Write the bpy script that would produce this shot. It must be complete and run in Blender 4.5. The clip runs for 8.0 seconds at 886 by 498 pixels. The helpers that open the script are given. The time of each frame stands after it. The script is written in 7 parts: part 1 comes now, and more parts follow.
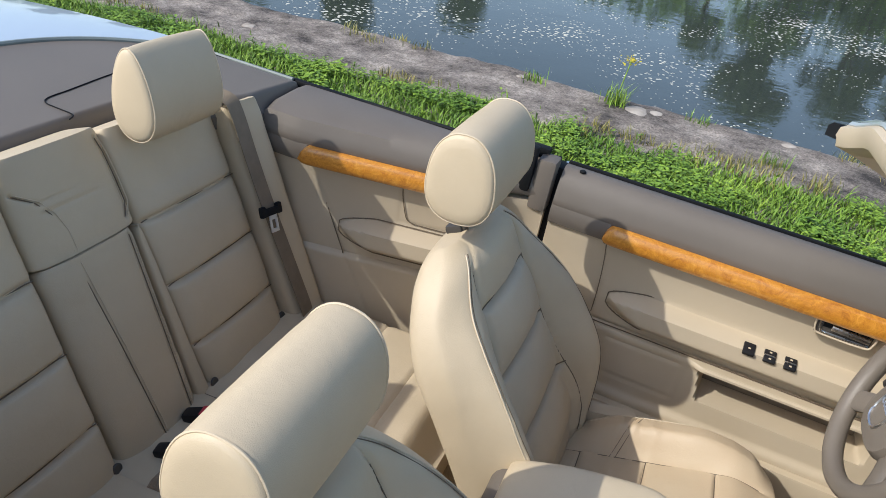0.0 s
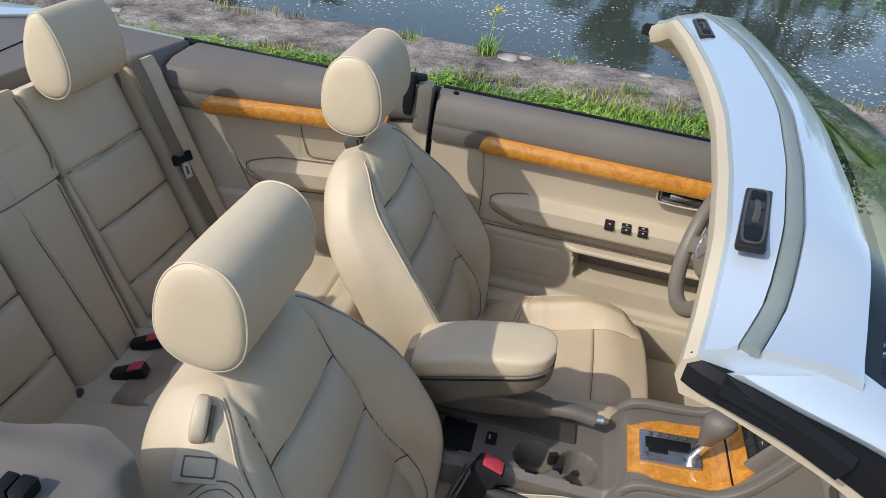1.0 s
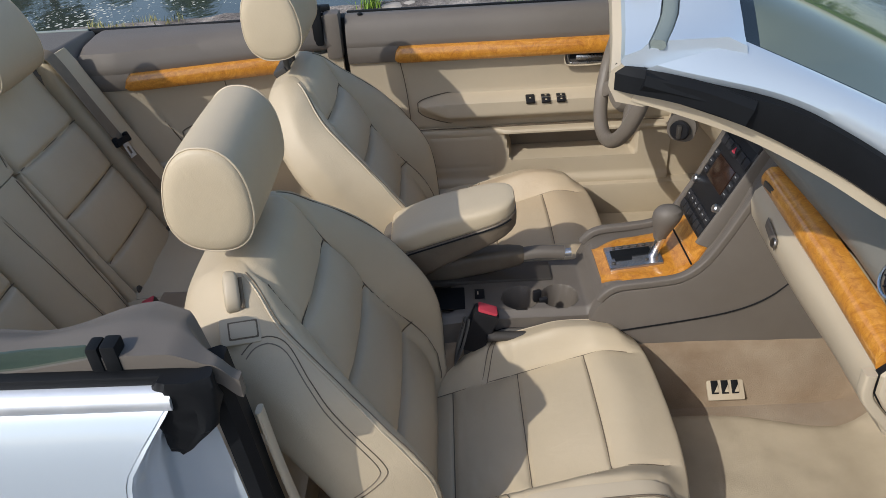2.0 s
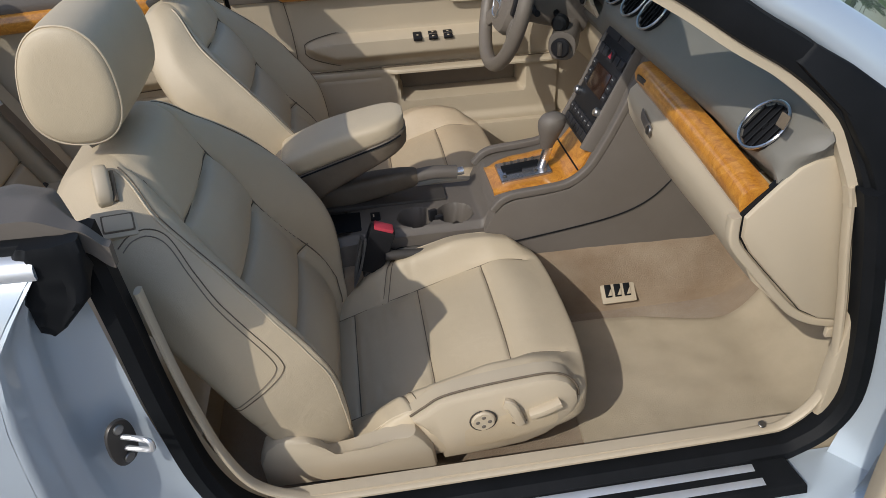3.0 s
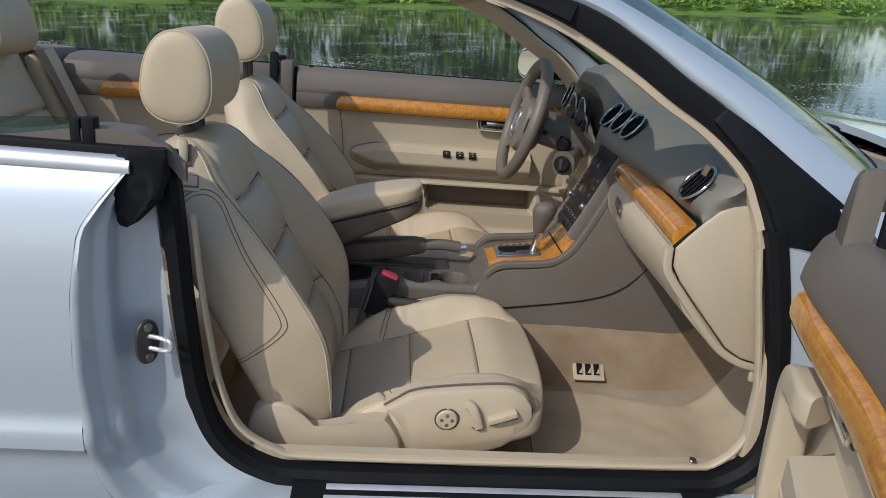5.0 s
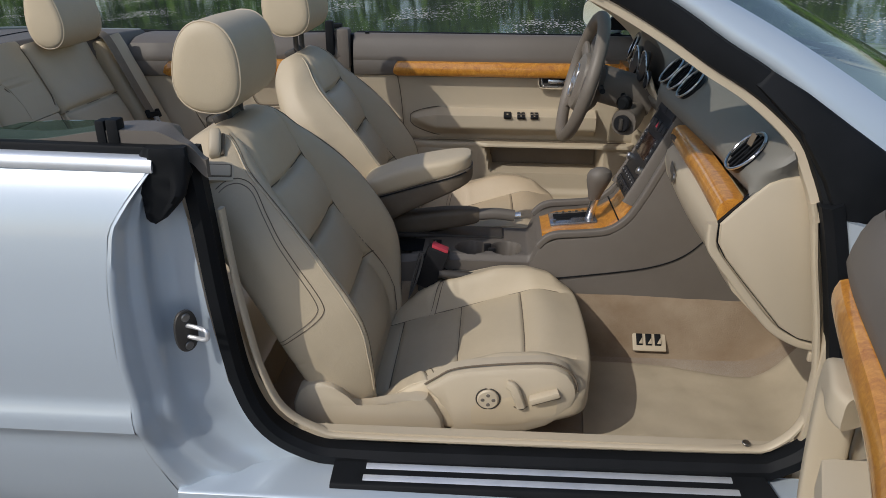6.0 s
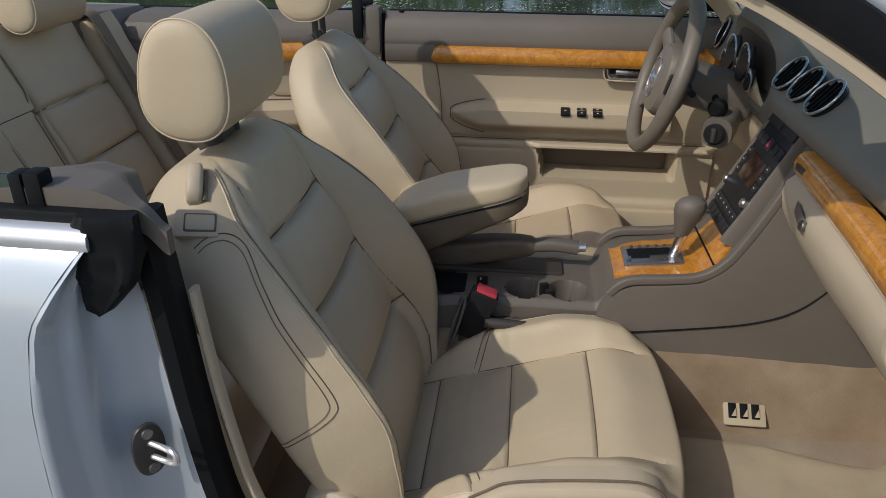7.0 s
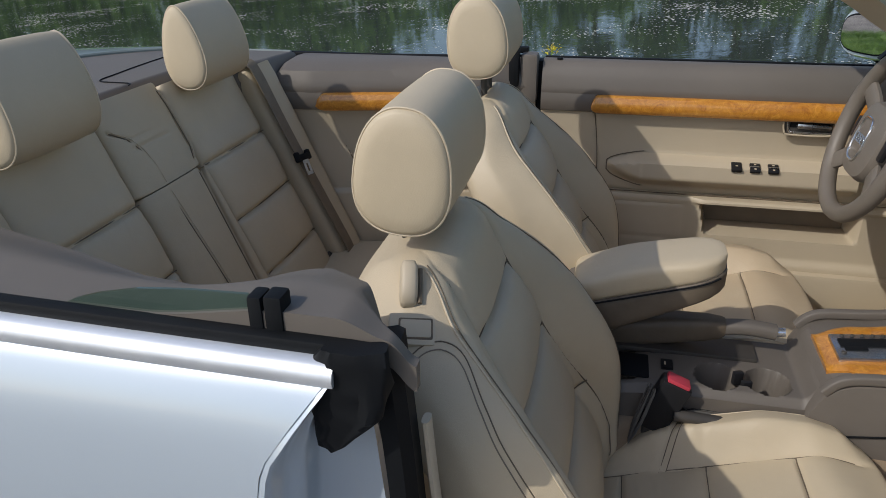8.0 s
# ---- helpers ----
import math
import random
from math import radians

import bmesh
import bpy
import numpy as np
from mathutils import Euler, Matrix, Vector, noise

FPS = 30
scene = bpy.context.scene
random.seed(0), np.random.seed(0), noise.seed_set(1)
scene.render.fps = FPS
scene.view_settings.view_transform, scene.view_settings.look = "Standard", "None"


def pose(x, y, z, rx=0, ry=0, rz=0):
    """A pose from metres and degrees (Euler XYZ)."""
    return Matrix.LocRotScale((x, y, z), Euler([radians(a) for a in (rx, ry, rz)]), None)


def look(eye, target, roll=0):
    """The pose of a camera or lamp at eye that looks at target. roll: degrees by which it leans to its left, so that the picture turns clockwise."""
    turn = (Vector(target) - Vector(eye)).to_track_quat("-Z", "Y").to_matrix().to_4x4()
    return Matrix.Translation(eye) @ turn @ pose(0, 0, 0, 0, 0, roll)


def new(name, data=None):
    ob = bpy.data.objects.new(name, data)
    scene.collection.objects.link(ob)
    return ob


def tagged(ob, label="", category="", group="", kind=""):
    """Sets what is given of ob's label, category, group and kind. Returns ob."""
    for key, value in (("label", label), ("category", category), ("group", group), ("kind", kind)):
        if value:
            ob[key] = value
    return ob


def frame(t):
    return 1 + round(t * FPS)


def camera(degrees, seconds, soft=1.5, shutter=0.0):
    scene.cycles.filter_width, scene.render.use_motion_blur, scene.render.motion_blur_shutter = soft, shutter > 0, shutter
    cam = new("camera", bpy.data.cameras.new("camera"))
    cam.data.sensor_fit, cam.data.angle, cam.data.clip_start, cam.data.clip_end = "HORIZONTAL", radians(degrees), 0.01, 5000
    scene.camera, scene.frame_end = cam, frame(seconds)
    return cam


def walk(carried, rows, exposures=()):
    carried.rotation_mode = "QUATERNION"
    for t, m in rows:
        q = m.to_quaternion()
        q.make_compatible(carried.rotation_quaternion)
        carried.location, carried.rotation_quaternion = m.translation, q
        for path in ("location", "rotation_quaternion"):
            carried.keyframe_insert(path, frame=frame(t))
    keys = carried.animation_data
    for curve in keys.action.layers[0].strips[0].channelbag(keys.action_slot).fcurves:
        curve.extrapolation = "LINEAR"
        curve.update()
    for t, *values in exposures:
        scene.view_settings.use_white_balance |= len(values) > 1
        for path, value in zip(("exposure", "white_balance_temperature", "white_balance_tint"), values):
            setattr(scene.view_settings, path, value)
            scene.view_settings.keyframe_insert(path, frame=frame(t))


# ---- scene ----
import functools

cam = camera(63.3, 8.0, 0.5)
PATH = [
    (0, (0.289, -0.913, 1.672), (-0.209, 0.729, 0.645), 11.7),
    (0.5, (0.34, -1.04, 1.721), (0.041, 0.636, 0.671), 11.7),
    (1, (0.386, -1.208, 1.676), (0.166, 0.482, 0.629), 9.1),
    (1.5, (0.382, -1.356, 1.655), (0.209, 0.322, 0.58), 2.1),
    (1.7, (0.369, -1.406, 1.624), (0.232, 0.27, 0.54), -1.3),
    (2.8, (0.368, -1.531, 1.446), (0.521, 0.114, 0.318), -3.2),
    (3, (0.393, -1.559, 1.419), (0.586, 0.087, 0.299), -2.8),
    (3.5, (0.426, -1.643, 1.333), (0.721, 0.024, 0.268), -1.0),
    (4, (0.469, -1.753, 1.274), (0.784, 0.014, 0.391), 1.7),
    (4.5, (0.448, -1.886, 1.241), (0.688, -0.008, 0.596), 3.8),
    (4.7, (0.411, -1.948, 1.231), (0.592, -0.06, 0.596), 4.9),
    (5.8, (0.496, -1.941, 1.28), (0.506, -0.088, 0.528), 1.8),
    (6, (0.537, -1.899, 1.291), (0.425, -0.066, 0.499), 0.4),
    (6.5, (0.588, -1.755, 1.296), (0.428, 0.048, 0.445), 0.2),
    (7, (0.472, -1.494, 1.304), (0.28, 0.287, 0.416), 0.5),
    (7.5, (0.311, -1.324, 1.335), (0.072, 0.452, 0.447), -0.0),
    (7.8, (0.211, -1.288, 1.334), (-0.042, 0.485, 0.444), 1.6),
    (8, (0.249, -1.371, 1.367), (-0.171, 0.39, 0.518), -0.8),
]
CAR = pose(0, 0, 0, -1.5, 3.5, 0)  # the car stands on a slope, nose and far side down
walk(cam, [(t, CAR @ look(eye, target, roll)) for t, eye, target, roll in PATH], [(0.0, 0.68, 6500, 10), (0.5, 0.62, 6450, 10), (1.0, 0.58, 6400, 10), (1.5, 0.46, 6450, 10), (3.0, 0.14, 6500, 10), (4.5, 0.07, 6400, 10), (6.5, -0.09, 6600, 10), (7.0, -0.09, 6700, 10), (7.5, 0.06, 6650, 10), (8.0, 0.01, 6500, 10)])

# ---- light ----
SUN = (CAR.to_3x3() @ Vector((-0.85, -0.85, 1.0))).normalized()
world = bpy.data.worlds.new("sky")
scene.world = world
world.use_nodes = True
_n, _l = world.node_tree.nodes, world.node_tree.links
sky = _n.new("ShaderNodeTexSky")
sky.sky_type, sky.sun_disc = "NISHITA", False
sky.dust_density, sky.ozone_density = 1.5, 1.2
sky.sun_elevation = math.asin(SUN.z)
sky.sun_rotation = math.atan2(SUN.x, SUN.y)
_l.new(sky.outputs[0], _n["Background"].inputs[0])
_n["Background"].inputs[1].default_value = 0.15
sun = new("sun", bpy.data.lights.new("sun", "SUN"))
sun.data.energy, sun.data.angle, sun.data.color = 2.25, radians(0.55), (1.0, 0.965, 0.90)
sun.matrix_world = look(SUN * 30, (0, 0, 0))


# ---- materials ----
def ramp(nt, fac, stops):
    r = nt.nodes.new("ShaderNodeValToRGB")
    while len(r.color_ramp.elements) < len(stops):
        r.color_ramp.elements.new(0.5)
    for e, (p, c) in zip(r.color_ramp.elements, stops):
        e.position, e.color = p, (*c, 1)
    nt.links.new(fac, r.inputs[0])
    return r.outputs[0]


def tex(nt, kind, scale, coords, **props):
    node = nt.nodes.new(kind)
    node.inputs["Scale"].default_value = scale
    for key, value in props.items():
        node.inputs[key].default_value = value
    nt.links.new(coords, node.inputs["Vector"])
    return node


def surface(name, light, dark, rough=0.5, metal=0.0, fine=300.0, coarse=6.0, bump=0.1, coat=0.0, bump_kind="noise", rough_var=0.08, depth=0.001, sheen=0.0, spec=0.5, wrinkle=0.0):
    """A material whose colour drifts between two tones at a coarse scale, with fine relief."""
    m = bpy.data.materials.new(name)
    m.use_nodes = True
    nt = m.node_tree
    b = nt.nodes["Principled BSDF"]
    where = nt.nodes.new("ShaderNodeTexCoord").outputs["Object"]
    big = tex(nt, "ShaderNodeTexNoise", coarse, where, Detail=6.0, Roughness=0.6)
    nt.links.new(ramp(nt, big.outputs["Fac"], [(0.3, dark), (0.7, light)]), b.inputs["Base Color"])
    if bump_kind == "voronoi":
        small = tex(nt, "ShaderNodeTexVoronoi", fine, where)
        height = small.outputs["Distance"]
    else:
        small = tex(nt, "ShaderNodeTexNoise", fine, where, Detail=3.0)
        height = small.outputs["Fac"]
    bp = nt.nodes.new("ShaderNodeBump")
    bp.inputs["Strength"].default_value, bp.inputs["Distance"].default_value = bump, depth
    nt.links.new(height, bp.inputs["Height"])
    if wrinkle:
        fold = tex(nt, "ShaderNodeTexNoise", 26.0, where, Detail=5.0, Roughness=0.62, Distortion=0.8)
        wide = nt.nodes.new("ShaderNodeBump")
        wide.inputs["Strength"].default_value, wide.inputs["Distance"].default_value = wrinkle, 0.006
        nt.links.new(fold.outputs["Fac"], wide.inputs["Height"])
        nt.links.new(wide.outputs[0], bp.inputs["Normal"])
    nt.links.new(bp.outputs[0], b.inputs["Normal"])
    rr = nt.nodes.new("ShaderNodeMapRange")
    rr.inputs["To Min"].default_value, rr.inputs["To Max"].default_value = max(0.02, rough - rough_var), min(1, rough + rough_var)
    nt.links.new(big.outputs["Fac"], rr.inputs["Value"])
    nt.links.new(rr.outputs[0], b.inputs["Roughness"])
    b.inputs["Metallic"].default_value = metal
    b.inputs["Coat Weight"].default_value = coat
    b.inputs["Coat Roughness"].default_value = 0.03
    b.inputs["Sheen Weight"].default_value = sheen
    b.inputs["Specular IOR Level"].default_value = spec
    return m


LEATHER = surface("beige_leather", (0.545, 0.450, 0.312), (0.488, 0.400, 0.274), 0.5, fine=900, coarse=5, bump=0.3, bump_kind="voronoi", depth=0.0006, wrinkle=0.16)
WORNHIDE = surface("worn_leather", (0.545, 0.450, 0.312), (0.505, 0.388, 0.255), 0.5, fine=900, coarse=3.2, bump=0.3, bump_kind="voronoi", depth=0.0006, wrinkle=0.25)
PIPING = surface("pale_stitching", (0.60, 0.505, 0.365), (0.52, 0.43, 0.30), 0.55, fine=1500, coarse=40, bump=0.3)
PLASTIC = surface("beige_plastic", (0.518, 0.437, 0.318), (0.478, 0.401, 0.290), 0.5, fine=1200, coarse=4, bump=0.2, bump_kind="voronoi", depth=0.0004)
TAUPE = surface("taupe_plastic", (0.150, 0.130, 0.110), (0.128, 0.110, 0.092), 0.55, fine=1300, coarse=5, bump=0.25, bump_kind="voronoi", depth=0.0005)
CARPET = surface("beige_carpet", (0.37, 0.29, 0.20), (0.23, 0.155, 0.09), 0.95, fine=700, coarse=6, bump=0.8, depth=0.003, sheen=0.3)
MAT = surface("beige_floor_mat", (0.50, 0.42, 0.30), (0.40, 0.33, 0.23), 0.9, fine=800, coarse=7, bump=0.6, depth=0.002)
BLACK = surface("black_rubber", (0.010, 0.011, 0.013), (0.006, 0.007, 0.008), 0.6, fine=500, coarse=12, bump=0.15, spec=0.16)
GLOSSBLACK = surface("black_plastic", (0.020, 0.020, 0.022), (0.012, 0.012, 0.014), 0.35, fine=900, coarse=10, bump=0.05, spec=0.22)
BUTTON = surface("charcoal_button", (0.030, 0.030, 0.033), (0.022, 0.022, 0.025), 0.45, fine=900, coarse=10, bump=0.05, spec=0.3)
# taupe for flank stitching, and for the shade painted into the door pocket
SEAMSHADE = surface("taupe_seam_and_pocket_shade", (0.215, 0.175, 0.130), (0.175, 0.14, 0.102), 0.5, fine=900, coarse=7, bump=0.25, bump_kind="voronoi", depth=0.0006)
SHELLHIDE = surface("scuffed_taupe_vinyl", (0.150, 0.118, 0.084), (0.105, 0.082, 0.058), 0.5, fine=900, coarse=16, bump=0.3, bump_kind="voronoi", depth=0.0006)
PAINT = surface("white_paint", (0.51, 0.58, 0.645), (0.495, 0.565, 0.63), 0.34, metal=0.3, fine=900, coarse=2, bump=0.01, coat=1.0, rough_var=0.02)
ALU = surface("brushed_aluminium", (0.80, 0.83, 0.87), (0.70, 0.73, 0.77), 0.5, metal=0.75, fine=900, coarse=14, bump=0.08)
CHROME = surface("satin_aluminium", (0.75, 0.76, 0.78), (0.68, 0.69, 0.71), 0.28, metal=1.0, fine=600, coarse=15, bump=0.03)
STEEL = surface("steel", (0.36, 0.35, 0.33), (0.25, 0.24, 0.23), 0.35, metal=1.0, fine=600, coarse=30, bump=0.1)
RED = surface("red_plastic", (0.60, 0.06, 0.09), (0.5, 0.045, 0.07), 0.45, fine=900, coarse=20, bump=0.05)
WEBBING = surface("belt_webbing", (0.23, 0.18, 0.125), (0.18, 0.14, 0.095), 0.8, fine=1200, coarse=25, bump=0.4)
THREAD = surface("brown_seam", (0.175, 0.135, 0.092), (0.115, 0.088, 0.060), 0.8, fine=1500, coarse=60, bump=0.3)
GREYPLASTIC = surface("grey_plastic", (0.066, 0.058, 0.050), (0.048, 0.043, 0.038), 0.5, fine=1300, coarse=8, bump=0.2)

PALE = surface("pale_print", (0.42, 0.42, 0.42), (0.36, 0.36, 0.36), 0.6)


def wood_material():
    m = bpy.data.materials.new("lacquered_wood")
    m.use_nodes = True
    nt = m.node_tree
    b = nt.nodes["Principled BSDF"]
    where = nt.nodes.new("ShaderNodeTexCoord").outputs["Object"]
    warp = tex(nt, "ShaderNodeTexNoise", 9.0, where, Detail=5.0)
    mix = nt.nodes.new("ShaderNodeVectorMath")
    mix.operation = "MULTIPLY_ADD"
    nt.links.new(warp.outputs["Color"], mix.inputs[0])
    mix.inputs[1].default_value = (0.25, 0.25, 0.25)
    nt.links.new(where, mix.inputs[2])
    curl = tex(nt, "ShaderNodeTexNoise", 46.0, mix.outputs[0], Detail=8.0, Roughness=0.74)
    nt.links.new(ramp(nt, curl.outputs["Fac"], [(0.24, (0.24, 0.075, 0.010)), (0.40, (0.47, 0.175, 0.020)), (0.56, (0.62, 0.265, 0.032)), (0.74, (0.78, 0.40, 0.085))]), b.inputs["Base Color"])
    b.inputs["Roughness"].default_value = 0.35
    b.inputs["Coat Weight"].default_value, b.inputs["Coat Roughness"].default_value = 1.0, 0.06
    return m


WOOD = wood_material()


def glass_material(name, tint, rough=0.0):
    m = bpy.data.materials.new(name)
    m.use_nodes = True
    nt = m.node_tree
    nt.nodes.remove(nt.nodes["Principled BSDF"])
    out = nt.nodes["Material Output"]
    clear, shine, mixer, face, power, scale = (nt.nodes.new(k) for k in ("ShaderNodeBsdfTransparent", "ShaderNodeBsdfGlossy", "ShaderNodeMixShader", "ShaderNodeLayerWeight", "ShaderNodeMath", "ShaderNodeMath"))
    clear.inputs[0].default_value = (*tint, 1)
    shine.inputs["Roughness"].default_value = rough
    power.operation, scale.operation = "POWER", "MULTIPLY_ADD"
    power.inputs[1].default_value, scale.inputs[1].default_value, scale.inputs[2].default_value = 4.0, 0.8, 0.045
    nt.links.new(face.outputs["Facing"], power.inputs[0])
    nt.links.new(power.outputs[0], scale.inputs[0])
    nt.links.new(scale.outputs[0], mixer.inputs[0])
    nt.links.new(clear.outputs[0], mixer.inputs[1])
    nt.links.new(shine.outputs[0], mixer.inputs[2])
    nt.links.new(mixer.outputs[0], out.inputs[0])
    return m


GLASS = glass_material("green_tinted_glass", (0.62, 0.76, 0.70))


# ---- mesh helpers ----
def part(name, bm, material, parent=None, label="", sharp=38.0):
    """Links a bmesh as one mesh object under a thing or under a part."""
    bmesh.ops.recalc_face_normals(bm, faces=bm.faces)
    for f in bm.faces:
        f.smooth = True
    limit = radians(sharp)
    for e in bm.edges:
        if len(e.link_faces) == 2 and e.calc_face_angle(0.0) > limit:
            e.smooth = False
    me = bpy.data.meshes.new(name)
    bm.to_mesh(me)
    bm.free()
    me.materials.append(material)
    ob = new(name, me)
    if parent and parent.parent and parent.parent.parent:
        parent = parent.parent
    if parent:
        ob.parent = parent
    if label:
        ob["label"] = label
    return ob


def shell(rings, closed=True, caps=True, bm=None):
    """A skin over rings of points; closed: each ring closes on itself."""
    bm = bm or bmesh.new()
    rows = [[bm.verts.new(p) for p in ring] for ring in rings]
    n = len(rows[0])
    for a, b in zip(rows, rows[1:]):
        for i in range(n if closed else n - 1):
            j = (i + 1) % n
            bm.faces.new((a[i], a[j], b[j], b[i]))
    if caps and closed:
        bm.faces.new(rows[0])
        bm.faces.new(rows[-1])
    return bm


def resample(points, n):
    """n points evenly spaced along a smooth curve through the given ones."""
    p = np.array([tuple(q) for q in points], float)
    fine = []
    for i in range(len(p) - 1):
        a, b, c, d = p[max(i - 1, 0)], p[i], p[i + 1], p[min(i + 2, len(p) - 1)]
        for u in np.linspace(0, 1, 12, endpoint=False):
            fine.append(0.5 * (2 * b + (c - a) * u + (2 * a - 5 * b + 4 * c - d) * u * u + (3 * b - a - 3 * c + d) * u ** 3))
    fine.append(p[-1])
    fine = np.array(fine)
    along = np.r_[0, np.cumsum(np.linalg.norm(np.diff(fine, axis=0), axis=1))]
    at = np.linspace(0, along[-1], n)
    return [Vector([np.interp(a, along, fine[:, k]) for k in range(fine.shape[1])]) for a in at]


def sweep(path, section, up=(0, 0, 1), n=0, loop=False, caps=True, bm=None):
    """Carries a flat section (side, up) along a path."""
    pts = resample(path, n) if n else [Vector(p) for p in path]
    up, rings = Vector(up), []
    for i, p in enumerate(pts):
        a = pts[i - 1] if (i or loop) else p
        b = pts[(i + 1) % len(pts)] if (i < len(pts) - 1 or loop) else p
        t = (b - a).normalized()
        side = t.cross(up).normalized()
        top = side.cross(t)
        rings.append([p + side * u + top * v for u, v in section])
    if loop:
        rings.append(rings[0])
    bm = shell(rings, True, caps and not loop, bm)
    if loop:
        bmesh.ops.remove_doubles(bm, verts=bm.verts, dist=1e-5)
    return bm


def oval(w, h, n=12, p=2.0, cx=0.0, cy=0.0):
    """Points of a rounded rectangle or ellipse."""
    out = []
    for i in range(n):
        a = 2 * math.pi * (i + 0.5) / n
        c, s = math.cos(a), math.sin(a)
        out.append((cx + w / 2 * math.copysign(abs(c) ** (2 / p), c), cy + h / 2 * math.copysign(abs(s) ** (2 / p), s)))
    return out


def tube(path, r, n=8, count=0, bm=None, loop=False):
    up = (0, 0, 1) if abs((Vector(path[-1]) - Vector(path[0])).normalized().z) < 0.9 else (1, 0, 0)
    return sweep(path, oval(2 * r, 2 * r, n), up, count, loop, True, bm)


def box(size, at=(0, 0, 0), bevel=0.003, turn=None, bm=None, segments=2):
    bm = bm or bmesh.new()
    m = Matrix.Translation(at) @ (turn or Matrix.Identity(4)) @ Matrix.Diagonal((*size, 1))
    made = bmesh.ops.create_cube(bm, size=1.0, matrix=m)
    if bevel:
        edges = list({e for v in made["verts"] for e in v.link_edges})
        bmesh.ops.bevel(bm, geom=edges, offset=bevel, segments=segments, profile=0.6, affect="EDGES")
    return bm


def disc(centre, normal, r, thick, n=24, bevel=0.002):
    """A short round body with its axis along normal."""
    bm = bmesh.new()
    q = Vector(normal).to_track_quat("Z", "Y").to_matrix().to_4x4()
    rings = []
    for z, k in ((0, r), (thick - bevel, r), (thick, r - bevel)):
        rings.append([Matrix.Translation(centre) @ q @ Vector((k * math.cos(a), k * math.sin(a), z)) for a in np.linspace(0, 2 * math.pi, n, endpoint=False)])
    return shell(rings, bm=bm)


def plate(outline, normal, thick, bevel=0.0, inset=0.0):
    """A slab: an outline of points pushed along normal, with an optional softened front edge."""
    pts = [Vector(p) for p in outline]
    n = Vector(normal).normalized()
    mid = sum(pts, Vector()) / len(pts)
    rings = [pts]
    if bevel:
        rings.append([p + n * (thick - bevel) for p in pts])
        rings.append([p + n * (thick - bevel * 0.3) + (mid - p).normalized() * bevel * 0.3 for p in pts])
        rings.append([p + n * thick + (mid - p).normalized() * bevel for p in pts])
    else:
        rings.append([p + n * thick for p in pts])
    return shell(rings)


def lerp_table(x, table):
    xs, ys = zip(*table)
    return float(np.interp(x, xs, ys))


@functools.lru_cache(maxsize=None)
def _dense(table):
    xs, ys = zip(*table)
    at = np.linspace(xs[0], xs[-1], 401)
    fine = np.interp(at, xs, ys)
    k = np.hanning(47)
    fine = np.convolve(np.pad(fine, 23, mode="reflect", reflect_type="odd"), k / k.sum(), mode="valid")
    return at, fine


def flow_table(x, table):
    """Like lerp_table, with the corners of the curve rounded off."""
    return float(np.interp(x, *_dense(table)))


def smooth(a, b, x):
    u = min(1.0, max(0.0, (x - a) / (b - a)))
    return u * u * (3 - 2 * u)


def groove(d, w=0.006):
    """1 at a seam, fading to 0 at w from it."""
    return math.exp(-(d / w) ** 2)


# ---- ground, bank and water ----
WATER_Z = -0.30


def bank_edge(x):
    return 4.82 - 0.01 * x + 0.10 * noise.noise(Vector((x * 0.9, 0.3, 0))) + 0.06 * noise.noise(Vector((x * 4.1, 1.3, 0)))


def ground_height(x, y):
    """Height of the land: a sloping track, a grass verge and a rough bank that drops into the water."""
    edge = bank_edge(x)
    track = -math.tan(radians(3.5)) * max(-4.0, min(4.0, x)) - math.tan(radians(1.5)) * max(-2.5, min(2.2, y))
    z = -0.02 + track * (1 - smooth(1.6, 3.2, y)) + (-0.06 * x * 0.35 - 0.07) * smooth(1.6, 3.2, y) * (1 if abs(x) < 5 else 5 / abs(x))
    z += 0.02 * noise.noise(Vector((x * 1.3, y * 1.3, 0))) * smooth(1.2, 2.4, y)
    z += 0.016 * noise.noise(Vector((x * 6, y * 6, 3))) * smooth(3.4, 4.2, y)
    z -= 0.10 * smooth(edge - 0.12, edge + 0.03, y) + 0.9 * smooth(edge, edge + 0.8, y)
    return z


def spaced(lo, hi, near_lo, near_hi, fine, coarse):
    out = list(np.arange(near_lo, near_hi + 1e-6, fine))
    return list(np.linspace(lo, near_lo, coarse, endpoint=False)) + out + list(np.linspace(near_hi, hi, coarse + 1))[1:]


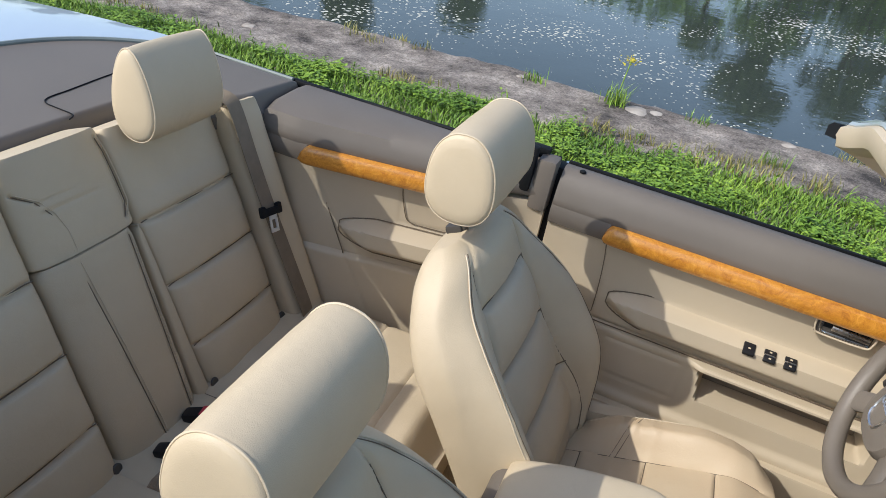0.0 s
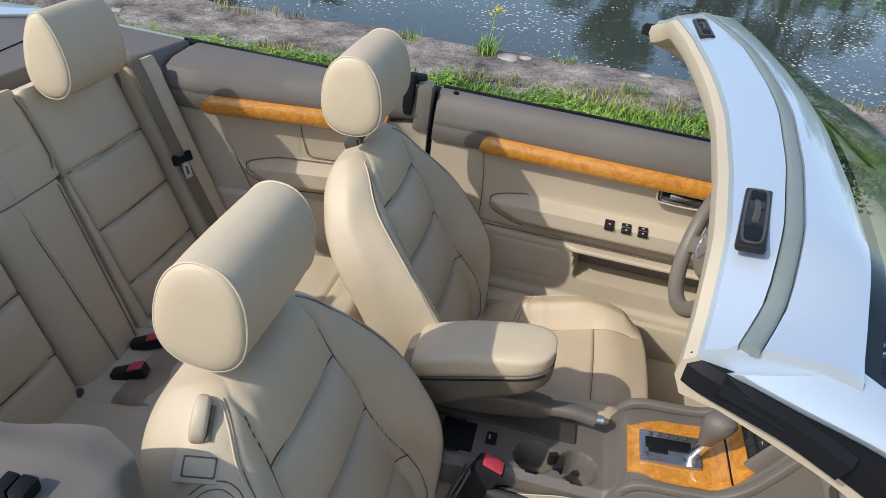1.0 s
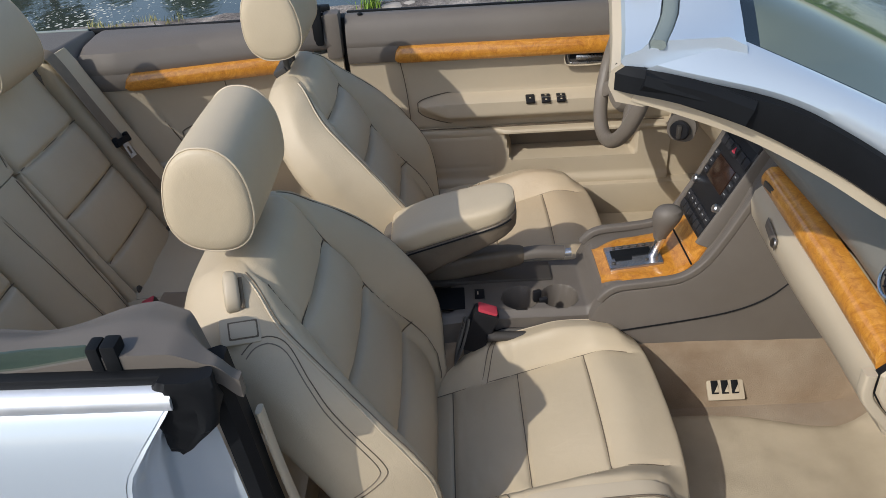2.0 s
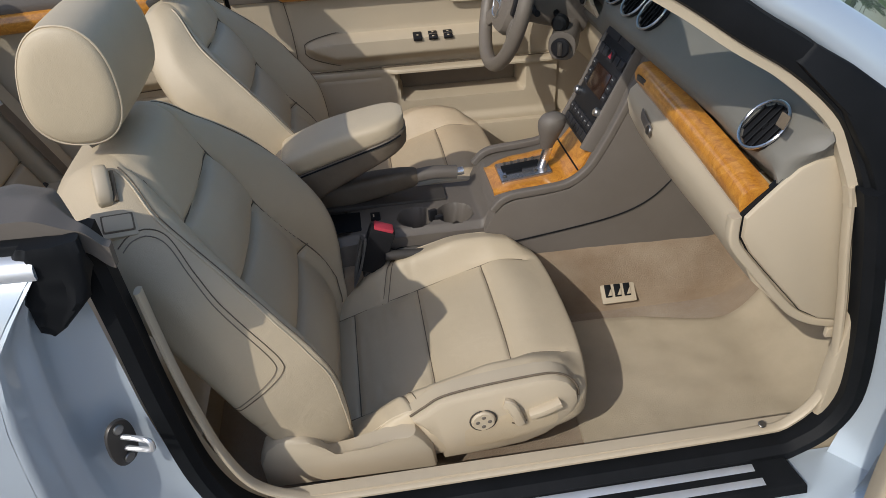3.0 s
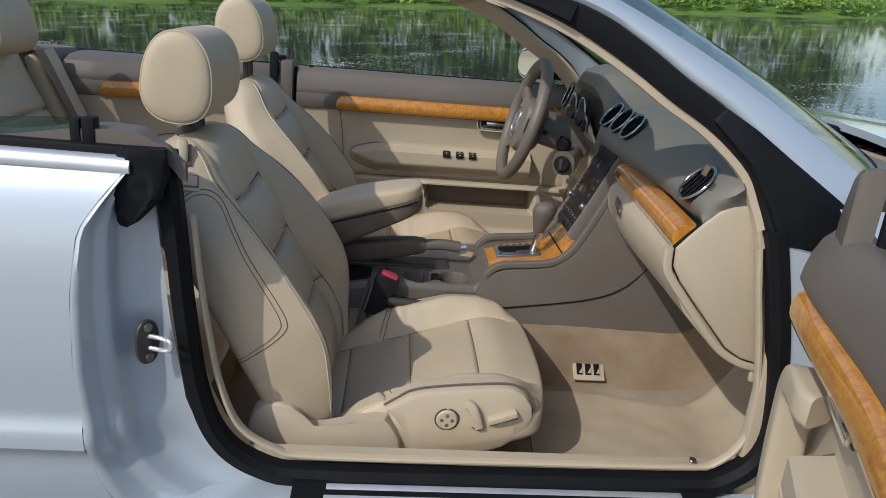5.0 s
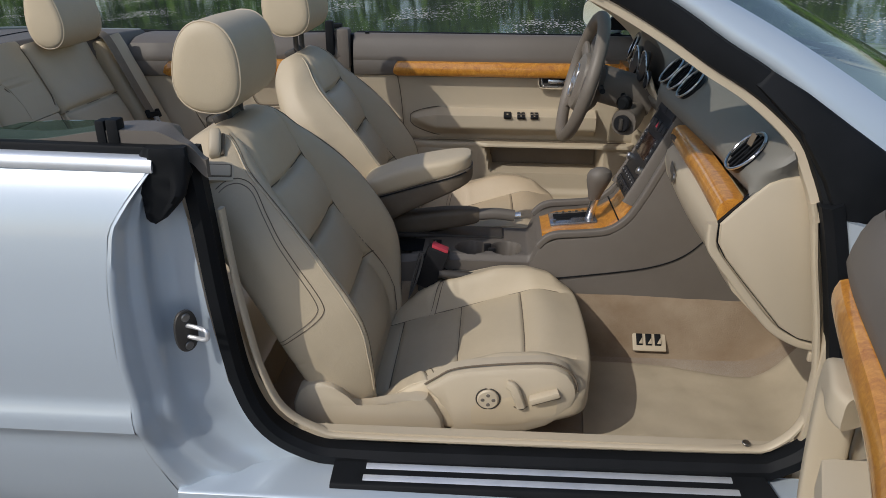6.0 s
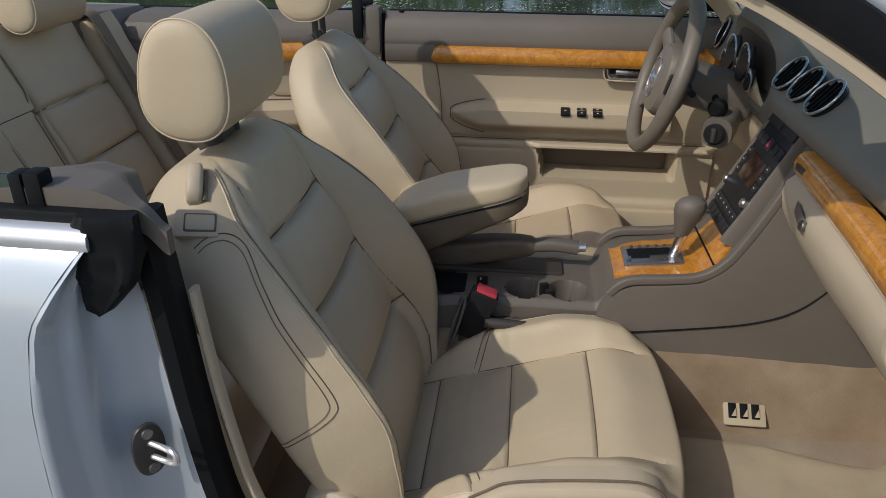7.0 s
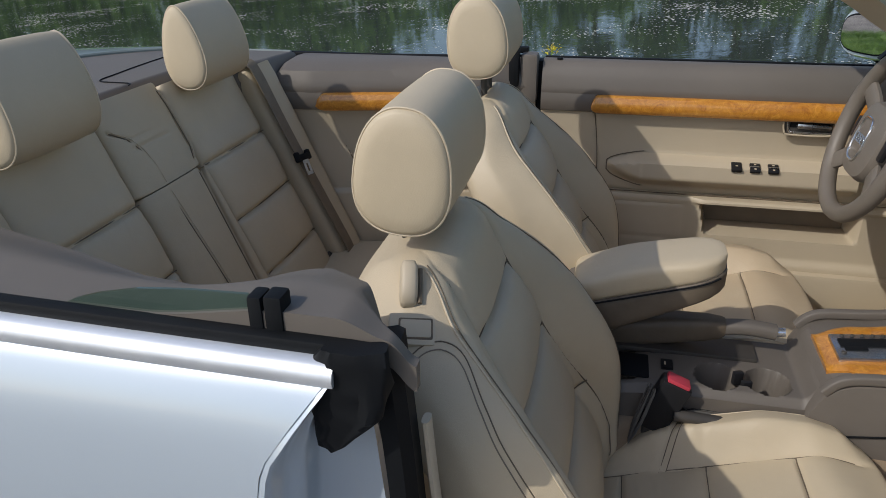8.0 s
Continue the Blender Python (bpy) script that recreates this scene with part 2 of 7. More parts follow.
def build_ground():
    xs, ys = spaced(-120, 120, -6, 7, 0.07, 24), spaced(-80, 6.6, 1.6, 5.6, 0.05, 20)
    bm = shell([[Vector((x, y, ground_height(x, y))) for x in xs] for y in ys], closed=False)
    m = bpy.data.materials.new("bank_ground")
    m.use_nodes = True
    nt = m.node_tree
    b = nt.nodes["Principled BSDF"]
    where = nt.nodes.new("ShaderNodeTexCoord").outputs["Object"]
    blotch = tex(nt, "ShaderNodeTexNoise", 2.6, where, Detail=10.0, Roughness=0.78)
    grit = tex(nt, "ShaderNodeTexNoise", 50.0, where, Detail=8.0, Roughness=0.85)
    stone = ramp(nt, blotch.outputs["Fac"], [(0.36, (0.060, 0.052, 0.045)), (0.45, (0.22, 0.190, 0.165)), (0.55, (0.38, 0.335, 0.290)), (0.66, (0.66, 0.58, 0.50))])
    speck = ramp(nt, grit.outputs["Fac"], [(0.38, (0.22, 0.20, 0.19)), (0.50, (0.85, 0.83, 0.82)), (0.66, (1.45, 1.42, 1.4))])
    mul = nt.nodes.new("ShaderNodeMix")
    mul.data_type, mul.blend_type = "RGBA", "MULTIPLY"
    mul.inputs[0].default_value = 0.85
    nt.links.new(stone, mul.inputs[6])
    nt.links.new(speck, mul.inputs[7])
    nt.links.new(mul.outputs[2], b.inputs["Base Color"])
    bp = nt.nodes.new("ShaderNodeBump")
    bp.inputs["Strength"].default_value, bp.inputs["Distance"].default_value = 0.9, 0.02
    nt.links.new(grit.outputs["Fac"], bp.inputs["Height"])
    nt.links.new(bp.outputs[0], b.inputs["Normal"])
    b.inputs["Roughness"].default_value = 0.92
    return tagged(part("ground", bm, m), "rough weathered concrete and earth bank along the water", "ground", kind="structure")


def build_water():
    m = bpy.data.materials.new("pond_water")
    m.use_nodes = True
    nt = m.node_tree
    b = nt.nodes["Principled BSDF"]
    where = nt.nodes.new("ShaderNodeTexCoord").outputs["Object"]
    b.inputs["Roughness"].default_value, b.inputs["IOR"].default_value = 0.02, 1.33
    # floating scum: small flecks gathered into drifts
    cells = tex(nt, "ShaderNodeTexVoronoi", 17.0, where)
    warp = tex(nt, "ShaderNodeTexNoise", 20.0, where, Detail=5.0, Roughness=0.7)
    drift = tex(nt, "ShaderNodeTexNoise", 0.55, where, Detail=6.0, Roughness=0.65)
    lo = nt.nodes.new("ShaderNodeMath")
    lo.operation = "MULTIPLY_ADD"
    nt.links.new(warp.outputs["Fac"], lo.inputs[0])
    lo.inputs[1].default_value = 0.9
    nt.links.new(cells.outputs["Distance"], lo.inputs[2])
    edge = nt.nodes.new("ShaderNodeMapRange")
    edge.inputs["From Min"].default_value, edge.inputs["From Max"].default_value = 0.40, 0.66
    edge.inputs["To Min"].default_value, edge.inputs["To Max"].default_value = 0.43, 0.84
    nt.links.new(drift.outputs["Fac"], edge.inputs["Value"])
    less = nt.nodes.new("ShaderNodeMath")
    less.operation = "LESS_THAN"
    nt.links.new(lo.outputs[0], less.inputs[0])
    nt.links.new(edge.outputs[0], less.inputs[1])
    colour = nt.nodes.new("ShaderNodeMix")
    colour.data_type = "RGBA"
    colour.inputs[6].default_value, colour.inputs[7].default_value = (0.042, 0.052, 0.046, 1), (0.55, 0.54, 0.46, 1)
    nt.links.new(less.outputs[0], colour.inputs[0])
    nt.links.new(colour.outputs[2], b.inputs["Base Color"])
    rough = nt.nodes.new("ShaderNodeMath")
    rough.operation = "MULTIPLY_ADD"
    rough.inputs[1].default_value, rough.inputs[2].default_value = 0.6, 0.02
    nt.links.new(less.outputs[0], rough.inputs[0])
    nt.links.new(rough.outputs[0], b.inputs["Roughness"])
    ripple = tex(nt, "ShaderNodeTexNoise", 2.2, where, Detail=5.0, Roughness=0.6)
    bp = nt.nodes.new("ShaderNodeBump")
    bp.inputs["Strength"].default_value, bp.inputs["Distance"].default_value = 0.10, 0.03
    nt.links.new(ripple.outputs["Fac"], bp.inputs["Height"])
    nt.links.new(bp.outputs[0], b.inputs["Normal"])
    bm = shell([[Vector((x, y, WATER_Z)) for x in np.linspace(-150, 150, 3)] for y in (3.0, 30, 70)], closed=False)
    return tagged(part("water", bm, m), "dark still pond with floating scum and tree reflections", "water", kind="structure")


build_ground()
build_water()


def leaf_material(name, light, dark, rough=0.6):
    m = surface(name, light, dark, rough, fine=200, coarse=1.5, bump=0.05)
    b = m.node_tree.nodes["Principled BSDF"]
    nt = m.node_tree
    isl = nt.nodes.new("ShaderNodeNewGeometry").outputs["Random Per Island"]
    old = b.inputs["Base Color"].links[0].from_socket
    mix = nt.nodes.new("ShaderNodeMix")
    mix.data_type, mix.blend_type = "RGBA", "MULTIPLY"
    mix.inputs[0].default_value = 1.0
    nt.links.new(old, mix.inputs[6])
    nt.links.new(ramp(nt, isl, [(0.0, (0.35, 0.42, 0.32)), (0.6, (0.95, 1.0, 0.8)), (1.0, (1.35, 1.25, 1.0))]), mix.inputs[7])
    nt.links.new(mix.outputs[2], b.inputs["Base Color"])
    b.inputs["Subsurface Weight"].default_value = 0.0
    return m


GRASS = leaf_material("grass_blades", (0.27, 0.41, 0.060), (0.105, 0.215, 0.024))
DRY = leaf_material("dry_grass", (0.34, 0.30, 0.12), (0.24, 0.22, 0.07))
FOLIAGE = leaf_material("tree_foliage", (0.085, 0.15, 0.025), (0.045, 0.09, 0.014))
BARK = surface("bark", (0.13, 0.10, 0.075), (0.07, 0.055, 0.04), 0.9, fine=40, coarse=4, bump=0.8, depth=0.03)


def mesh_object(name, verts, faces, material):
    me = bpy.data.meshes.new(name)
    me.from_pydata(verts, [], faces)
    me.materials.append(material)
    return new(name, me)


def blades(name, spots, material, tall, wide, rng, spread=0.5):
    """Bent grass blades, each a strip of two faces, rooted at the spots."""
    verts, faces = [], []
    for x, y, k in spots:
        z = ground_height(x, y) - 0.01
        a, h = rng.uniform(0, 2 * math.pi), tall * k * rng.uniform(0.55, 1.25)
        lean = h * spread * rng.uniform(0.2, 1.2)
        w = wide * rng.uniform(0.6, 1.3)
        dx, dy = math.cos(a), math.sin(a)
        px, py = -dy * w, dx * w
        i = len(verts)
        verts += [(x - px, y - py, z), (x + px, y + py, z), (x + dx * lean * 0.35 + px * 0.8, y + dy * lean * 0.35 + py * 0.8, z + h * 0.62),
                  (x + dx * lean * 0.35 - px * 0.8, y + dy * lean * 0.35 - py * 0.8, z + h * 0.62), (x + dx * lean, y + dy * lean, z + h)]
        faces += [(i, i + 1, i + 2, i + 3), (i + 3, i + 2, i + 4)]
    return mesh_object(name, verts, faces, material)


def verge_edge(x):
    return 3.68 + 0.14 * noise.noise(Vector((x * 0.8, 7.7, 0))) + 0.07 * noise.noise(Vector((x * 3.5, 2.2, 0)))


rng = random.Random(4)
spots = []
while len(spots) < 125000:
    x, y = rng.uniform(-10, 8), rng.uniform(1.3, 4.7)
    past = y - verge_edge(x)
    near = 1.75 + 0.35 * noise.noise(Vector((x * 0.9, 4.1, 0))) + 0.15 * noise.noise(Vector((x * 4.3, 6.1, 0))) - y
    thin = 1.0 if -5.5 < x < 4.5 else 0.45
    if rng.random() < thin * (1.0 if near < 0 else math.exp(-near / 0.08)) * (1.0 if past < 0 else 0.6 * math.exp(-past / 0.05)):
        spots.append((x, y, 0.75 + 0.6 * max(0, noise.noise(Vector((x * 2.5, y * 2.5, 5))))))
tagged(blades("grass", spots, GRASS, 0.080, 0.0052, rng, 0.95), "bright green grass verge beside the car", "grass", kind="stuff")


def broad_leaves(spots, material, rng):
    """Low rosettes of broad weed leaves, each leaf a folded lozenge."""
    verts, faces = [], []
    for x, y, k in spots:
        z = ground_height(x, y)
        for _ in range(5):
            a, r = rng.uniform(0, 2 * math.pi), rng.uniform(0.018, 0.040) * k
            h = rng.uniform(0.02, 0.075)
            d, w = Vector((math.cos(a), math.sin(a), rng.uniform(-0.2, 0.6))), Vector((-math.sin(a), math.cos(a), 0)) * r * 0.42
            c = Vector((x, y, z + h))
            i = len(verts)
            verts += [c, c + d * r * 0.6 + w, c + d * r * 1.2 - Vector((0, 0, r * 0.25)), c + d * r * 0.6 - w, c + d * r * 0.6 - Vector((0, 0, r * 0.10))]
            faces += [(i, i + 1, i + 4), (i + 1, i + 2, i + 4), (i + 2, i + 3, i + 4), (i + 3, i, i + 4)]
    return mesh_object("verge_weeds", verts, faces, material)


leafy = [p for p in spots if noise.noise(Vector((p[0] * 1.9, p[1] * 2.6, 12))) > 0.02 and -5.5 < p[0] < 3.5 and p[1] > 1.9][::3]
tagged(broad_leaves(leafy, GRASS, rng), "broad-leaved weeds growing through the grass verge", "weeds", kind="stuff")
spots = []
for _ in range(260):
    x = rng.uniform(-5, 4.5)
    y = rng.choice((verge_edge(x) + rng.uniform(-0.05, 0.35), bank_edge(x) - abs(rng.gauss(0, 0.15))))
    if noise.noise(Vector((x * 1.7, y * 1.2, 9))) > 0.1:
        spots += [(x + rng.gauss(0, 0.05), y + rng.gauss(0, 0.05), 1.0) for _ in range(26)]
tagged(blades("dry_grass", spots, DRY, 0.07, 0.0035, rng, 0.8), "sparse dry grass and weeds on the bank", "grass", kind="stuff")


def weed_tuft(x, y, n, tall, flower=False):
    g = random.Random(int(x * 100) + 7)
    ob = blades("weed_tuft", [(x + g.gauss(0, 0.05), y + g.gauss(0, 0.04), 1.0) for _ in range(n)], GRASS, tall, 0.0038, g, 0.75)
    tagged(ob, "leafy weed tuft at the water's edge" if not flower else "tall weed with a small yellow flower head", "plant", "weeds on the bank", "stuff")
    if flower:
        z = ground_height(x, y)
        stem = part("stem", tube([(x, y, z), (x + 0.03, y, z + 0.2), (x + 0.05, y + 0.01, z + 0.34)], 0.004, 6, 10), GRASS, ob)
        verts, faces = [], []
        for _ in range(60):
            c = Vector((x + 0.05 + g.gauss(0, 0.028), y + 0.01 + g.gauss(0, 0.02), z + 0.35 + g.gauss(0, 0.014)))
            i = len(verts)
            verts += [c + Vector((g.gauss(0, 0.008), g.gauss(0, 0.008), g.gauss(0, 0.008))) for _ in range(3)]
            faces.append((i, i + 1, i + 2))
        f = mesh_object("flower_head", verts, faces, surface("yellow_petals", (0.75, 0.62, 0.05), (0.6, 0.45, 0.03), 0.7))
        f.parent = ob


weed_tuft(-0.27, 4.50, 95, 0.15, True)
weed_tuft(-0.95, 4.58, 40, 0.09)
weed_tuft(0.36, 4.62, 36, 0.07)
weed_tuft(0.90, 4.12, 50, 0.10)


def rock(x, y, r, flat, material, seed):
    bm = bmesh.new()
    bmesh.ops.create_icosphere(bm, subdivisions=2, radius=r)
    for v in bm.verts:
        v.co *= 1 + 0.35 * noise.noise(v.co / r * 1.3 + Vector((seed, 0, 0)))
        v.co.z *= flat
    z = ground_height(x, y)
    bmesh.ops.translate(bm, verts=bm.verts, vec=(x, y, z + r * flat * 0.3))
    return part("stone", bm, material, sharp=25)


ROCK = surface("pale_concrete", (0.50, 0.45, 0.39), (0.28, 0.24, 0.20), 0.9, fine=60, coarse=9, bump=0.6, depth=0.006)
for k, (x, y, r) in enumerate(((-0.10, 4.50, 0.10), (0.04, 4.56, 0.05), (-1.05, 4.60, 0.04), (-3.3, 4.15, 0.06), (1.0, 4.6, 0.05))):
    tagged(rock(x, y, r, 0.11, ROCK, k), "pale broken concrete lump on the bank", "stone", "loose stones")


# far bank with shrubs and trees
def far_bank():
    xs, ys = np.linspace(-150, 150, 90), [40, 43, 45, 48, 55, 70, 140]
    hs = [-0.5, -0.15, 0.25, 0.6, 0.9, 1.2, 2.0]
    bm = shell([[Vector((x, y + 2.0 * noise.noise(Vector((x * 0.05, 0, 0))) - 0.04 * x, h + 0.3 * noise.noise(Vector((x * 0.3, y, 0))))) for x in xs] for y, h in zip(ys, hs)], closed=False)
    return tagged(part("far_bank", bm, surface("far_grass", (0.13, 0.24, 0.03), (0.07, 0.14, 0.02), 0.95, fine=3, coarse=0.6, bump=0.6, depth=0.2)), "grassy far bank of the pond", "bank", kind="structure")


far_bank()


def leaf_cloud(blobs, count, size, g):
    verts, faces = [], []
    for bx, by, bz, r in blobs:
        for _ in range(count):
            d = Vector((g.gauss(0, 1), g.gauss(0, 1), g.gauss(0, 1))).normalized() * r * g.uniform(0.55, 1.12)
            c = Vector((bx, by, bz)) + Vector((d.x, d.y, d.z * 0.8))
            u = Vector((g.gauss(0, 1), g.gauss(0, 1), g.gauss(0, 1))).normalized() * size * g.uniform(0.6, 1.5)
            w = u.orthogonal().normalized() * size * 0.6
            i = len(verts)
            verts += [c - u, c + w, c + u, c - w]
            faces.append((i, i + 1, i + 2, i + 3))
    return verts, faces


def tree(x, y, tall, seed, label):
    g = random.Random(seed)
    z0 = 0.4
    root = new("tree")
    root.location = (x, y, z0)
    tagged(root, label, "tree", "trees across the pond")
    bm = tube([(0, 0, -0.3), (0.1, 0, tall * 0.3), (g.uniform(-0.4, 0.4), 0.1, tall * 0.75)], tall * 0.018, 8, 8)
    for _ in range(5):
        a, h = g.uniform(0, 6.28), tall * g.uniform(0.3, 0.6)
        tube([(0, 0, h), (math.cos(a) * tall * 0.1, math.sin(a) * tall * 0.1, h + tall * 0.12), (math.cos(a) * tall * 0.2, math.sin(a) * tall * 0.2, h + tall * 0.2)], tall * 0.006, 6, 6, bm)
    part("trunk", bm, BARK, root)
    blobs = []
    for _ in range(16):
        h = g.uniform(0.22, 0.93)
        reach = tall * 0.27 * math.sin(min(1.0, (1.08 - h) * 1.5) * math.pi / 2)
        a = g.uniform(0, 6.28)
        q = g.uniform(0.2, 0.85)
        blobs.append((math.cos(a) * reach * q, math.sin(a) * reach * q, h * tall, tall * g.uniform(0.07, 0.14)))
    crown = mesh_object("crown", *leaf_cloud(blobs, 330, tall * 0.017, g), FOLIAGE)
    crown.parent = root
    return root


g = random.Random(11)
for k, (x, tall) in enumerate(((-75, 17), (-64, 19), (-55, 20), (-47, 17), (-41, 21), (-35, 18), (-30, 22), (-25, 19), (-20, 20), (-2, 17), (3, 21), (8, 19), (13, 22), (18, 18), (24, 21), (29, 15), (72, 12), (84, 15), (96, 17))):
    tree(x, 53 + g.uniform(-2, 5) - 0.04 * x, 0.66 * tall, 20 + k, "leafy green tree on the far bank")
shrub_blobs = [(x + g.uniform(-1, 1), 50.5 + g.uniform(-1, 2.5) - 0.04 * x, g.uniform(0.8, 7.0), g.uniform(1.4, 2.6)) for x in np.arange(-85, 33, 0.42)]
ob = mesh_object("shrubs", *leaf_cloud(shrub_blobs, 110, 0.30, g), leaf_material("shrub_leaves", (0.14, 0.26, 0.035), (0.07, 0.14, 0.02)))
tagged(ob, "dense green shrubs behind the far bank", "shrubs", kind="stuff")
edge_blobs = [(x + g.uniform(-0.5, 0.5), 42.6 + 2.0 * noise.noise(Vector((x * 0.05, 0, 0))) - 0.04 * x + g.uniform(-0.6, 2.2), 0.25 + g.uniform(0, 0.55), g.uniform(0.3, 0.9)) for x in np.arange(-60, 75, 0.45)]
ob = mesh_object("bank_plants", *leaf_cloud(edge_blobs, 60, 0.13, g), leaf_material("bank_leaves", (0.22, 0.36, 0.05), (0.11, 0.20, 0.025)))
tagged(ob, "leafy plants and grass at the far water line", "plants", kind="stuff")

# ---- the car ----
car = new("car")
car.matrix_world = CAR
tagged(car, "white convertible with its roof down and a beige leather interior", "car")


def surf(fn, us, vs, thick=None, bm=None):
    """A sheet fn(u, v); thick: a vector by which a back sheet is set off, closing it into a slab."""
    bm = bm or bmesh.new()
    front = [[bm.verts.new(fn(u, v)) for u in us] for v in vs]
    rows = [front]
    if thick is not None:
        rows.append([[bm.verts.new(p.co + Vector(thick)) for p in row] for row in front])
    for k, grid in enumerate(rows):
        for a, b in zip(grid, grid[1:]):
            for i in range(len(us) - 1):
                q = (a[i], a[i + 1], b[i + 1], b[i])
                bm.faces.new(q if k == 0 else q[::-1])
    if thick is not None:
        f, b = rows
        for i in range(len(us) - 1):
            bm.faces.new((f[0][i], b[0][i], b[0][i + 1], f[0][i + 1]))
            bm.faces.new((f[-1][i], f[-1][i + 1], b[-1][i + 1], b[-1][i]))
        for j in range(len(vs) - 1):
            bm.faces.new((f[j][0], f[j + 1][0], b[j + 1][0], b[j][0]))
            bm.faces.new((f[j][-1], b[j][-1], b[j + 1][-1], f[j + 1][-1]))
    return bm


def along_x(section, xs, bm=None, shift=None):
    return shell([[Vector((x, y + (shift(x) if shift else 0), z)) for y, z in section] for x in xs], bm=bm)


# --- seats ---
HALF = ((-0.03, 0.235), (0.06, 0.266), (0.2, 0.284), (0.32, 0.288), (0.42, 0.286), (0.48, 0.276), (0.53, 0.254), (0.57, 0.227), (0.60, 0.202), (0.63, 0.168), (0.66, 0.128))
PIPED = ((-0.03, 0.220), (0.05, 0.242), (0.12, 0.258), (0.25, 0.270), (0.35, 0.267), (0.42, 0.254), (0.48, 0.234), (0.535, 0.208), (0.58, 0.180), (0.62, 0.148), (0.66, 0.105))
BULGE = ((-0.03, 0.02), (0.05, 0.05), (0.12, 0.080), (0.17, 0.096), (0.22, 0.103), (0.27, 0.099), (0.37, 0.079), (0.43, 0.060), (0.50, 0.037), (0.55, 0.024), (0.60, 0.012), (0.66, 0.004))


THICK = ((-0.03, 0.088), (0.1, 0.092), (0.3, 0.098), (0.40, 0.108), (0.48, 0.124), (0.55, 0.128), (0.62, 0.118), (0.68, 0.11))


def headrest(parent, centre, width, deep, tall, lean, label, taper=0.0, round_=0.84):
    """A drum-shaped pillow lying across, with a piped oval face at each end."""
    cx, cy, cz = centre
    n = 44
    rot = Matrix.Rotation(lean, 3, "Y")

    def ring(u, k):
        out = []
        for i in range(n):
            a = 2 * math.pi * i / n
            c, s = math.cos(a), math.sin(a)
            px = deep / 2 * math.copysign(abs(c) ** round_, c) * k
            pz = tall / 2 * math.copysign(abs(s) ** round_, s) * k
            px *= 1 - taper * (pz / tall)
            out.append(Vector((cx, cy + u * width / 2, cz)) + rot @ Vector((px, 0, pz)))
        return out

    spans = [(-1.02, 0.35), (-1.012, 0.7), (-0.995, 0.9), (-0.965, 0.972), (-0.945, 0.985), (-0.93, 1.0), (-0.88, 1.005), (-0.6, 1.025), (-0.3, 1.03), (0, 1.035), (0.3, 1.03), (0.6, 1.025), (0.88, 1.005), (0.93, 1.0), (0.945, 0.985), (0.965, 0.972), (0.995, 0.9), (1.012, 0.7), (1.02, 0.35)]
    pad = part("headrest", shell([ring(u, k) for u, k in spans]), LEATHER, parent, label)
    for u in (-0.945, 0.945):
        part("piping", sweep(ring(u, 1.0), oval(0.0034, 0.0034, 6), (0, 1, 0), loop=True), PIPING, parent)
    return pad


def seam_half(s_):
    return 0.222 - 0.058 * smooth(0.10, 0.36, s_) - 0.034 * smooth(0.30, 0.56, s_) - 0.012 * smooth(0.54, 0.66, s_)


def back_front(s_, y, half, thick, seams):
    """Height of the backrest's front face over its mid plane."""
    p = 6 - 3.2 * smooth(0.42, 0.57, s_)
    d = thick / 2 * max(0.0, 1 - (abs(y) / half) ** p) ** (1 / p)
    edge = min(flow_table(s_, PIPED), half - 0.010)
    seam = min(seam_half(s_), edge - 0.022)
    w = smooth(seam - 0.030, edge - 0.006, abs(y)) * (1 - smooth(edge - 0.004, half + 0.004, abs(y)))
    d += flow_table(s_, BULGE) * w
    gr = groove(abs(y) - seam, 0.008) * (1 - smooth(0.60, 0.64, s_)) * 0.75
    if abs(y) < seam:
        for at in seams:
            gr = max(gr, groove(s_ - at - 0.006 * (abs(y) / seam) ** 2, 0.008))
        lo = max([a for a in seams if a <= s_], default=seams[0] - 0.16)
        hi = min([a for a in seams if a > s_], default=lo + 0.17)
        d += 0.027 * math.cos(y / seam * math.pi / 2) ** 0.4 * max(0.0, math.sin(min(1.0, (s_ - lo) / (hi - lo)) * math.pi)) ** 0.55 * (1 - 0.45 * smooth(seams[-1], seams[-1] + 0.02, s_))
    return d - 0.010 * gr


def cushion_form(x):
    v = (x - 0.215) / 0.57
    e = max(0.0, 1 - abs(2 * v - 1) ** 9) ** (1 / 2.6)
    top = 0.352 + 0.33 * (x - 0.33) - 0.038 * smooth(0.66, 0.785, x)
    low = 0.33 + 0.035 * smooth(0.6, 0.8, x)
    half = (0.258 + 0.012 * smooth(0.3, 0.6, x)) * (0.84 + 0.16 * e)
    return (top + low) / 2, (top - low) / 2 * (0.55 + 0.45 * e), half


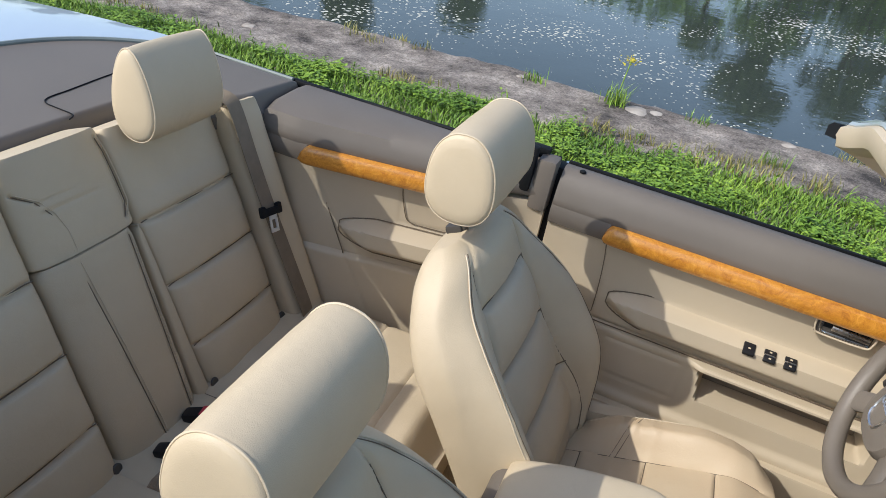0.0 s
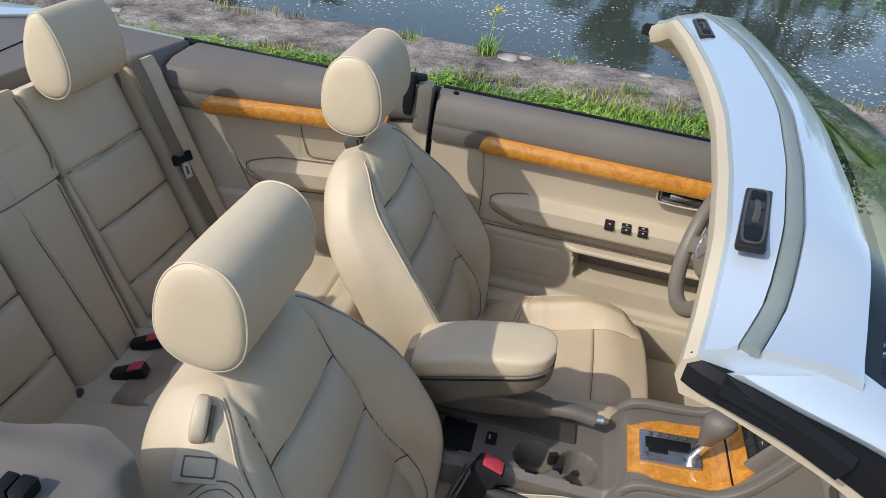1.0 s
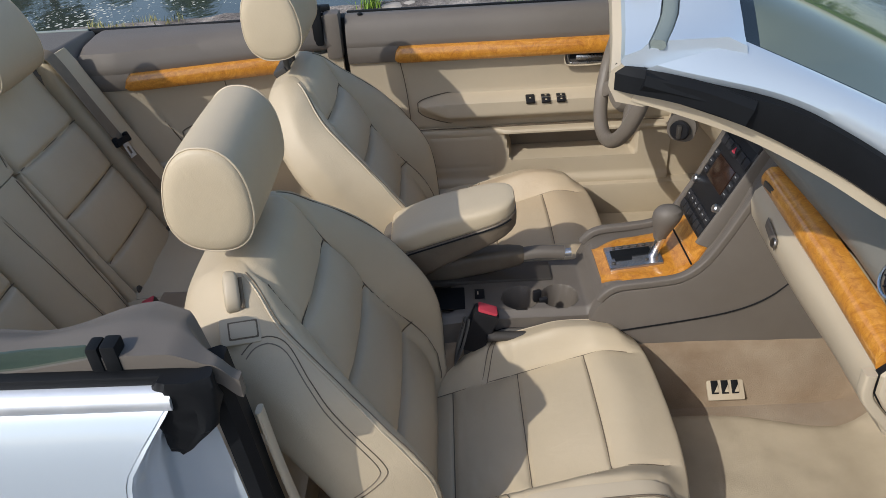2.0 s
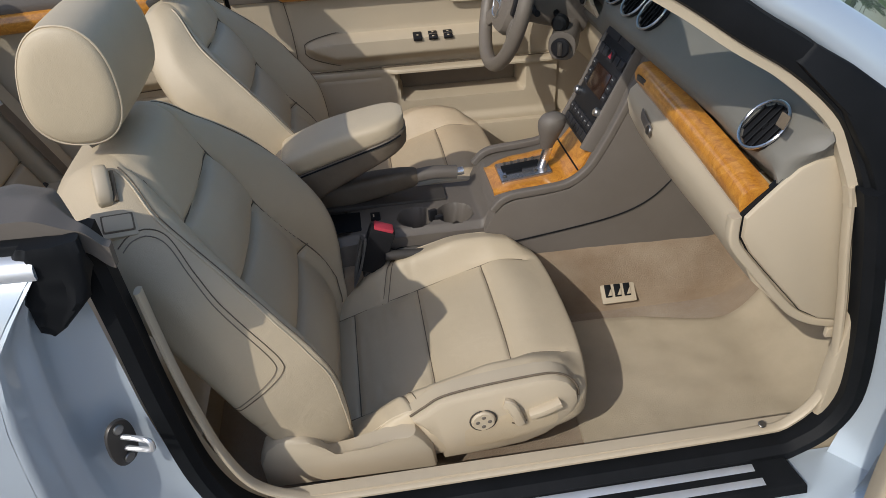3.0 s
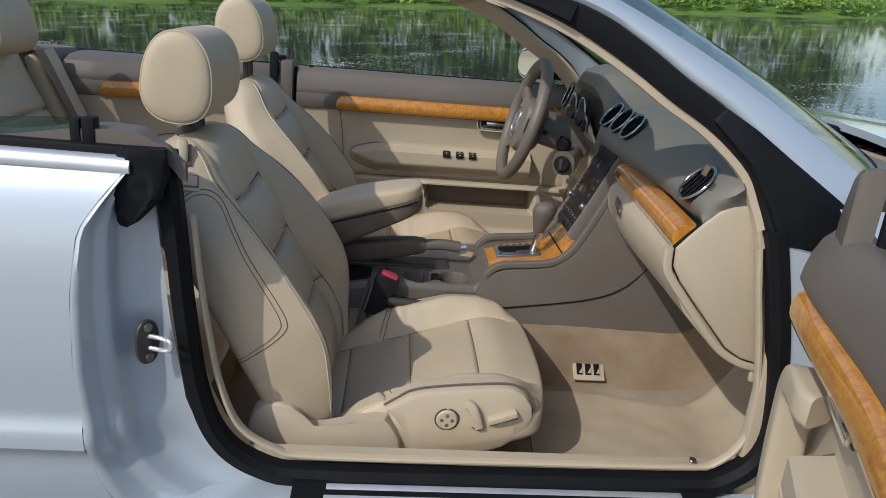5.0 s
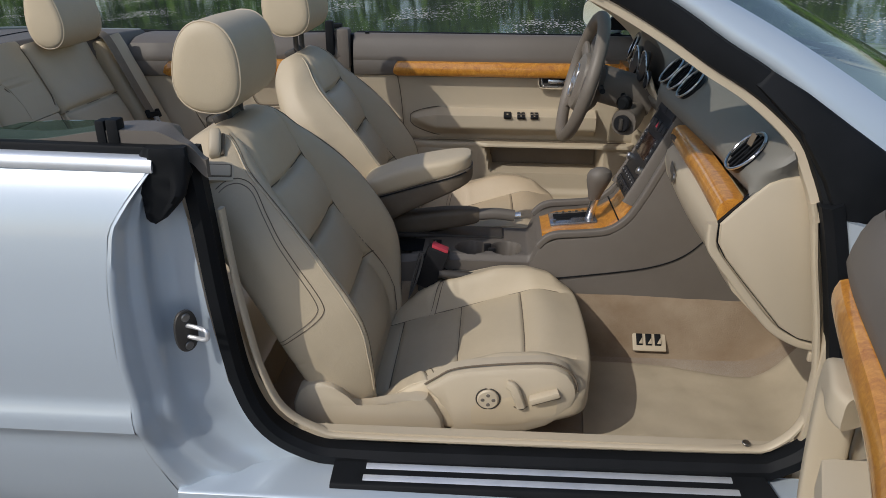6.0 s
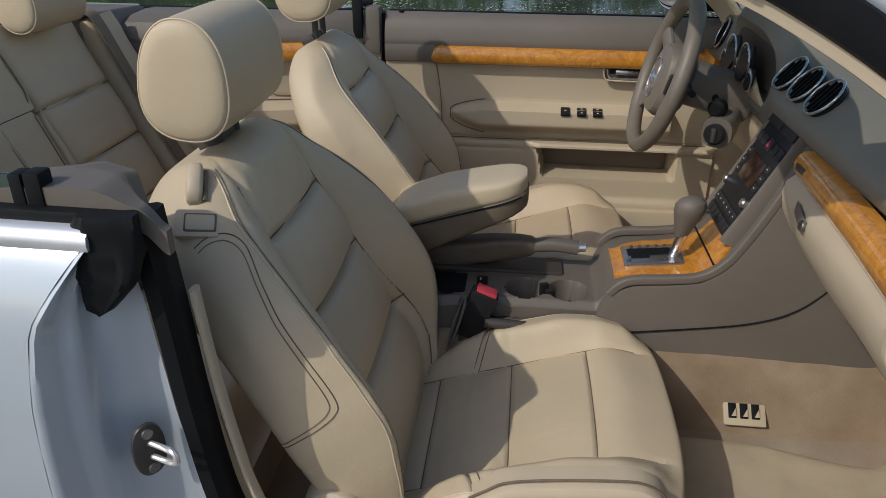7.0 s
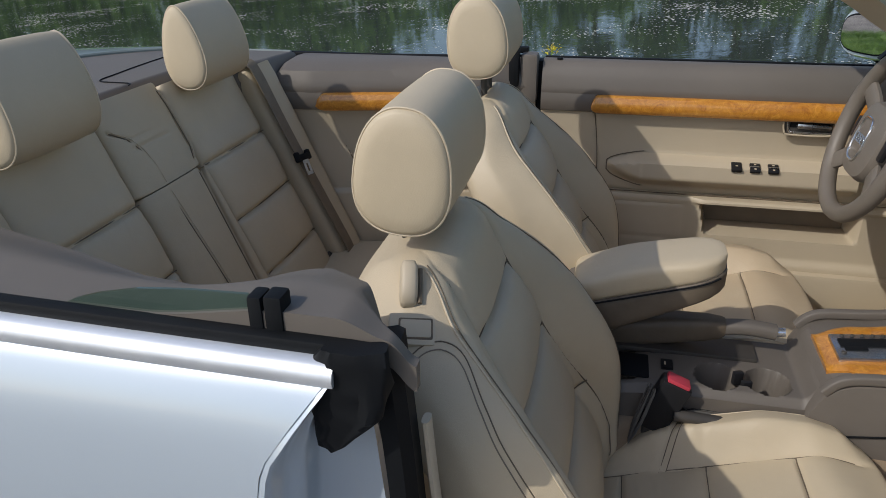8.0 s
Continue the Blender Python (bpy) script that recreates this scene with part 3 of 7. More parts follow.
def cushion_top(x, y):
    mid, h, half = cushion_form(x)
    z = mid + h * max(0.0, 1 - min(1.0, abs(y) / half) ** (2 / 0.42)) ** 0.25
    w = smooth(0.135, 0.205, abs(y)) * (1 - 0.75 * smooth(0.242, 0.275, abs(y)))
    z += 0.068 * w * smooth(0.25, 0.42, x) * (1 - 0.55 * smooth(0.56, 0.73, x) - 0.45 * smooth(0.72, 0.785, x))
    gr = groove(abs(y) - 0.145, 0.0045) * (1 - smooth(0.74, 0.78, x))
    if abs(y) < 0.145:
        gr = max(gr, groove(x - 0.333, 0.0045), groove(x - 0.485, 0.0045), groove(x - 0.638, 0.0045))
        z += 0.008 * math.cos(y / 0.145 * math.pi / 2) * abs(math.sin((x - 0.33) / 0.155 * math.pi))
    else:
        gr = max(gr, groove(x - 0.40 - (abs(y) - 0.14) * 0.35, 0.0035))
    return z - 0.005 * gr


def seam_line(parent, points, r=0.0012):
    part("seam", tube(points, r, 5), THREAD, parent)


def front_seat(yc, out, dx=0.0, lift=0.0, lean=23.5, rest=(-0.008, 1.059), tall=0.652, deep=0.045, seams=(0.175, 0.345, 0.492), tip=5.0, label=""):
    """A front seat centred at yc; out is -1 where the door is on the car's right, +1 on its left."""
    lean = radians(lean)
    base = Vector((0.297 + dx, yc, 0.364 + lift))
    up = Vector((-math.sin(lean), 0, math.cos(lean)))
    fwd = Vector((math.cos(lean), 0, math.sin(lean)))
    y0 = yc + out * 0.220
    line = [(0.155, 0.34), (0.152, 0.40), (0.165, 0.435), (0.185, 0.452), (0.21, 0.458), (0.235, 0.452), (0.256, 0.436), (0.272, 0.408), (0.288, 0.398), (0.31, 0.401), (0.36, 0.414), (0.41, 0.428), (0.432, 0.428), (0.446, 0.41), (0.462, 0.38), (0.468, 0.335)]
    seat = part("front_seat", plate([(x + dx, y0 + out * 0.028, z + lift) for x, z in line], (0, out, 0), 0.038, 0.014), PLASTIC, car, label)
    line = [(0.425, 0.443), (0.452, 0.462), (0.475, 0.478), (0.51, 0.488), (0.58, 0.498), (0.66, 0.505), (0.69, 0.503), (0.715, 0.49), (0.733, 0.465), (0.738, 0.44), (0.732, 0.415), (0.712, 0.385), (0.68, 0.36), (0.64, 0.344), (0.58, 0.335), (0.48, 0.332), (0.475, 0.36), (0.462, 0.39), (0.448, 0.418)]
    if out > 0:
        line = [(x, z - 0.075 * smooth(0.33, 0.50, z)) for x, z in line]
    side = part("side_trim", plate([(x + dx, y0, z + lift) for x, z in line], (0, out, 0), 0.05, 0.016), PLASTIC, seat)
    yf = y0 + out * 0.05
    part("trim_gap", tube([(x + dx, y0 + out * 0.036, z + lift + 0.004) for x, z in line[:10]], 0.0022, 6, 40), THREAD, seat)
    if out < 0:
        c = Vector((0.556 + dx, yf, 0.428 + lift))
        part("lumbar_button", disc(c, (0, out, 0), 0.0225, 0.007, 28, 0.003), PLASTIC, seat)
        ringp = [c + Vector((0.0245 * math.cos(a), out * 0.002, 0.0245 * math.sin(a))) for a in np.linspace(0, 2 * math.pi, 28, endpoint=False)]
        part("button_gap", tube(ringp, 0.0014, 5, loop=True), GREYPLASTIC, seat)
        for a in (0, 90, 180, 270):
            q = c + Vector((0.011 * math.cos(radians(a)), out * 0.006, 0.011 * math.sin(radians(a))))
            part("button_dimple", disc(q, (0, out, 0), 0.0042, 0.002, 10, 0.001), TAUPE, seat)
        part("recline_switch", sweep([(0.594 + dx, yf + out * 0.004, 0.467 + lift), (0.605 + dx, yf + out * 0.007, 0.463 + lift), (0.614 + dx, yf + out * 0.009, 0.444 + lift), (0.624 + dx, yf + out * 0.007, 0.416 + lift)], oval(0.02, 0.016, 10, 3), (0, 1, 0), 14), PLASTIC, seat)
        part("switch_gap", tube([(0.609 + dx, yf + out * 0.001, 0.412 + lift), (0.624 + dx, yf + out * 0.001, 0.405 + lift), (0.637 + dx, yf + out * 0.001, 0.414 + lift)], 0.0022, 6, 10), THREAD, seat)
        part("slide_switch", sweep([(0.643 + dx, yf + out * 0.005, 0.432 + lift), (0.668 + dx, yf + out * 0.008, 0.443 + lift), (0.697 + dx, yf + out * 0.005, 0.452 + lift)], oval(0.016, 0.024, 10, 3), (0, 1, 0), 8), PLASTIC, seat)
        part("switch_gap", tube([(0.646 + dx, yf + out * 0.001, 0.416 + lift), (0.672 + dx, yf + out * 0.001, 0.427 + lift), (0.703 + dx, yf + out * 0.001, 0.437 + lift)], 0.0024, 6, 10), THREAD, seat)
    # cushion
    near_k, far_k = (1.06, 1.06) if out > 0 else (1.03, 1.19)

    def across(x, y):
        """Place on the cushion: the insert is wider towards the tunnel, the front edge bows."""
        k = far_k if y > 0 else near_k
        a = abs(y) * k if abs(y) < 0.145 else 0.145 * k + (abs(y) - 0.145) * (0.272 - 0.145 * k) / 0.125
        return x + dx - 0.030 * smooth(0.52, 0.785, x) * (abs(y) / 0.26) ** 2.5, yc + math.copysign(a, y)

    rings, n = [], 240
    for v in np.linspace(0.0, 1.0, 190):
        x = 0.215 + 0.57 * v
        mid, h, half = cushion_form(x)
        ring = []
        for i in range(n):
            a = 2 * math.pi * i / n
            c, s = math.cos(a), math.sin(a)
            y = half * math.copysign(abs(c) ** 0.42, c)
            if s > 0:
                z = cushion_top(x, y)
                crease = noise.noise(Vector((x * 34 + y * 10, y * 12 + yc * 9, 0))) + 0.5 * noise.noise(Vector((x * 70, y * 30, 4)))
                z += 0.0035 * crease * (1 - smooth(0.46, 0.52, x)) * smooth(0.3, 0.36, x) + 0.0012 * noise.noise(Vector((x * 16, y * 16, 8 + yc)))
            else:
                z = mid - h * abs(s) ** 0.5
            ring.append(Vector((*across(x, y), z + lift)))
        rings.append(ring)
    part("cushion", shell(rings), WORNHIDE if out > 0 else LEATHER, seat)

    def on_cushion(x, y, up_=0.0):
        return Vector((*across(x, y), cushion_top(x, y) + lift + up_))

    for sy in (-1, 1):
        seam_line(seat, [on_cushion(x, sy * 0.145, 0.0004) for x in np.linspace(0.25, 0.74, 60)])
        for off in (0.0, 0.013):
            seam_line(seat, [on_cushion(0.40 + off + (y - 0.14) * 0.35, sy * y, 0.0006) for y in np.linspace(0.142, 0.245, 20)], 0.0009)
        part("piping", tube([on_cushion(x, sy * 0.247 * cushion_form(x)[2] / 0.27, 0.0006) for x in np.linspace(0.30, 0.755, 60)], 0.0016, 6), PIPING, seat)
    for x in (0.333, 0.485, 0.638):
        seam_line(seat, [on_cushion(x, y, 0.0004) for y in np.linspace(-0.144, 0.144, 30)])
    # backrest
    rings, L = [], tall

    def back_form(s_):
        v = (s_ + 0.03) / (L + 0.03)
        e = max(0.0, 1 - ((v - 0.90) / 0.10) ** 2.3) ** 0.45 if v > 0.90 else 1.0
        half = flow_table(s_ * 0.652 / L, HALF) * (0.86 + 0.14 * e)
        thick = (flow_table(s_, THICK) + deep * smooth(0.40, 0.6, s_)) * (0.14 + 0.86 * e)
        if v < 0.06:
            thick *= 0.6 + 0.4 * math.sqrt(max(0.0, v) / 0.06)
        return half, thick

    def back_mid(s_):
        return (flow_table(s_, THICK) + deep * smooth(0.40, 0.6, s_)) / 2

    for v in list(np.linspace(0, 0.9, 165)) + [1 - 0.1 * (1 - q) ** 2 for q in np.linspace(0.03, 1, 32)]:
        s_ = -0.03 + (L + 0.03) * v
        half, thick = back_form(s_)
        ring = []
        for i in range(n):
            a = 2 * math.pi * i / n
            c, s = math.cos(a), math.sin(a)
            y = half * math.copysign(abs(c) ** 0.5, c)
            d = thick / 2 * math.copysign(abs(s) ** 0.5, s)
            inward = 0.0
            if c * out > 0.35:
                inward = 0.003 * groove(s_ - 0.17, 0.004) if d < 0.0 else 0.0
            if s > 0:
                d = back_front(s_, y, half, thick, seams) + 0.0016 * noise.noise(Vector((s_ * 14, y * 14, 3 + yc))) + 0.0008 * noise.noise(Vector((s_ * 45, y * 25, yc)))
            ring.append(base + up * s_ + fwd * (d - back_mid(s_)) + Vector((0, y - math.copysign(inward, y), 0)))
        rings.append(ring)
    part("backrest", shell(rings), LEATHER, seat)

    def on_back(s_, y, lift_=0.0004):
        half, thick = back_form(s_)
        return base + up * s_ + fwd * (back_front(s_, y, half, thick, seams) - back_mid(s_) + lift_) + Vector((0, y, 0))

    for sy in (-1, 1):
        seam_line(seat, [on_back(s_, sy * min(seam_half(s_), min(flow_table(s_, PIPED), back_form(s_)[0] - 0.010) - 0.022), 0.0016) for s_ in np.linspace(0.0, L - 0.06, 120)], 0.0014)
        part("piping", tube([on_back(s_, sy * min(flow_table(s_, PIPED), back_form(s_)[0] - 0.010), 0.0008) for s_ in np.linspace(0.04, L - 0.022, 90)], 0.0017, 6), PIPING, seat)
        part("seam", tube([on_back(s_, sy * (min(flow_table(s_, PIPED), back_form(s_)[0] - 0.010) - 0.006), 0.0004) for s_ in np.linspace(0.04, L - 0.022, 90)], 0.0010, 5), THREAD, seat)
    for at in seams:
        seam_line(seat, [on_back(at + 0.006 * (abs(y) / seam_half(at)) ** 2, y, 0.0014) for y in np.linspace(-seam_half(at), seam_half(at), 40)], 0.0014)
    # stitched panel on the flank
    def side_at(s_, d):
        """Point on the outer flank, d ahead of the backrest's mid plane."""
        half, thick = back_form(s_)
        if d > 0:
            lo, hi = min(flow_table(s_, PIPED), half - 0.010) - 0.006, half
            for _ in range(24):
                mid_ = (lo + hi) / 2
                lo, hi = (mid_, hi) if back_front(s_, mid_, half, thick, seams) > d else (lo, mid_)
            y = lo
        else:
            y = half * (1 - min(0.98, abs(d) / (thick / 2)) ** 4) ** 0.25
        return base + up * s_ + fwd * (d - back_mid(s_)) + Vector((0, out * (y + 0.0004), 0))

    flank_path = [(0.555, -0.055), (0.560, -0.035), (0.552, -0.010), (0.525, 0.010), (0.470, 0.020), (0.417, 0.026), (0.316, 0.042), (0.272, 0.044), (0.256, 0.034), (0.244, 0.008), (0.228, -0.055), (0.222, -0.090)]
    for inset in (0.0, 0.012):
        flank = [side_at(0.40 + (p.x - 0.40) * (1 - 4 * inset), -0.03 + (p.y + 0.03) * (1 - 12 * inset) + back_mid(p.x)) for p in resample([(a, b, 0) for a, b in flank_path], 70)]
        part("seam", tube(flank, 0.0010, 5), SEAMSHADE if inset else THREAD, seat)
    headrest(seat, (rest[0], yc, rest[1]), 0.262, 0.132, 0.175, radians(tip), "beige leather headrest with pale piped oval ends", 0.25)
    foot = base + up * (tall - 0.035) - fwd * 0.06
    for sy in (-0.035, 0.035):
        part("post", tube([foot + Vector((0, sy, 0)), Vector((rest[0], yc + sy, rest[1] - 0.05))], 0.008, 10), GREYPLASTIC, seat)
    part("post_collar", box((0.036, 0.10, 0.020), foot + up * 0.040, 0.007, Matrix.Rotation(-lean, 4, "Y")), GREYPLASTIC, seat)
    if out < 0:
        # folding lever and its escutcheon on the shoulder
        at = on_back(0.580, -0.209, -0.004)
        upv = Vector((-0.011, 0.050, 0.046)).normalized()
        ax = Vector((0.924, -0.036, -0.38))
        ax = (ax - upv * ax.dot(upv)).normalized()
        turn = Matrix((ax, upv.cross(ax), upv)).transposed().to_4x4()
        turn.translation = at
        m_ = lambda x, y, z: turn @ Matrix.Translation((x, y, z))
        part("lever_plate", box((0.062, 0.016, 0.044), (0, 0, 0), 0.006, m_(0, 0.002, 0)), PLASTIC, seat)
        part("window_gap", box((0.046, 0.010, 0.030), (0, 0, 0), 0.004, m_(0.004, -0.0025, 0)), THREAD, seat)
        part("lever_window", box((0.041, 0.010, 0.025), (0, 0, 0), 0.004, m_(0.004, -0.004, 0)), PLASTIC, seat)
        lv = []
        for v, w, d in ((0.0, 0.014, 0.010), (0.05, 0.021, 0.020), (0.2, 0.024, 0.028), (0.5, 0.024, 0.034), (0.8, 0.023, 0.030), (0.94, 0.018, 0.022), (1.0, 0.010, 0.010)):
            lv.append([m_(-0.006 + px, 0.004 + pz - d * 0.3, 0.030 + 0.066 * v) @ Vector((0, 0, 0)) for px, pz in oval(w, d, 18, 3.5)])
        part("folding_lever", shell(lv), PLASTIC, seat, "beige seat folding lever")
        part("lever_gap", tube([m_(0.009, -0.008, 0.034 + 0.048 * v) @ Vector((0, 0, 0)) for v in (0, 0.5, 1)], 0.0034, 6, 10), THREAD, seat)
    return seat


front_seat(-0.395, -1, label="beige leather front passenger seat with power controls and headrest")
front_seat(0.335, 1, dx=-0.008, lift=0.025, lean=26.0, rest=(-0.046, 1.117), tall=0.672, deep=0.0, seams=(0.205, 0.375, 0.53), tip=-4.0, label="beige leather driver seat, worn on the cushion edge")

# --- rear bench ---
RB, RL = Vector((-0.55, 0, 0.455)), radians(22)
R_UP, R_FWD = Vector((-math.sin(RL), 0, math.cos(RL))), Vector((math.cos(RL), 0, math.sin(RL)))


def rear_point(y, s_, d=0.0):
    return RB + R_UP * s_ + R_FWD * d + Vector((0, y, 0))


def rear_back(name, edges, parent, lo=-0.10, top=0.60, seams=(0.07, 0.232, 0.391), crown=0.012, back=0.0, lean_in=0.0, marks=(), label=""):
    """One cushion of the rear backrest between two edges, each a pair: y at the foot and y at s = 0.6."""
    rings, n = [], 150

    def span(s_):
        q = (s_ + 0.05) / 0.65
        a, b = (e[0] + (e[1] - e[0]) * q for e in edges)
        return (a + b) / 2, (b - a) / 2

    def height(s_, y, half):
        rel = max(-1.0, min(1.0, y / half))
        d = crown * (1 - rel * rel) + lean_in * (rel + 1) / 2
        for at in seams:
            d -= 0.012 * groove(s_ - at, 0.006) * (1 - rel ** 12)
        if seams:
            d += 0.009 * abs(math.sin((s_ - seams[0]) / 0.161 * math.pi)) ** 0.7 * (1 - rel ** 6) * (1 - smooth(0.391, 0.46, s_))
        return d

    for v in np.linspace(0, 1, 140):
        s_ = lo + (top - lo) * v
        e = math.sqrt(max(0.0, 1 - ((v - 0.93) / 0.07) ** 2)) if v > 0.93 else (math.sqrt(max(0.0, 1 - ((0.03 - v) / 0.03) ** 2)) if v < 0.03 else 1.0)
        mid, half0 = span(s_)
        half, thick = half0 - 0.012 * (1 - e), 0.13 * (0.45 + 0.55 * e)
        ring = []
        for i in range(n):
            a = 2 * math.pi * i / n
            c, s = math.cos(a), math.sin(a)
            y = half * math.copysign(abs(c) ** 0.2, c)
            d = thick / 2 * math.copysign(abs(s) ** 0.3, s)
            if s > 0:
                d += height(s_, y, half)
                for pts in marks:
                    d -= 0.005 * groove(mid + y - lerp_table(s_, pts), 0.004) * smooth(pts[0][0] - 0.01, pts[0][0], s_) * (1 - smooth(pts[-1][0], pts[-1][0] + 0.01, s_))
                d += 0.0022 * noise.noise(Vector((s_ * 11, y * 11, edges[0][0] * 7))) + 0.0009 * noise.noise(Vector((s_ * 40, y * 22, edges[0][0] * 5)))
            ring.append(rear_point(mid + y, s_, d - thick / 2 - back))
        rings.append(ring)
    ob = part(name, shell(rings), LEATHER, parent, label)

    def on_face(s_, y, up_=-0.0012):
        mid, half = span(s_)
        return rear_point(y, s_, height(s_, y - mid, half) + up_ - back)

    for at in seams:
        mid, half = span(at)
        seam_line(ob, [on_face(at, mid + y, 0.0) for y in np.linspace(-half * 0.96, half * 0.96, 24)], 0.0014)
    for pts in marks:
        seam_line(ob, [on_face(s_, lerp_table(s_, pts), -0.0022) for s_ in np.linspace(pts[0][0], pts[-1][0], 30)], 0.0012)
        part("piping", tube([on_face(s_, lerp_table(s_, pts) + 0.007, -0.0006) for s_ in np.linspace(pts[0][0], pts[-1][0], 30)], 0.0011, 5), PIPING, ob)
    return ob


def bench_top(u, v):
    x, y = -0.60 + 0.63 * v, -0.60 + 1.20 * u
    z = 0.412 + 0.05 * v - 0.09 * smooth(0.86, 1.0, v) - 0.05 * smooth(0.96, 1.0, abs(2 * u - 1)) + 0.018 * smooth(0.15, 0.3, abs(y)) * (1 - v)
    for at in (-0.15, 0.125):
        z -= 0.008 * groove(y - at, 0.005)
    for at in (-0.27, -0.13):
        z -= 0.007 * groove(x - at, 0.005)
    z += 0.0025 * noise.noise(Vector((x * 10, y * 10, 6)))
    return Vector((x, y, z))


bench = part("rear_bench", surf(bench_top, np.linspace(0, 1, 130), np.linspace(0, 1, 80), (0, 0, -0.15)), LEATHER, car, "beige leather rear bench seat with two headrests")
for at in (-0.15, 0.125):
    seam_line(bench, [bench_top((at + 0.60) / 1.2, v) + Vector((0, 0, 0.001)) for v in np.linspace(0.05, 0.95, 40)], 0.0013)
seam_line(bench, [bench_top(u, 0.33 / 0.63) + Vector((0, 0, 0.001)) for u in np.linspace(0.02, 0.98, 60)], 0.0013)
rear_back("backrest", ((0.150, 0.106), (0.468, 0.435)), bench)
rear_back("backrest", ((-0.452, -0.449), (-0.136, -0.140)), bench)
rear_back("centre_backrest", ((-0.132, -0.137), (0.104, 0.103)), bench, top=0.398, seams=(), crown=0.020, marks=([(-0.08, -0.02), (0.19, -0.042), (0.385, -0.062)], [(-0.08, 0.072), (0.19, 0.078), (0.385, 0.080)]))
rear_back("armrest_edge", ((0.106, 0.105), (0.1485, 0.1085)), bench, top=0.392, seams=(), crown=0.004, back=0.002)
rear_back("centre_pad", ((-0.1345, -0.1385), (0.1475, 0.1075)), bench, lo=0.400, top=0.612, seams=(), crown=0.012, back=0.002, marks=([(0.405, -0.052), (0.45, -0.054), (0.49, -0.066), (0.52, -0.086), (0.545, -0.122)], [(0.42, 0.092), (0.45, 0.105), (0.50, 0.103), (0.56, 0.096), (0.59, 0.088)]))
rear_back("side_bolster", ((0.473, 0.438), (0.575, 0.535)), bench, top=0.560, seams=(), crown=0.006, back=-0.026, lean_in=0.036)
rear_back("side_bolster", ((-0.600, -0.600), (-0.457, -0.454)), bench, seams=(), crown=0.006, back=-0.02)
headrest(bench, (-0.7235, 0.249, 1.089), 0.222, 0.100, 0.190, radians(-5), "beige leather rear headrest with piped edge", 0.62, 0.95)
headrest(bench, (-0.7235, -0.341, 1.089), 0.222, 0.100, 0.190, radians(-5), "beige leather rear headrest with piped edge", 0.62, 0.95)
for y, s_ in ((0.452, -0.024), (0.160, -0.040), (-0.150, -0.040), (-0.43, -0.030)):
    part("anchor_cap", disc(rear_point(y, s_, 0.004), R_FWD, 0.0125, 0.004, 18), GREYPLASTIC, bench, "dark round anchor cap")

# rear seat belt
belt_path = [rear_point(0.452, 0.595, -0.010), rear_point(0.457, 0.575, 0.036), rear_point(0.460, 0.54, 0.048), rear_point(0.463, 0.42, 0.050), rear_point(0.470, 0.30, 0.051), rear_point(0.488, 0.12, 0.052), rear_point(0.503, -0.02, 0.052), rear_point(0.51, -0.07, 0.045)]
belt = part("seat_belt", sweep(belt_path, [(-0.024, -0.0008), (-0.024, 0.0008), (0.024, 0.0008), (0.024, -0.0008)], tuple(R_FWD), 50), WEBBING, car, "brown webbing rear seat belt with latch tongue")
tc = rear_point(0.462, 0.278, 0.062)
tongue_turn = Matrix.Translation(tc) @ Matrix.Rotation(-RL, 4, "Y") @ Matrix.Rotation(radians(-9), 4, "X")
grip_ = box((0.016, 0.072, 0.020), (0, 0, 0), 0.007, tongue_turn)
for sy in (-1, 1):
    box((0.014, 0.018, 0.030), (0, 0, 0), 0.006, tongue_turn @ Matrix.Translation((0, sy * 0.032, 0.004)), grip_)
part("tongue_grip", grip_, BLACK, belt, "black tongue grip")
BRIGHT = surface("bright_steel", (0.8, 0.8, 0.8), (0.7, 0.7, 0.7), 0.3, metal=0.6, bump=0.05)
bm = bmesh.new()
for size, at in (((0.004, 0.007, 0.044), (0.004, -0.0115, -0.028)), ((0.004, 0.007, 0.044), (0.004, 0.0115, -0.028)), ((0.004, 0.030, 0.010), (0.004, 0, -0.048)), ((0.004, 0.030, 0.016), (0.004, 0, -0.012))):
    box(size, at, 0.001, None, bm)
ob = part("steel_tongue", bm, BRIGHT, belt)
ob.matrix_local = tongue_turn
for y, x in ((0.045, -0.475), (-0.066, -0.456)):
    spin = Matrix.Translation((x, y, 0.436)) @ Matrix.Rotation(radians(12), 4, "Z") @ Matrix.Rotation(radians(-22), 4, "Y")
    b_ = part("rear_buckle", box((0.085, 0.032, 0.030), (0, 0, 0), 0.006, spin), GLOSSBLACK, car, "black seat belt buckle with red button")
    part("button", box((0.036, 0.028, 0.010), (0, 0, 0), 0.002, spin @ Matrix.Translation((0.022, 0, 0.0125))), RED, b_, "red release button")

# --- door cards ---
PAD = [(0.80, 0.934), (0.799, 0.969), (0.790, 0.977), (0.765, 0.980), (0.748, 0.975), (0.732, 0.958), (0.722, 0.935), (0.716, 0.909), (0.714, 0.892), (0.72, 0.882), (0.735, 0.877), (0.78, 0.877)]
INLAY = [(0.706, 0.890), (0.698, 0.886), (0.694, 0.874), (0.693, 0.864), (0.694, 0.854), (0.698, 0.843), (0.704, 0.839), (0.735, 0.839), (0.735, 0.890)]


def narrowing(x):
    """How far the rear side trim stands inward of the door card."""
    return max(-0.162, -0.150 + 0.215 * (x + 0.545)) * (1 - smooth(-0.14, 0.03, x))


def tuck(x):
    """How far the far rear wing's shoulder stands inward of the door's."""
    return -0.045 * smooth(-0.02, -0.5, x) if x < -0.02 else 0.0


def smooth_down(a, b, x):
    return 1 - smooth(a, b, x)


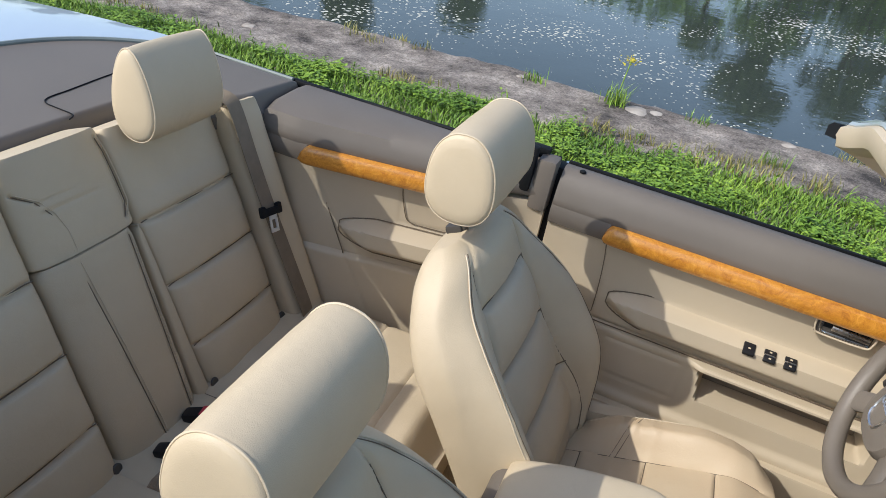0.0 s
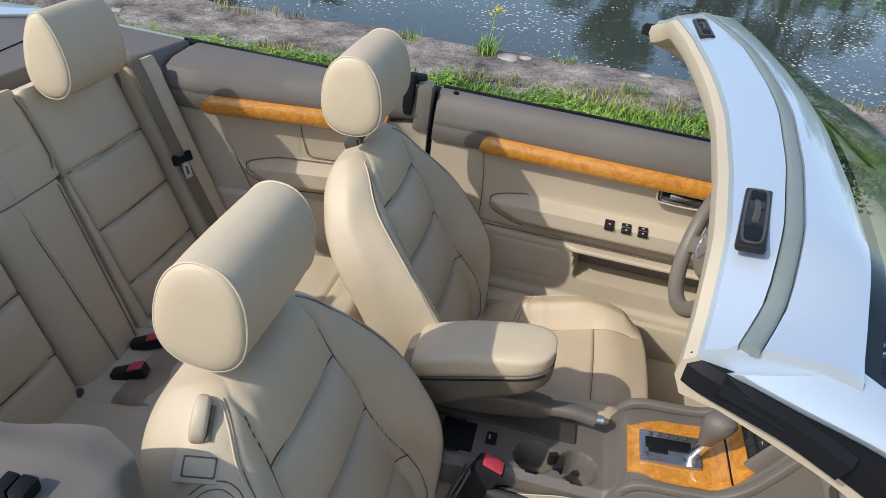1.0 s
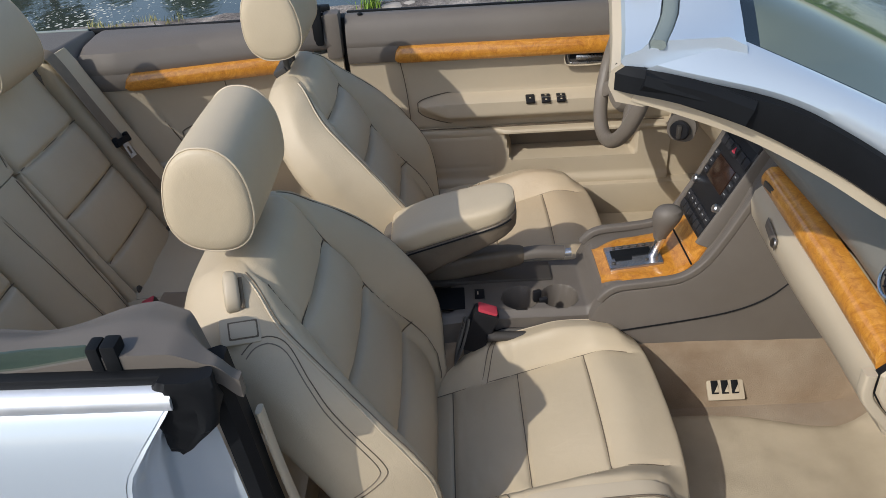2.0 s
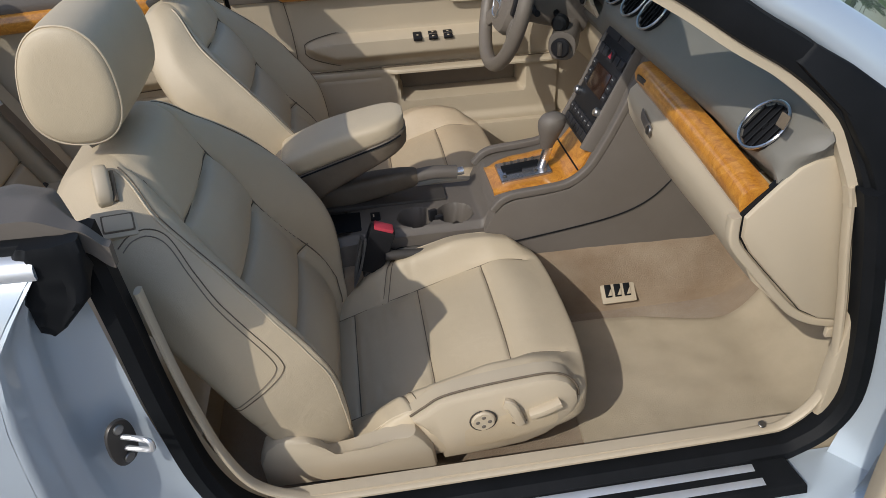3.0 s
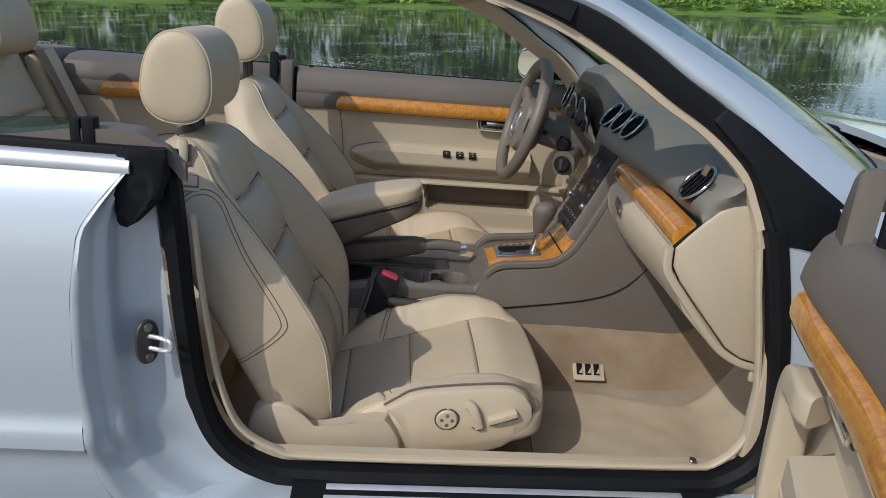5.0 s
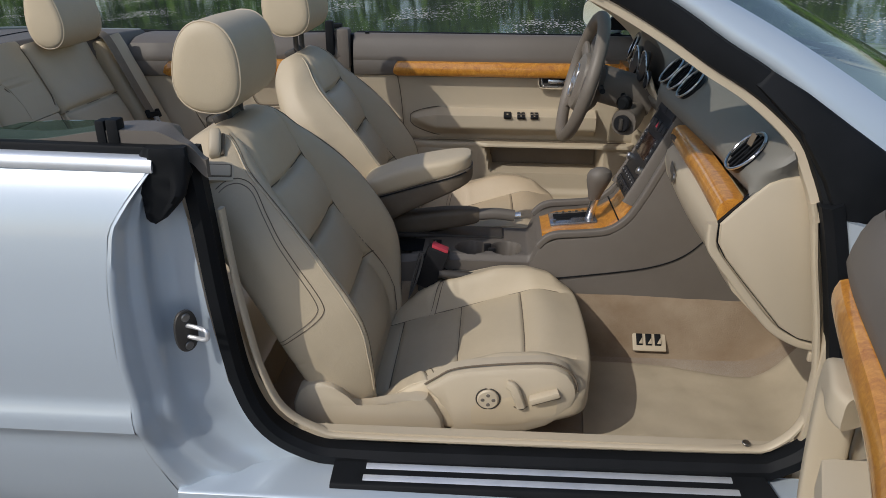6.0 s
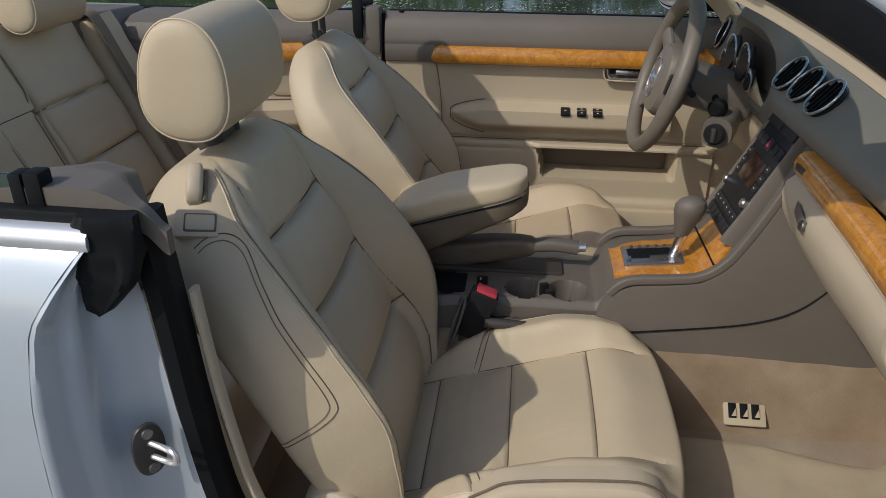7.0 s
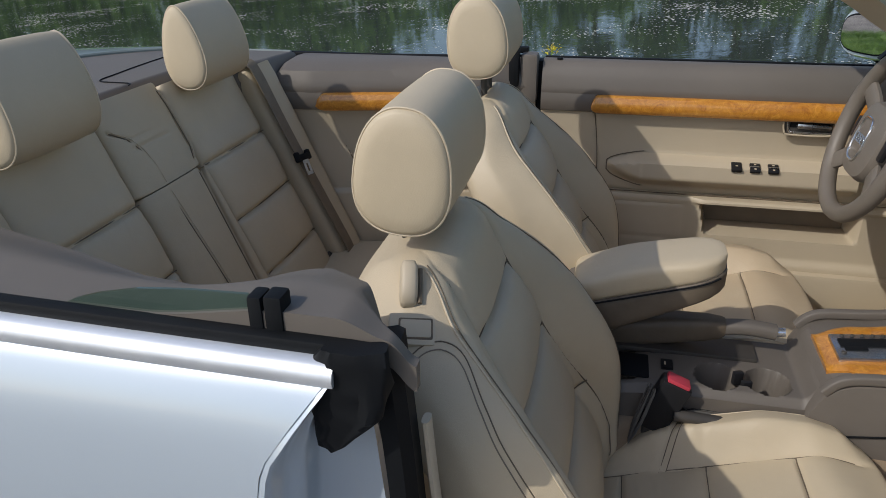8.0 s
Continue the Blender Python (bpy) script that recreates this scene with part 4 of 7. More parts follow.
def card_y(x, z, pocket=True, arm=(0.25, 0.93), rear=False):
    """Inner surface of a door card: a waisted panel, a bulging armrest, a ledge and a pocket."""
    y = 0.726 + 0.014 * math.sin(min(1, max(0, (0.855 - z) / 0.13)) * math.pi / 2)
    a0, a1 = arm
    if a0 < x < a1:
        k = math.sqrt(min(1.0, (x - a0) / 0.10)) * (1.0 if a1 > 0.9 else math.sqrt(min(1.0, (a1 - x) / 0.05)))
        top, bot = 0.683 + 0.036 * k, 0.683 - 0.052 * k
        y -= 0.054 * k * smooth(bot - 0.012, bot + 0.03, z) * smooth_down(top - 0.016, top + 0.004, z)
    # ledge and lower panel
    y -= 0.016 * smooth_down(0.592, 0.602, z)
    if pocket and x > 0.5:
        y -= 0.016 * smooth_down(0.594, 0.600, z) * smooth(0.576, 0.579, z) * smooth(0.50, 0.54, x)
    if not rear:
        y += 0.006 * groove(z - 0.602, 0.004)
    if pocket:
        lo_x = 0.53 + 0.22 * max(0, (0.585 - z)) * 1.0
        inside = smooth(lo_x, lo_x + 0.012, x) * smooth_down(0.955, 0.967, x) * smooth(0.482, 0.492, z) * smooth_down(0.575, 0.582, z)
        y += 0.11 * inside
        y -= 0.012 * smooth_down(0.40, 0.425, z)
        if x < 0.50:
            edge = max(abs(x - 0.385) - 0.105, abs(z - 0.515) - 0.055)
            y += 0.003 * groove(edge, 0.004)
    if rear:
        edge = max(abs(x + 0.19) - 0.125, abs(z - 0.797) - 0.062)
        y += 0.0035 * groove(edge, 0.004)
        y += 0.004 * groove(x + 0.574 - (0.85 - z) * 0.5, 0.004)
    else:
        y += 0.004 * groove(x - 0.205 - 0.02 * math.sin((z - 0.4) * 7), 0.004)
    return y


def door_card(name, x0, x1, parent, label, mirror=1, shift=None, **kw):
    xs, zs = np.arange(x0, x1 + 1e-6, 0.0075), np.arange(0.385, 0.880, 0.006)
    fn = lambda x, z: Vector((x, mirror * (card_y(x, z, **kw) + (shift(x) if shift else 0)), z))
    return part(name, surf(fn, xs, zs, (0, mirror * 0.07, 0)), PLASTIC, parent, label)


def inlay(x0, x1, parent, mirror=1, shift=None, both=False, lower=0.0):
    rings = []
    for x in sorted(list(np.linspace(x0, x1, 60)) + [x0 + d for d in (0.0008, 0.002, 0.004, 0.007, 0.011)] + [x1 - d for d in (0.0008, 0.002, 0.004, 0.007, 0.011)]):
        near = min(x - x0, x1 - x) if both else x - x0
        k = math.sqrt(max(0.03, min(1, near / 0.022 * (2 - near / 0.022)))) if near < 0.022 else 1.0
        drop = -0.010 * (1 - k)
        rings.append([Vector((x, mirror * (y + (shift(x) if shift else 0)), 0.864 - lower + drop + (z - 0.864) * k)) for y, z in INLAY])
    return part("wood_inlay", shell(rings), WOOD, parent, "orange lacquered burl wood strip")


def window_switches(parent, mirror, xs):
    """Rocker switches let into the armrest's top; all but the first are split in two."""
    tilt_ = 66
    turn = Matrix.Rotation(radians(-tilt_ * mirror), 4, "X")
    n = Vector((0, -mirror * math.cos(radians(tilt_)), math.sin(radians(tilt_))))
    side = Vector((0, mirror * n.z, math.cos(radians(tilt_))))
    for k, x in enumerate(xs):
        c = Vector((x, mirror * 0.693, 0.7062))
        halves = (-0.009, 0.009) if k else (0.0,)
        for o in halves:
            part("window_switch", box((0.028, 0.010, 0.016 if k else 0.034), c + side * o, 0.0028, turn @ Matrix.Rotation(radians(-9 * mirror if o > 0 else 9 * mirror if o < 0 else 0), 4, "X")), GLOSSBLACK, parent, "black window switch")
            part("switch_mark", box((0.006, 0.001, 0.004), c + n * 0.0052 + side * o, 0.0003, turn), PIPING, parent)
        if k:
            part("switch_line", box((0.027, 0.003, 0.003), c + n * 0.0048, 0.0005, turn), CHROME, parent)


def arm_gap(parent, mirror, shift=None, arm=(0.25, 0.93)):
    """The dark joint round the armrest insert."""
    a0, a1 = arm
    top, bot = [], []
    for x in np.linspace(a0 + 0.002, a1 - 0.01, 60):
        k = math.sqrt(min(1.0, (x - a0) / 0.10)) * (1.0 if a1 > 0.9 else math.sqrt(min(1.0, (a1 - x) / 0.05)))
        sh = shift(x) if shift else 0
        zt, zb = 0.683 + 0.036 * k + 0.005, 0.683 - 0.052 * k - 0.012
        top.append(Vector((x, mirror * (card_y(x, zt, False, (9, 10)) - 0.0024 + sh), zt + 0.001)))
        bot.append(Vector((x, mirror * (card_y(x, zb, False, (9, 10)) - 0.0012 + sh), zb)))
    part("arm_joint", tube(top[::-1] + bot, 0.0017, 5), THREAD, parent)


def inner_handle(parent, mirror, x):
    frame_ = part("handle_frame", sweep([(x, mirror * 0.712, 0.838), (x + 0.004, mirror * 0.712, 0.812), (x + 0.02, mirror * 0.712, 0.802), (x + 0.115, mirror * 0.712, 0.802), (x + 0.13, mirror * 0.712, 0.815), (x + 0.132, mirror * 0.712, 0.838)], oval(0.005, 0.006, 8), (0, 1, 0), 40), PLASTIC, parent, "beige handle surround")
    part("handle_well", box((0.122, 0.006, 0.036), (x + 0.066, mirror * 0.720, 0.818), 0.002), GREYPLASTIC, parent)
    part("handle_trim", tube([(x + 0.010, mirror * 0.7135, 0.836), (x + 0.015, mirror * 0.7135, 0.815), (x + 0.030, mirror * 0.7135, 0.808), (x + 0.122, mirror * 0.7135, 0.808)], 0.003, 8, 24), CHROME, parent)
    part("handle_shadow", box((0.100, 0.006, 0.016), (x + 0.068, mirror * 0.7175, 0.829), 0.002), BLACK, parent)
    part("handle_lever", box((0.088, 0.014, 0.015), (x + 0.078, mirror * 0.7115, 0.8255), 0.005, Matrix.Rotation(radians(3), 4, "Y")), CHROME, parent, "satin metal door lever")


driver_door = door_card("driver_door", 0.05, 1.08, car, "beige closed driver door with wood inlay and taupe top")
part("top_pad", along_x(PAD, np.linspace(0.05, 1.05, 30)), TAUPE, driver_door, "taupe padded door top")
inlay(0.195, 1.05, driver_door)
PADEND = [(0.716, 0.896), (0.712, 0.879), (0.714, 0.854), (0.720, 0.840), (0.73, 0.836), (0.77, 0.836), (0.77, 0.896)]
part("pad_end", along_x(PADEND, [0.05, 0.12, 0.205]), TAUPE, driver_door)
part("pad_end", along_x(PADEND, [1.03, 1.05, 1.08]), TAUPE, driver_door)
# added dark sheet: the pocket's inner shade put in as colour
part("pocket_shade", box((0.40, 0.008, 0.080), (0.752, 0.8225, 0.533), 0.002), SEAMSHADE, driver_door, "dark sheet standing in for the shade inside the door pocket")
window_switches(driver_door, 1, (0.609, 0.658, 0.706))
inner_handle(driver_door, 1, 0.714)
part("lock_pin", disc((0.096, 0.758, 0.978), (0, 0, 1), 0.008, 0.006, 14), BLACK, driver_door)
part("window_seal", box((1.0, 0.012, 0.02), (0.55, 0.806, 0.970), 0.003), BLACK, driver_door)
arm_gap(driver_door, 1)
part("card_joint", tube([(0.205 + 0.02 * math.sin((z - 0.4) * 7), card_y(0.215, z, False, (9, 10)) - 0.0008, z) for z in np.linspace(0.62, 0.836, 24)], 0.0014, 5), THREAD, driver_door)
part("ledge_joint", tube([(x, card_y(0.1, 0.598, False, (9, 10)) - 0.004, 0.601) for x in np.linspace(0.22, 1.05, 24)], 0.0016, 5), THREAD, driver_door)
part("inlay_joint", tube([(x, 0.7135, 0.8375) for x in np.linspace(0.20, 1.05, 12)], 0.0016, 5), THREAD, driver_door)
part("shut_filler", box((0.03, 0.05, 0.62), (0.042, 0.775, 0.665), 0.004), BLACK, driver_door)
part("sill_cover", box((1.25, 0.09, 0.13), (0.6, 0.735, 0.325), 0.015), PLASTIC, driver_door)

quarter_l = door_card("quarter_trim", -0.80, 0.033, car, "beige rear side trim with wood inlay", shift=narrowing, pocket=False, arm=(-0.475, -0.03), rear=True)
pad_rings = []
for x in list(np.linspace(-0.725, -0.69, 6)) + list(np.linspace(-0.68, 0.015, 40)):
    k = smooth(-0.735, -0.685, x)
    pad_rings.append([Vector((x, 0.755 + (y - 0.80) * 0.2 if y > 0.77 else y + narrowing(x) * smooth(0.79, 0.735, y), (z if z > 0.92 else z + 0.010) - 0.05 * (1 - k) * smooth(0.93, 0.98, z))) for y, z in PAD])
part("top_pad", shell(pad_rings), TAUPE, quarter_l, "taupe padded side top")
inlay(-0.577, -0.075, quarter_l, shift=narrowing, lower=-0.010)
part("pad_end", along_x([(y, z + 0.010) for y, z in PADEND], [-0.72, -0.66, -0.61, -0.565], shift=narrowing), TAUPE, quarter_l)
part("speaker_seam", tube([(x, card_y(x, z, False, (9, 10), True) + narrowing(x) - 0.0035, z) for x, z in ((-0.09, 0.859), (-0.20, 0.859), (-0.29, 0.857), (-0.311, 0.850), (-0.316, 0.835), (-0.312, 0.80), (-0.300, 0.755), (-0.288, 0.741), (-0.27, 0.736), (-0.18, 0.735), (-0.09, 0.736))], 0.0014, 5, 60), THREAD, quarter_l)
part("card_joint", tube([(-0.574 + (0.85 - z) * 0.5, card_y(-0.574 + (0.85 - z) * 0.5, z, False, (9, 10), True) + narrowing(-0.5) - 0.003, z) for z in np.linspace(0.60, 0.848, 24)], 0.0016, 5), THREAD, quarter_l)
part("pillar_cap", box((0.05, 0.06, 0.14), (0.012, 0.742, 0.928), 0.012), TAUPE, quarter_l)
arm_gap(quarter_l, 1, narrowing, (-0.475, -0.03))
part("window_seal", tube([(-0.72, 0.752, 0.972), (-0.4, 0.760, 0.974), (-0.1, 0.775, 0.976), (0.03, 0.800, 0.978)], 0.007, 8, 24), BLACK, quarter_l)
part("belt_guide", box((0.03, 0.03, 0.12), (-0.03, 0.715, 0.965), 0.008), BLACK, quarter_l)
part("window_block", box((0.05, 0.03, 0.018), (-0.02, 0.765, 1.002), 0.006), BLACK, quarter_l)

# --- floor, tunnel, sill trim ---
def floor_sheet(u, v):
    x, y = -0.45 + 2.0 * u, -0.745 + 1.49 * v
    z = 0.27 + 0.32 * smooth(1.18, 1.55, x) ** 1.5
    z += 0.16 * (smooth(-0.225, -0.145, y) - smooth(0.12, 0.24, y))
    z += 0.08 * smooth(-0.70, -0.745, y) if y < -0.70 else 0
    z += 0.0025 * noise.noise(Vector((x * 18, y * 18, 2)))
    return Vector((x, y, z))


floor = part("floor", surf(floor_sheet, np.linspace(0, 1, 120), np.linspace(0, 1, 110), (0, 0, -0.05)), CARPET, car, "brownish stained carpet on the tunnel and footwell")


def mat_sheet(u, v):
    x = 0.80 - 0.04 * (1 - v) + (0.66 + 0.04 * (1 - v)) * u
    y = -0.735 + (0.735 - 0.250 - 0.05 * math.exp(-((x - 1.2) / 0.15) ** 2)) * v
    return floor_sheet((x + 0.45) / 2.0, (y + 0.745) / 1.49) + Vector((0, 0, 0.006 * smooth(0, 0.02, v) * smooth(0, 0.03, 1 - v)))


part("floor_mat", surf(mat_sheet, np.linspace(0, 1, 70), np.linspace(0, 1, 40), (0, 0, -0.006)), MAT, floor, "plain beige floor mat")


def mat_sheet_l(u, v):
    p = mat_sheet(u, v)
    return floor_sheet((p.x + 0.45) / 2.0, (-p.y + 0.745) / 1.49) + Vector((0, 0, 0.005))


part("floor_mat", surf(mat_sheet_l, np.linspace(0, 1, 40), np.linspace(0, 1, 30), (0, 0, -0.006)), MAT, floor, "beige driver floor mat")
vent_turn = Matrix.Rotation(radians(42), 4, "X")
fv = part("floor_vent", box((0.088, 0.062, 0.008), (0.985, -0.203, 0.312), 0.004, vent_turn), PLASTIC, car, "beige plastic floor air outlet")
for k in (-0.026, -0.002, 0.022):
    part("slot", box((0.016, 0.032, 0.004), (0.985 + k, -0.2062, 0.3155), 0.001, vent_turn), BLACK, fv)

    fin = [(0.985 + k - 0.003, -0.013), (0.985 + k + 0.007, -0.013), (0.985 + k + 0.007, 0.004)]
    part("louvre", plate([vent_turn @ Vector((x - 0.985, y, 0.0058)) + Vector((0.985, -0.2034, 0.3135)) for x, y in fin], vent_turn.to_3x3() @ Vector((0, 0, 1)), 0.002), PLASTIC, fv)

# --- centre console ---
YC = -0.022


def console_top(u, v):
    x, y = 0.10 + 0.60 * u, -0.135 + 0.225 * v
    z = 0.512 - 0.02 * smooth(0.45, 0.2, x) if x < 0.45 else 0.512
    for cx in (0.505, 0.60):
        z -= 0.065 * smooth_down(0.038, 0.044, math.hypot(x - cx, (y + 0.075) * 0.95))
    z -= 0.04 * smooth_down(0.018, 0.022, abs(y + 0.075)) * smooth(0.50, 0.51, x) * smooth_down(0.595, 0.605, x)
    z -= 0.03 * smooth(0.235, 0.245, x) * smooth_down(0.335, 0.345, x) * smooth(-0.11, -0.10, y) * smooth_down(0.02, 0.03, y)
    z -= 0.015 * (smooth(-0.118, -0.135, y) if y < -0.118 else 0) + 0.015 * smooth(0.075, 0.09, y)
    z += 0.05 * smooth(0.655, 0.70, x)
    return Vector((x, y, z))


console = part("centre_console", surf(console_top, np.linspace(0, 1, 150), np.linspace(0, 1, 70), (0, 0, -0.26)), TAUPE, car, "taupe centre console with cup holders and wood plate")
OUT = [(0.66, 0.30), (0.66, 0.50), (0.68, 0.555), (0.70, 0.578), (0.73, 0.59), (0.80, 0.596), (0.86, 0.606), (0.905, 0.64), (0.94, 0.70), (0.97, 0.765), (1.0, 0.835), (1.03, 0.895), (1.12, 0.895), (1.30, 0.62), (1.34, 0.30)]
body = []
for y, k in ((-0.152, 0.94), (-0.150, 0.985), (-0.143, 1.0), (0.10, 1.0), (0.107, 0.985), (0.109, 0.94)):
    body.append([Vector((1.0 + (x - 1.0) * (0.6 + 0.4 * k), y - (0.012 * smooth(0.5, 0.28, z) if z < 0.5 and y < 0 else 0), 0.4 + (z - 0.4) * k - 0.016 * smooth(0.52, 0.57, z) * smooth_down(0.8, 0.87, z) if z > 0.4 else z)) for x, z in OUT])
front = part("console_front", shell(body), TAUPE, console, "taupe console flank")
for s, y in ((-1, -0.143), (1, 0.10)):
    crest = [(x, y, z - 0.006) for x, z in OUT[2:12]]
    part("console_rail", sweep(crest, oval(0.018, 0.019, 20, 5), (0, 1, 0), 50), TAUPE, console)
line = [(0.70, -0.157, 0.460), (0.77, -0.157, 0.469), (0.885, -0.157, 0.486), (0.96, -0.157, 0.500), (1.017, -0.157, 0.518), (1.060, -0.157, 0.542), (1.094, -0.156, 0.573), (1.14, -0.155, 0.63)]
part("panel_gap", tube(line, 0.002, 6, 40), BLACK, console)
CREST = [(0.70, 0.564), (0.73, 0.574), (0.80, 0.58), (0.86, 0.59), (0.895, 0.614), (0.93, 0.671)]


def wood_sheet(u, v):
    x = 0.692 + 0.238 * u
    y = -0.031 + (0.066 + 0.024 * smooth(0.0, 0.35, u) - 0.014 * smooth(0.75, 1.0, u)) * (2 * v - 1)
    return Vector((x, y, lerp_table(x, CREST) + 0.007 - 0.003 * smooth(0.94, 1.0, abs(2 * v - 1))))


part("wood_plate", surf(wood_sheet, np.linspace(0, 1, 30), np.linspace(0, 1, 16), (0.002, 0, -0.012)), WOOD, console, "orange burl wood shifter plate")
part("plate_gap", tube([(0.888, YC - 0.096, 0.6175), (0.888, YC + 0.096, 0.6175)], 0.002, 6), BLACK, console)
tilt = Matrix.Rotation(radians(-6), 4, "Y")
gate = part("shift_gate", box((0.126, 0.090, 0.012), (0.778, YC - 0.011, 0.588), 0.005, tilt), surface("gate_metal", (0.48, 0.48, 0.50), (0.40, 0.40, 0.42), 0.25, metal=0.9, bump=0.03), car, "satin metal shift gate")
part("gate_slot", box((0.094, 0.030, 0.004), (0.773, YC - 0.004, 0.5945), 0.0018, tilt), BLACK, gate)
part("gate_slot", box((0.040, 0.02, 0.004), (0.752, YC - 0.022, 0.5920), 0.0018, tilt), BLACK, gate)
for k in range(5):
    part("gate_mark", disc((0.738 + 0.018 * k, YC + 0.022, 0.5910 + 0.002 * k), (-0.1, 0, 1), 0.0042, 0.003, 10, 0.001), GREYPLASTIC, gate)
for x, y in ((0.727, -0.040), (0.803, -0.040)):
    part("gate_mark", disc((x, YC + y, 0.5905 + 0.1 * (x - 0.738)), (-0.1, 0, 1), 0.0045, 0.003, 10, 0.001), GREYPLASTIC, gate)
stick = [(0.822, YC - 0.022, 0.598), (0.826, YC - 0.032, 0.631), (0.832, YC - 0.040, 0.661)]
lever = part("gear_lever", tube(stick, 0.011, 12, 10), CHROME, car, "gear lever with taupe leather knob")
knob = []
for v, r in ((0.0, 0.011), (0.08, 0.014), (0.25, 0.018), (0.45, 0.0235), (0.62, 0.028), (0.78, 0.029), (0.9, 0.024), (0.97, 0.014), (1.0, 0.005)):
    c = Vector((0.827, YC - 0.036, 0.652)).lerp(Vector((0.838, YC - 0.052, 0.748)), v)
    knob.append([c + Vector((r * 1.12 * math.cos(a), r * math.sin(a), 0)) for a in np.linspace(0, 2 * math.pi, 20, endpoint=False)])
part("knob", shell(knob), TAUPE, lever, "smooth taupe leather knob")

# armrest, hinged at the rear and tipped up
def arm_plan(x):
    return max(0.0, 1 - (max(0.0, x - 0.415) / 0.0885) ** 2.6) ** 0.42


def arm_levels(x):
    """Underside, joint and top of the armrest at x."""
    return (0.572 + 0.5 * max(0.0, x - 0.27) * smooth(0.24, 0.32, x), 0.636 + 0.31 * (x - 0.228), 0.688 + 0.41 * (x - 0.21) - 0.32 * max(0.0, x - 0.30) ** 1.25)


def arm_ring(x, k=1.0):
    _, zb, zt = arm_levels(x)
    yc, w = 0.005, 0.072
    return [Vector((x, yc + y * k * arm_plan(x), (zt + zb) / 2 + z * k)) for y, z in oval(2 * w, zt - zb, 28, 4.5)]


rings = [arm_ring(0.205, 0.6), arm_ring(0.207, 0.85), arm_ring(0.215, 0.97)] + [arm_ring(x) for x in np.linspace(0.23, 0.455, 12)] + [arm_ring(0.475, 0.985), arm_ring(0.488, 0.93), arm_ring(0.495, 0.82), arm_ring(0.497, 0.6)]
armrest = part("armrest", shell(rings), LEATHER, car, "beige leather folding armrest with a taupe lower shell")


def arm_low(x, k=1.0):
    zb, zt, _ = arm_levels(x)
    zt += 0.012
    return [Vector((x, 0.005 + y * k * arm_plan(x - 0.004), (zt + zb) / 2 + z * k)) for y, z in oval(0.147, zt - zb, 28, 6)]


rings = [arm_low(0.203, 0.7), arm_low(0.206, 0.95)] + [arm_low(x) for x in np.linspace(0.22, 0.47, 12)] + [arm_low(0.488, 0.97), arm_low(0.498, 0.88), arm_low(0.501, 0.6)]
part("lower_shell", shell(rings), SHELLHIDE, armrest, "scuffed taupe armrest underside")
part("lid_gap", tube([(x, 0.005 - 0.0735 * arm_plan(x - 0.004) - 0.0005, arm_levels(x)[1] + 0.004) for x in np.linspace(0.212, 0.485, 30)], 0.0022, 6), BLACK, armrest)
part("front_catch", sweep([(0.490, -0.030, 0.722), (0.4975, -0.010, 0.722), (0.4985, 0.015, 0.722)], oval(0.006, 0.016, 10, 3), n=10), TAUPE, armrest)
part("hinge", tube([(0.215, -0.06, 0.63), (0.215, 0.07, 0.63)], 0.035, 16), TAUPE, armrest)

brake_rings = [[Vector((x, y + u, z + w)) for u, w in oval(wide, high, 20, 4)] for x, y, z, wide, high in ((0.22, 0.032, 0.520, 0.060, 0.040), (0.225, 0.032, 0.522, 0.066, 0.062), (0.32, 0.030, 0.540, 0.062, 0.066), (0.42, 0.027, 0.557, 0.056, 0.062), (0.485, 0.025, 0.566, 0.048, 0.052), (0.515, 0.024, 0.569, 0.040, 0.042), (0.522, 0.024, 0.570, 0.034, 0.034))]
brake = part("handbrake", shell(brake_rings), SHELLHIDE, car, "handbrake lever with taupe grip")
part("brake_slot", box((0.34, 0.075, 0.012), (0.42, 0.027, 0.514), 0.004), GREYPLASTIC, brake)
part("grip", sweep([(0.50, 0.024, 0.568), (0.565, 0.024, 0.575), (0.622, 0.024, 0.570)], oval(0.034, 0.030, 16, 3), n=14), TAUPE, brake, "taupe leather grip")
part("release_button", tube([(0.620, 0.024, 0.570), (0.640, 0.024, 0.572)], 0.010, 14), CHROME, brake)
part("console_switch", box((0.024, 0.034, 0.006), (0.408, -0.055, 0.513), 0.002), GLOSSBLACK, console)
part("switch_mark", box((0.003, 0.012, 0.001), (0.404, -0.055, 0.5165), 0.0003), PIPING, console)
part("open_bin", box((0.075, 0.085, 0.004), (0.335, -0.062, 0.508), 0.003), BLACK, console, "dark open bin in the console")
part("coin_tray", box((0.05, 0.09, 0.004), (0.39, -0.06, 0.507), 0.003), TAUPE, console)
for x in (0.548, 0.560):
    part("cup_clip", box((0.02, 0.012, 0.03), (x, -0.055 - 2.5 * (x - 0.548), 0.500), 0.003, Matrix.Rotation(radians(20), 4, "Z")), GLOSSBLACK, console)
STRAND = surface("frayed_grey_webbing", (0.20, 0.19, 0.17), (0.10, 0.095, 0.09), 0.8)
bk = part("buckle", box((0.060, 0.038, 0.118), (0.400, -0.150, 0.483), 0.007, Matrix.Rotation(radians(22), 4, "Y")), GLOSSBLACK, car, "black front seat belt buckle with red button")
part("button", box((0.045, 0.030, 0.012), (0.4225, -0.150, 0.5385), 0.003, Matrix.Rotation(radians(22), 4, "Y")), RED, bk, "red release button")
part("buckle_stalk", tube([(0.35, -0.150, 0.36), (0.372, -0.150, 0.41), (0.392, -0.150, 0.46)], 0.014, 10, 8), GREYPLASTIC, bk)
